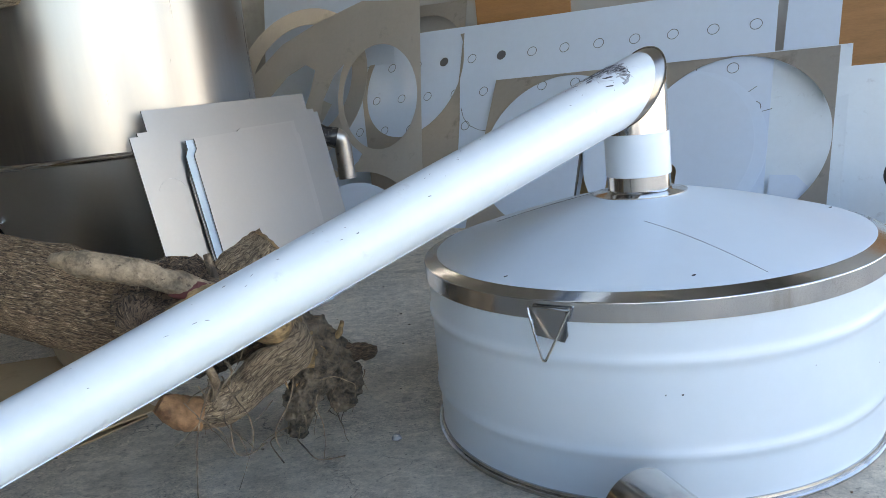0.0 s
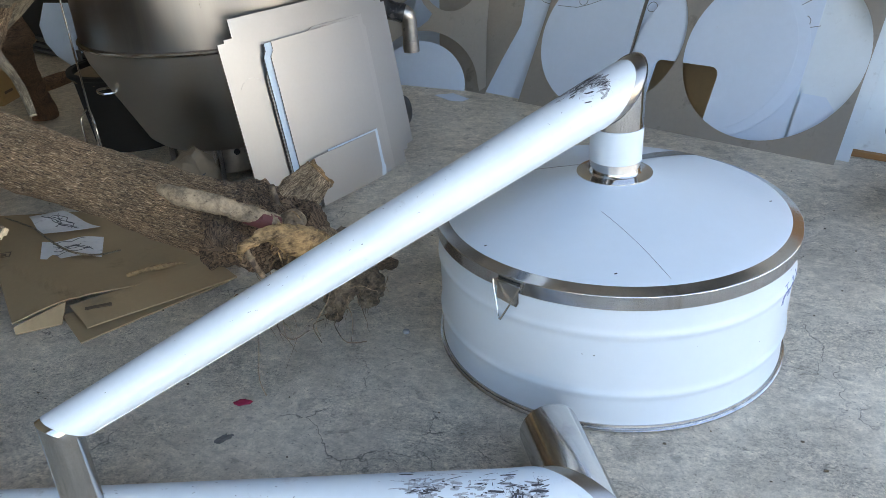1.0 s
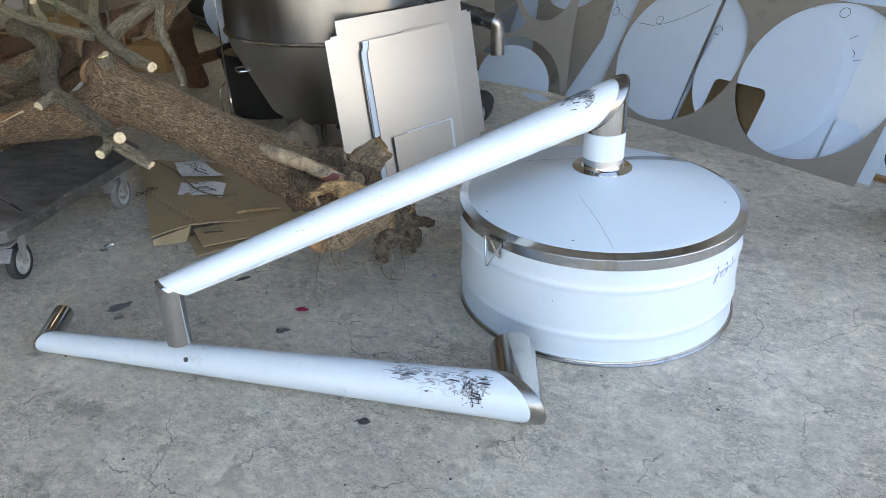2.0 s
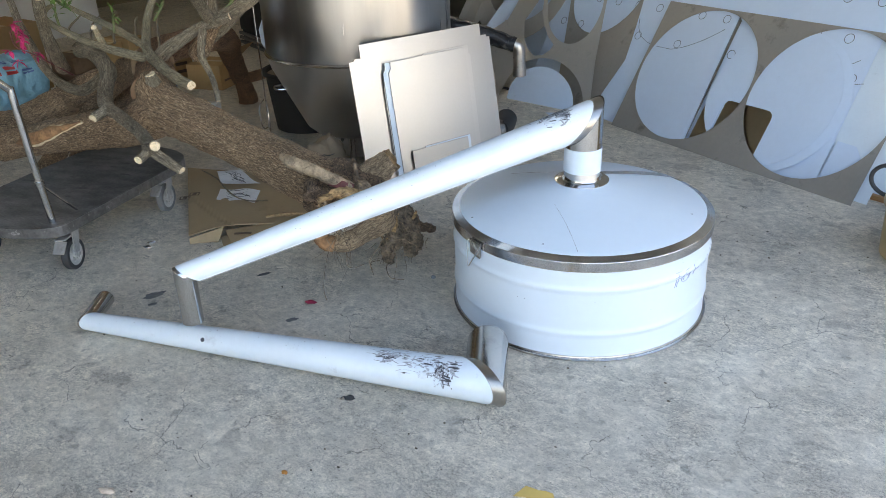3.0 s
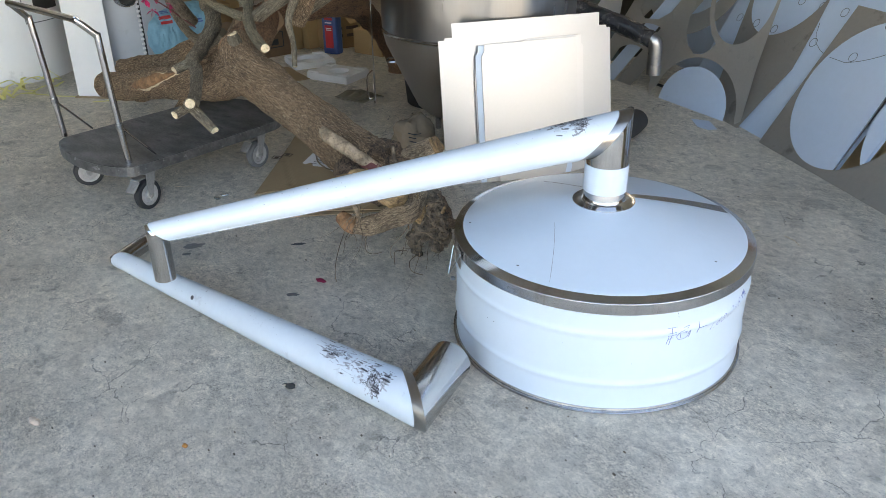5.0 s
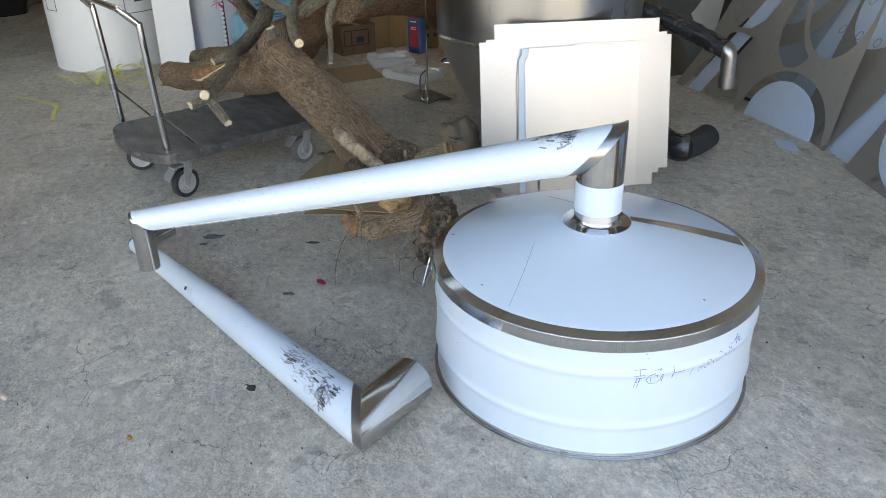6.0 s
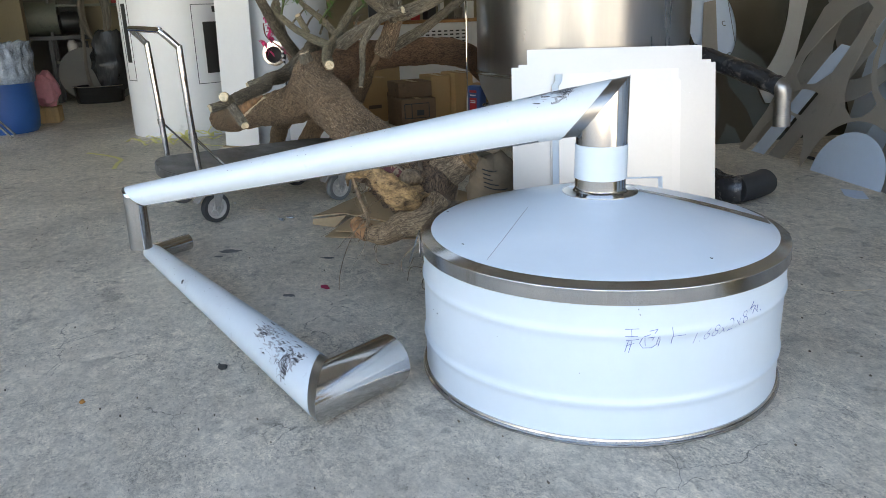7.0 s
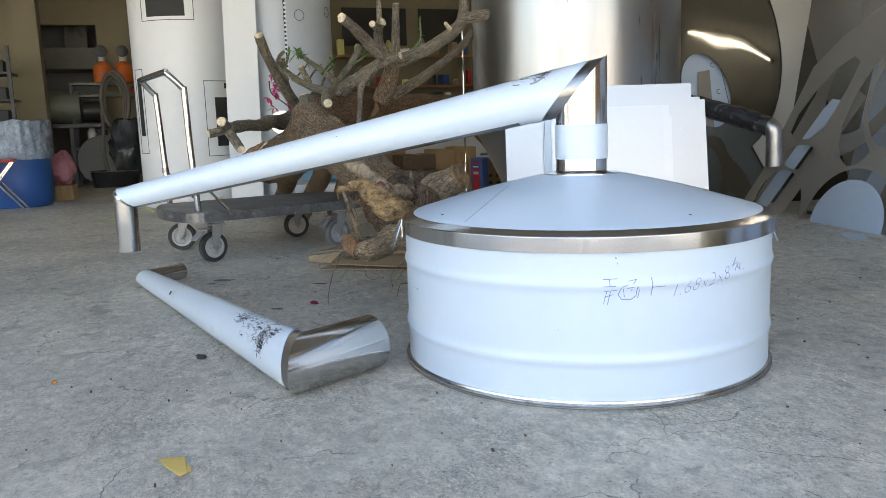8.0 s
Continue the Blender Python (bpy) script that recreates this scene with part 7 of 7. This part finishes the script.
bm = bmesh.new()
r_ = random.Random(21)
for k in range(260):
    x, y = r_.uniform(-3.5, 1.6), r_.uniform(-2.0, 1.6)
    s = r_.uniform(0.0015, 0.0045)
    box(s * r_.uniform(1, 2.5), s, s, (x, y, s / 2), 0, bm)
tagged(part("floor_grit", bm, soil, None, smooth=False), "fine dark grit scattered on the concrete", "grit", kind="stuff")
for k in range(3):
    x, y = (-2.46, 0.15, -0.1)[k], (-0.76, 1.25, 1.15)[k]
    a = r_.uniform(0, 3)
    o = part("straw", tube([(x, y, 0.003), (x + 0.05 * math.cos(a), y + 0.05 * math.sin(a), 0.004), (x + 0.11 * math.cos(a + 0.2), y + 0.11 * math.sin(a + 0.2), 0.003)], 0.0016, 5, sub=1), wood, None)
    tagged(o, "thin pale straw on the floor", "straw", "straws")

# ---- tub at the mouth ----
th = thing("beige_tub", "beige plastic tub with a black hose in it", "tub", pose(1.35, 1.05, 0))
beige = mat("beige_plastic", (0.36, 0.275, 0.15), 0.5, 0, 0.12, dirt=(0.30, 0.25, 0.15), dirt_scale=5, dirt_at=0.6)
part("tub_body", lathe([(0.001, 0.0), (0.22, 0.0), (0.26, 0.03), (0.27, 0.26), (0.285, 0.27), (0.285, 0.29), (0.255, 0.29), (0.245, 0.03), (0.001, 0.025)], 48), beige, th)
part("hose", tube([(-0.27 + 0.09 * math.cos(a * 0.45), 0.10 * math.sin(a * 0.225), 0.335 + 0.075 * math.sin(a * 0.45)) for a in range(15)] + [(-0.10, 0.1, 0.29), (0.10, 0.05, 0.27)], 0.010, 10), rubber, th, "black rubber hose")

# ---- far left: workshop clutter ----
blue_plastic = mat("blue_plastic", (0.02, 0.09, 0.30), 0.4, 0, 0.12, dirt=(0.05, 0.10, 0.2), dirt_scale=6, dirt_at=0.65)
bag_clear = mat("clear_bag", (0.27, 0.32, 0.38), 0.22, 0, 0.35, 14, 60, 1.0, 0.3, bump_d=0.012, lo=0.36, hi=0.64, dirt=(0.50, 0.53, 0.56), dirt_scale=22, dirt_at=0.60)
th = thing("blue_barrel", "blue plastic barrel lined with a clear plastic bag", "barrel", pose(-6.70, -2.53, 0))
part("barrel_body", lathe([(0.001, 0), (0.26, 0.0), (0.285, 0.04), (0.30, 0.20), (0.29, 0.50), (0.30, 0.55), (0.28, 0.56), (0.27, 0.10), (0.001, 0.08)], 48), blue_plastic, th)
bm = lathe([(0.304, 0.47)] + [(0.312 + 0.010 * math.sin(k * 0.9), 0.50 + 0.34 * k / 14) for k in range(15)] + [(0.318, 0.848), (0.300, 0.840)] + [(0.292, 0.82 - 0.28 * k / 6) for k in range(7)], 150)
for v in bm.verts:
    a = math.atan2(v.co.y, v.co.x)
    q = noise.noise(Vector((math.cos(a) * 7, math.sin(a) * 7, v.co.z * 5)))
    k = 1 + 0.045 * q + 0.05 * abs(noise.noise(Vector((math.cos(a) * 16, math.sin(a) * 16, v.co.z * 9)))) * max(v.co.z - 0.45, 0) * 3
    v.co.x, v.co.y, v.co.z = v.co.x * k, v.co.y * k, v.co.z + (0.030 * noise.noise(Vector((math.cos(a) * 3, math.sin(a) * 3, 4))) + 0.012 * q) * (v.co.z > 0.48)
part("bag_liner", bm, bag_clear, th, "crinkled clear bag over the rim")
th = thing("folding_stool", "folding stool with red seat and bright tube legs", "stool", pose(-6.22, -2.65, 0))
part("seat", box(0.24, 0.32, 0.03, (0, 0, 0.475), 0.01), red_print, th, smooth=False)
for q in (-1, 1):
    part("leg", tube([(q * 0.105, -0.14, 0.465), (q * 0.105, 0.22, 0.011)], 0.011, 10, sub=1), steel, th)
    part("leg", tube([(q * 0.085, 0.14, 0.465), (q * 0.085, -0.22, 0.011)], 0.011, 10, sub=1), steel, th)
o = part("wood_block", box(0.24, 0.27, 0.16, (0, 0, 0.08), 0.006), mat("pale_wood_block", (0.42, 0.28, 0.13), 0.7, 0, 0.3, 2, 30, 0.1, stretch=(1, 12, 1)), None, smooth=False)
o.matrix_world = pose(-7.26, -2.23, 0, 0, 0, -6)
tagged(o, "striped pale wooden block on the floor", "block")
o = part("pink_bag", blob(0.15, 9, (0.8, 0.9, 1.25), 0.35, floor_z=-0.17), mat("pink_plastic_bag", (0.55, 0.22, 0.26), 0.4, 0, 0.15, 8, 40, 0.5), None)
o.matrix_world = pose(-7.25, -2.21, 0.331)
tagged(o, "crumpled pink plastic bag on a wooden block", "bag")
th = thing("black_tray", "shallow shiny black oval tray with a bright rim", "tray", pose(-9.0, -1.77, 0, 0, 0, 4))
bm = lathe([(0.001, 0.0), (0.27, 0.0), (0.285, 0.02), (0.305, 0.205), (0.295, 0.205), (0.272, 0.03), (0.001, 0.025)], 48)
for v in bm.verts:
    v.co.x *= 0.62
part("tray_body", bm, mat("black_gloss", (0.02, 0.02, 0.02), 0.15, 0, 0.2), th)
bm = lathe([(0.296, 0.2), (0.318, 0.203), (0.320, 0.212), (0.312, 0.217), (0.296, 0.212)], 48, closed=True)
for v in bm.verts:
    v.co.x *= 0.62
part("tray_rim", bm, steel, th, "bright tray rim")
grey_disc = mat("grey_filmed_disc", (0.15, 0.145, 0.13), 0.5, 0, 0.10, 3, 40, 0.05)
for k, (y, z, rr) in enumerate(((-1.90, 0.42, 0.335), (-1.60, 0.395, 0.325))):
    bm = outline_plate([ring_pts(0, 0, rr, 48)], 0.004)
    o = part("steel_disc", bm, grey_disc, None, smooth=False)
    o.matrix_world = pose(-9.24 + 0.05 * k, y, z * 0.83, -14, 0, 90)
    tagged(o, "round dull grey steel disc leaning upright", "steel disc", "leaning discs")
o = part("black_bag", blob(0.27, 12, (0.55, 0.85, 1.35), 0.35, floor_z=-0.36), mat("black_bin_bag", (0.035, 0.037, 0.040), 0.16, 0, 0.3, 5, 30, 0.8, bump_d=0.02, stretch=(1, 3, 0.5)), None)
o.matrix_world = pose(-9.0, -1.58, 0.50, 0, -6, 0)
tagged(o, "translucent black plastic bag over the tray", "bag")
dull_green = mat("worn_machine_paint", (0.15, 0.16, 0.125), 0.5, 0, 0.2, 4, 40, 0.1, dirt=(0.07, 0.065, 0.055), dirt_scale=5, dirt_at=0.56)
th = thing("drum_machine", "old machine with a horizontal steel drum on a frame", "machine", pose(-9.42, -2.50, 0))
bm = lathe([(0.001, -0.36), (0.21, -0.36), (0.215, -0.33), (0.215, 0.13), (0.12, 0.16), (0.001, 0.16)], 40)
bmesh.ops.rotate(bm, verts=bm.verts, cent=(0, 0, 0), matrix=Matrix.Rotation(radians(90), 3, "X"))
bmesh.ops.translate(bm, verts=bm.verts, vec=(0, 0.0, 1.045))
part("drum", bm, dull_green, th, "dull green-grey painted drum")
bm = lathe([(0.001, -0.25), (0.10, -0.25), (0.13, -0.2), (0.13, 0.0), (0.09, 0.02), (0.09, 0.2), (0.14, 0.22), (0.14, 0.27), (0.001, 0.27)], 28)
bmesh.ops.rotate(bm, verts=bm.verts, cent=(0, 0, 0), matrix=Matrix.Rotation(radians(90), 3, "X"))
bmesh.ops.translate(bm, verts=bm.verts, vec=(0.05, 0.40, 0.99))
part("motor", bm, dark_iron, th, "greasy motor")
for x in (-0.22, 0.22):
    for y in (-0.30, 0.24):
        part("leg", box(0.05, 0.05, 0.80, (x, y, 0.40), 0.004), dark_iron, th, smooth=False)
part("frame", box(0.50, 1.1, 0.05, (0, 0.15, 0.805), 0.005), dark_iron, th, smooth=False)
hose_grey = mat("brown_grey_hose", (0.13, 0.115, 0.09), 0.6, 0, 0.2)
th = thing("hose_coil", "coil of grey hose hung on the machine", "hose")
bm = bmesh.new()
for k in range(4):
    pts = [(-9.10 + 0.02 * k, -1.71 + 0.02 * (k % 2) + (0.125 + 0.014 * k) * math.cos(t * math.pi / 8), 1.07 + 0.015 * k + (0.30 + 0.022 * k) * math.sin(t * math.pi / 8)) for t in range(17)]
    tube(pts, 0.022, 10, bm, sub=2)
part("coil", bm, hose_grey, th)
part("tail", tube([(-9.08, -1.87, 1.0), (-8.98, -1.87, 0.7), (-8.94, -1.88, 0.45), (-8.92, -1.86, 0.25), (-8.95, -1.80, 0.06)], 0.022, 10), hose_grey, th)
th = thing("tool_shelf", "grey metal shelf with clutter above the machine", "shelf", pose(-9.46, -1.75, 0))
for z in (0.50, 1.19, 1.345):
    part("shelf_board", box(0.36, 1.0 if z < 1.3 else 0.62, 0.03, (0, 0.0 if z < 1.3 else -0.19, z), 0.003), dull_green, th, smooth=False)
for x in (-0.16, 0.16):
    for y in (-0.48, 0.48):
        part("post", box(0.03, 0.03, 1.36, (x, y, 0.68), 0.003), dark_iron, th, smooth=False)
orange_paint = mat("orange_paint", (0.62, 0.13, 0.02), 0.35, 0, 0.12)
for y, z_ in ((-1.825, 1.362), (-1.565, 1.362)):
    th = thing("gas_cylinder", "small orange gas cylinder with pressure gauge", "gas cylinder", pose(-9.42, y, z_), "gas cylinders")
    part("bottle", lathe([(0.001, 0), (0.11, 0.0), (0.122, 0.02), (0.122, 0.17), (0.105, 0.22), (0.06, 0.25), (0.045, 0.28), (0.001, 0.28)], 32), orange_paint, th)
    part("valve", lathe([(0.03, 0.27), (0.05, 0.28), (0.05, 0.34), (0.03, 0.35), (0.001, 0.35)], 20), hub_grey, th)
    bm = lathe([(0.001, -0.02), (0.07, -0.02), (0.075, 0.015), (0.065, 0.02), (0.001, 0.018)], 28)
    bmesh.ops.rotate(bm, verts=bm.verts, cent=(0, 0, 0), matrix=Matrix.Rotation(radians(90), 3, "Y"))
    bmesh.ops.translate(bm, verts=bm.verts, vec=(0.04, 0, 0.405))
    part("gauge", bm, dark_iron, th, "round pressure gauge")


def clutter(x, y, z, n, seed, spread, group):
    """Small boxes, tins and bottles standing along y on a board."""
    rr = random.Random(seed)
    cols_ = [white_print, red_print, blue_print, galv, rubber, cardboard, strap, dark_iron]
    for k in range(n):
        yy = y + spread * (k + 0.5) / n
        h_ = rr.uniform(0.08, 0.26)
        w_ = min(rr.uniform(0.05, 0.14), spread / n * 0.9)
        m_ = rr.choice(cols_)
        if rr.random() < 0.5:
            o_ = part("tin", lathe([(0.001, 0), (w_ / 2, 0), (w_ / 2, h_ * 0.8), (w_ / 2 * 0.9, h_ * 0.84), (w_ / 4, h_), (0.001, h_)], 20), m_, None)
            tagged(o_, "small tin or bottle standing on a shelf", "tin", group)
        else:
            o_ = part("small_box", box(w_ * 1.2, w_, h_, (0, 0, h_ / 2), 0.004), m_, None, smooth=False)
            tagged(o_, "small box standing on a shelf", "box", group)
        o_.matrix_world = pose(x + rr.uniform(-0.05, 0.05), yy, z, 0, 0, rr.uniform(-20, 20))


clutter(-9.42, -1.50, 1.207, 3, 1, 0.26, "shelf goods")
clutter(-9.42, -2.1, 0.517, 6, 2, 0.8, "shelf goods")
# device rack at the far left edge
th = thing("device_rack", "rack with stacked black devices", "rack", pose(-8.2, -3.05, 0))
for k, z in enumerate((0.5, 0.85, 1.1, 1.4)):
    part("rack_shelf", box(0.5, 0.7, 0.025, (0, 0, z), 0.003), dark_iron, th, smooth=False)
    part("device", box(0.40, 0.52, 0.13, (0.02, 0.02, z + 0.078), 0.008), rubber, th, "black electronic device", smooth=False)
for y in (-0.33, 0.33):
    part("post", box(0.04, 0.04, 1.7, (0.2, y, 0.85), 0.003), dark_iron, th, smooth=False)

# ---- far back: partition, counter, shelves ----
def wall_piece(name, x, y0, y1, z0, z1, material, label, t_=0.15):
    o_ = part(name, box(t_, y1 - y0, z1 - z0, (x, (y0 + y1) / 2, (z0 + z1) / 2)), material, None, smooth=False)
    tagged(o_, label, "wall", kind="structure")


cream = mat("cream_wall_paint", (0.25, 0.215, 0.140), 0.8, 0, 0.08, 1.2, 30, 0.08, dirt=(0.17, 0.145, 0.095), dirt_scale=1.5, dirt_at=0.6)
wall_piece("wall_inner_1", -9.75, -5.5, -2.58, 0, 4.0, cream, "cream inner wall beside a doorway")
wall_piece("wall_inner_2", -9.75, -2.58, -1.88, 2.14, 4.0, cream, "cream lintel over a doorway")
wall_piece("wall_inner_3", -9.75, -1.88, 8.0, 0, 4.0, cream, "cream inner wall")
wall_piece("wall_inner_5", -8.95, -2.78, -2.48, 0, 4.0, cream, "cream pillar beside a doorway", 0.3)
wall_piece("wall_inner_4", -11.2, -3.6, -1.0, 0, 2.6, plaster, "dim wall of a back kitchen")
dull_paint = mat("dull_green_grey_paint", (0.15, 0.155, 0.12), 0.55, 0, 0.2, 3, 40, 0.1, dirt=(0.08, 0.075, 0.06), dirt_scale=4, dirt_at=0.56)
th = thing("range_hood", "dull steel range hood in the back room", "range hood", pose(-10.6, -2.2, 0))
part("hood_body", box(0.7, 1.1, 0.30, (0, 0, 1.75), 0.01), dull_paint, th, smooth=False)
part("hood_duct", box(0.3, 0.3, 0.7, (0, 0, 2.25), 0.01), dull_paint, th, smooth=False)
o = part("switch_box", box(0.06, 0.22, 0.45, (0, 0, 0), 0.006), galv, None, smooth=False)
o.matrix_world = pose(-9.64, -1.33, 2.17)
tagged(o, "grey electric box on the cream wall", "electric box")
th = thing("white_counter", "white counter with a row of vent slots", "counter", pose(-8.3, 2.45, 0))
part("counter_body", box(0.6, 1.8, 0.84, (0, 0, 0.42), 0.01), white_print, th, smooth=False)
part("counter_top", box(0.66, 1.9, 0.04, (0, 0, 0.862), 0.005), plywood, th, smooth=False)
# raised dark bars stand in for the shade inside the slots
bm = bmesh.new()
for i in range(8):
    for j in range(4):
        box(0.004, 0.05, 0.018, (0.3015, -0.2 + 0.085 * i, 0.60 + 0.045 * j), 0, bm)
part("vent_slots", bm, shade_fill, th, "dark bars for the shade in vent slots", smooth=False)
clutter(-8.25, 1.6, 0.883, 9, 6, 1.7, "counter goods")
th = thing("wall_shelf", "long shelf with kitchen goods on the back wall", "shelf", pose(-9.5, 2.3, 0))
for z in (1.25, 1.70):
    part("shelf_board", box(0.3, 2.6, 0.03, (0, 0, z), 0.003), plywood, th, smooth=False)
clutter(-9.5, 1.05, 1.268, 12, 7, 2.5, "shelf goods")
clutter(-9.5, 1.05, 1.718, 10, 8, 2.5, "shelf goods")
for y0, y1 in ((1.5, 2.5), (2.7, 3.4)):
    o = part("dark_window", box(0.03, y1 - y0, 0.55, (-9.66, (y0 + y1) / 2, 2.15), 0.004), shade_fill, None, smooth=False)
    tagged(o, "dark window in the back wall", "window", kind="structure")

# ceiling lamps, out of view, added to brighten the rear of the hall
lamp_glow = bpy.data.materials.new("tube_glow")
lamp_glow.use_nodes = True
p_ = lamp_glow.node_tree.nodes["Principled BSDF"]
p_.inputs["Emission Color"].default_value, p_.inputs["Emission Strength"].default_value = (1.0, 0.95, 0.86, 1), 4.0
for u, v in ((-5.0, 0.6), (-7.2, 1.2)):
    th = thing("ceiling_fill_lamp", "unseen fluorescent tube lamp added under the ceiling", "lamp", hall_pose(u, v, 0), "ceiling lamps")
    part("housing", box(1.5, 0.12, 0.06, (0, 0, 3.965), 0.006), white_print, th, smooth=False)
    part("light_tube", tube([(-0.7, 0, 3.91), (0.7, 0, 3.91)], 0.02, 12, sub=1), lamp_glow, th, "glowing fluorescent tube")

# added out of view, tilted so the mirror sheet shows a bright streak
th = thing("streak_lamp", "unseen tube lamp added for the streak in the mirror sheet", "lamp")
a_, b_ = hall(-3.62, 2.715, 2.70), hall(-4.06, 2.715, 1.68)
part("housing", tube([a_, b_], 0.03, 8, sub=1), white_print, th)
part("light_tube", tube([a_ - V * 0.05, b_ - V * 0.05], 0.004, 12, sub=1), lamp_glow, th, "glowing fluorescent tube")
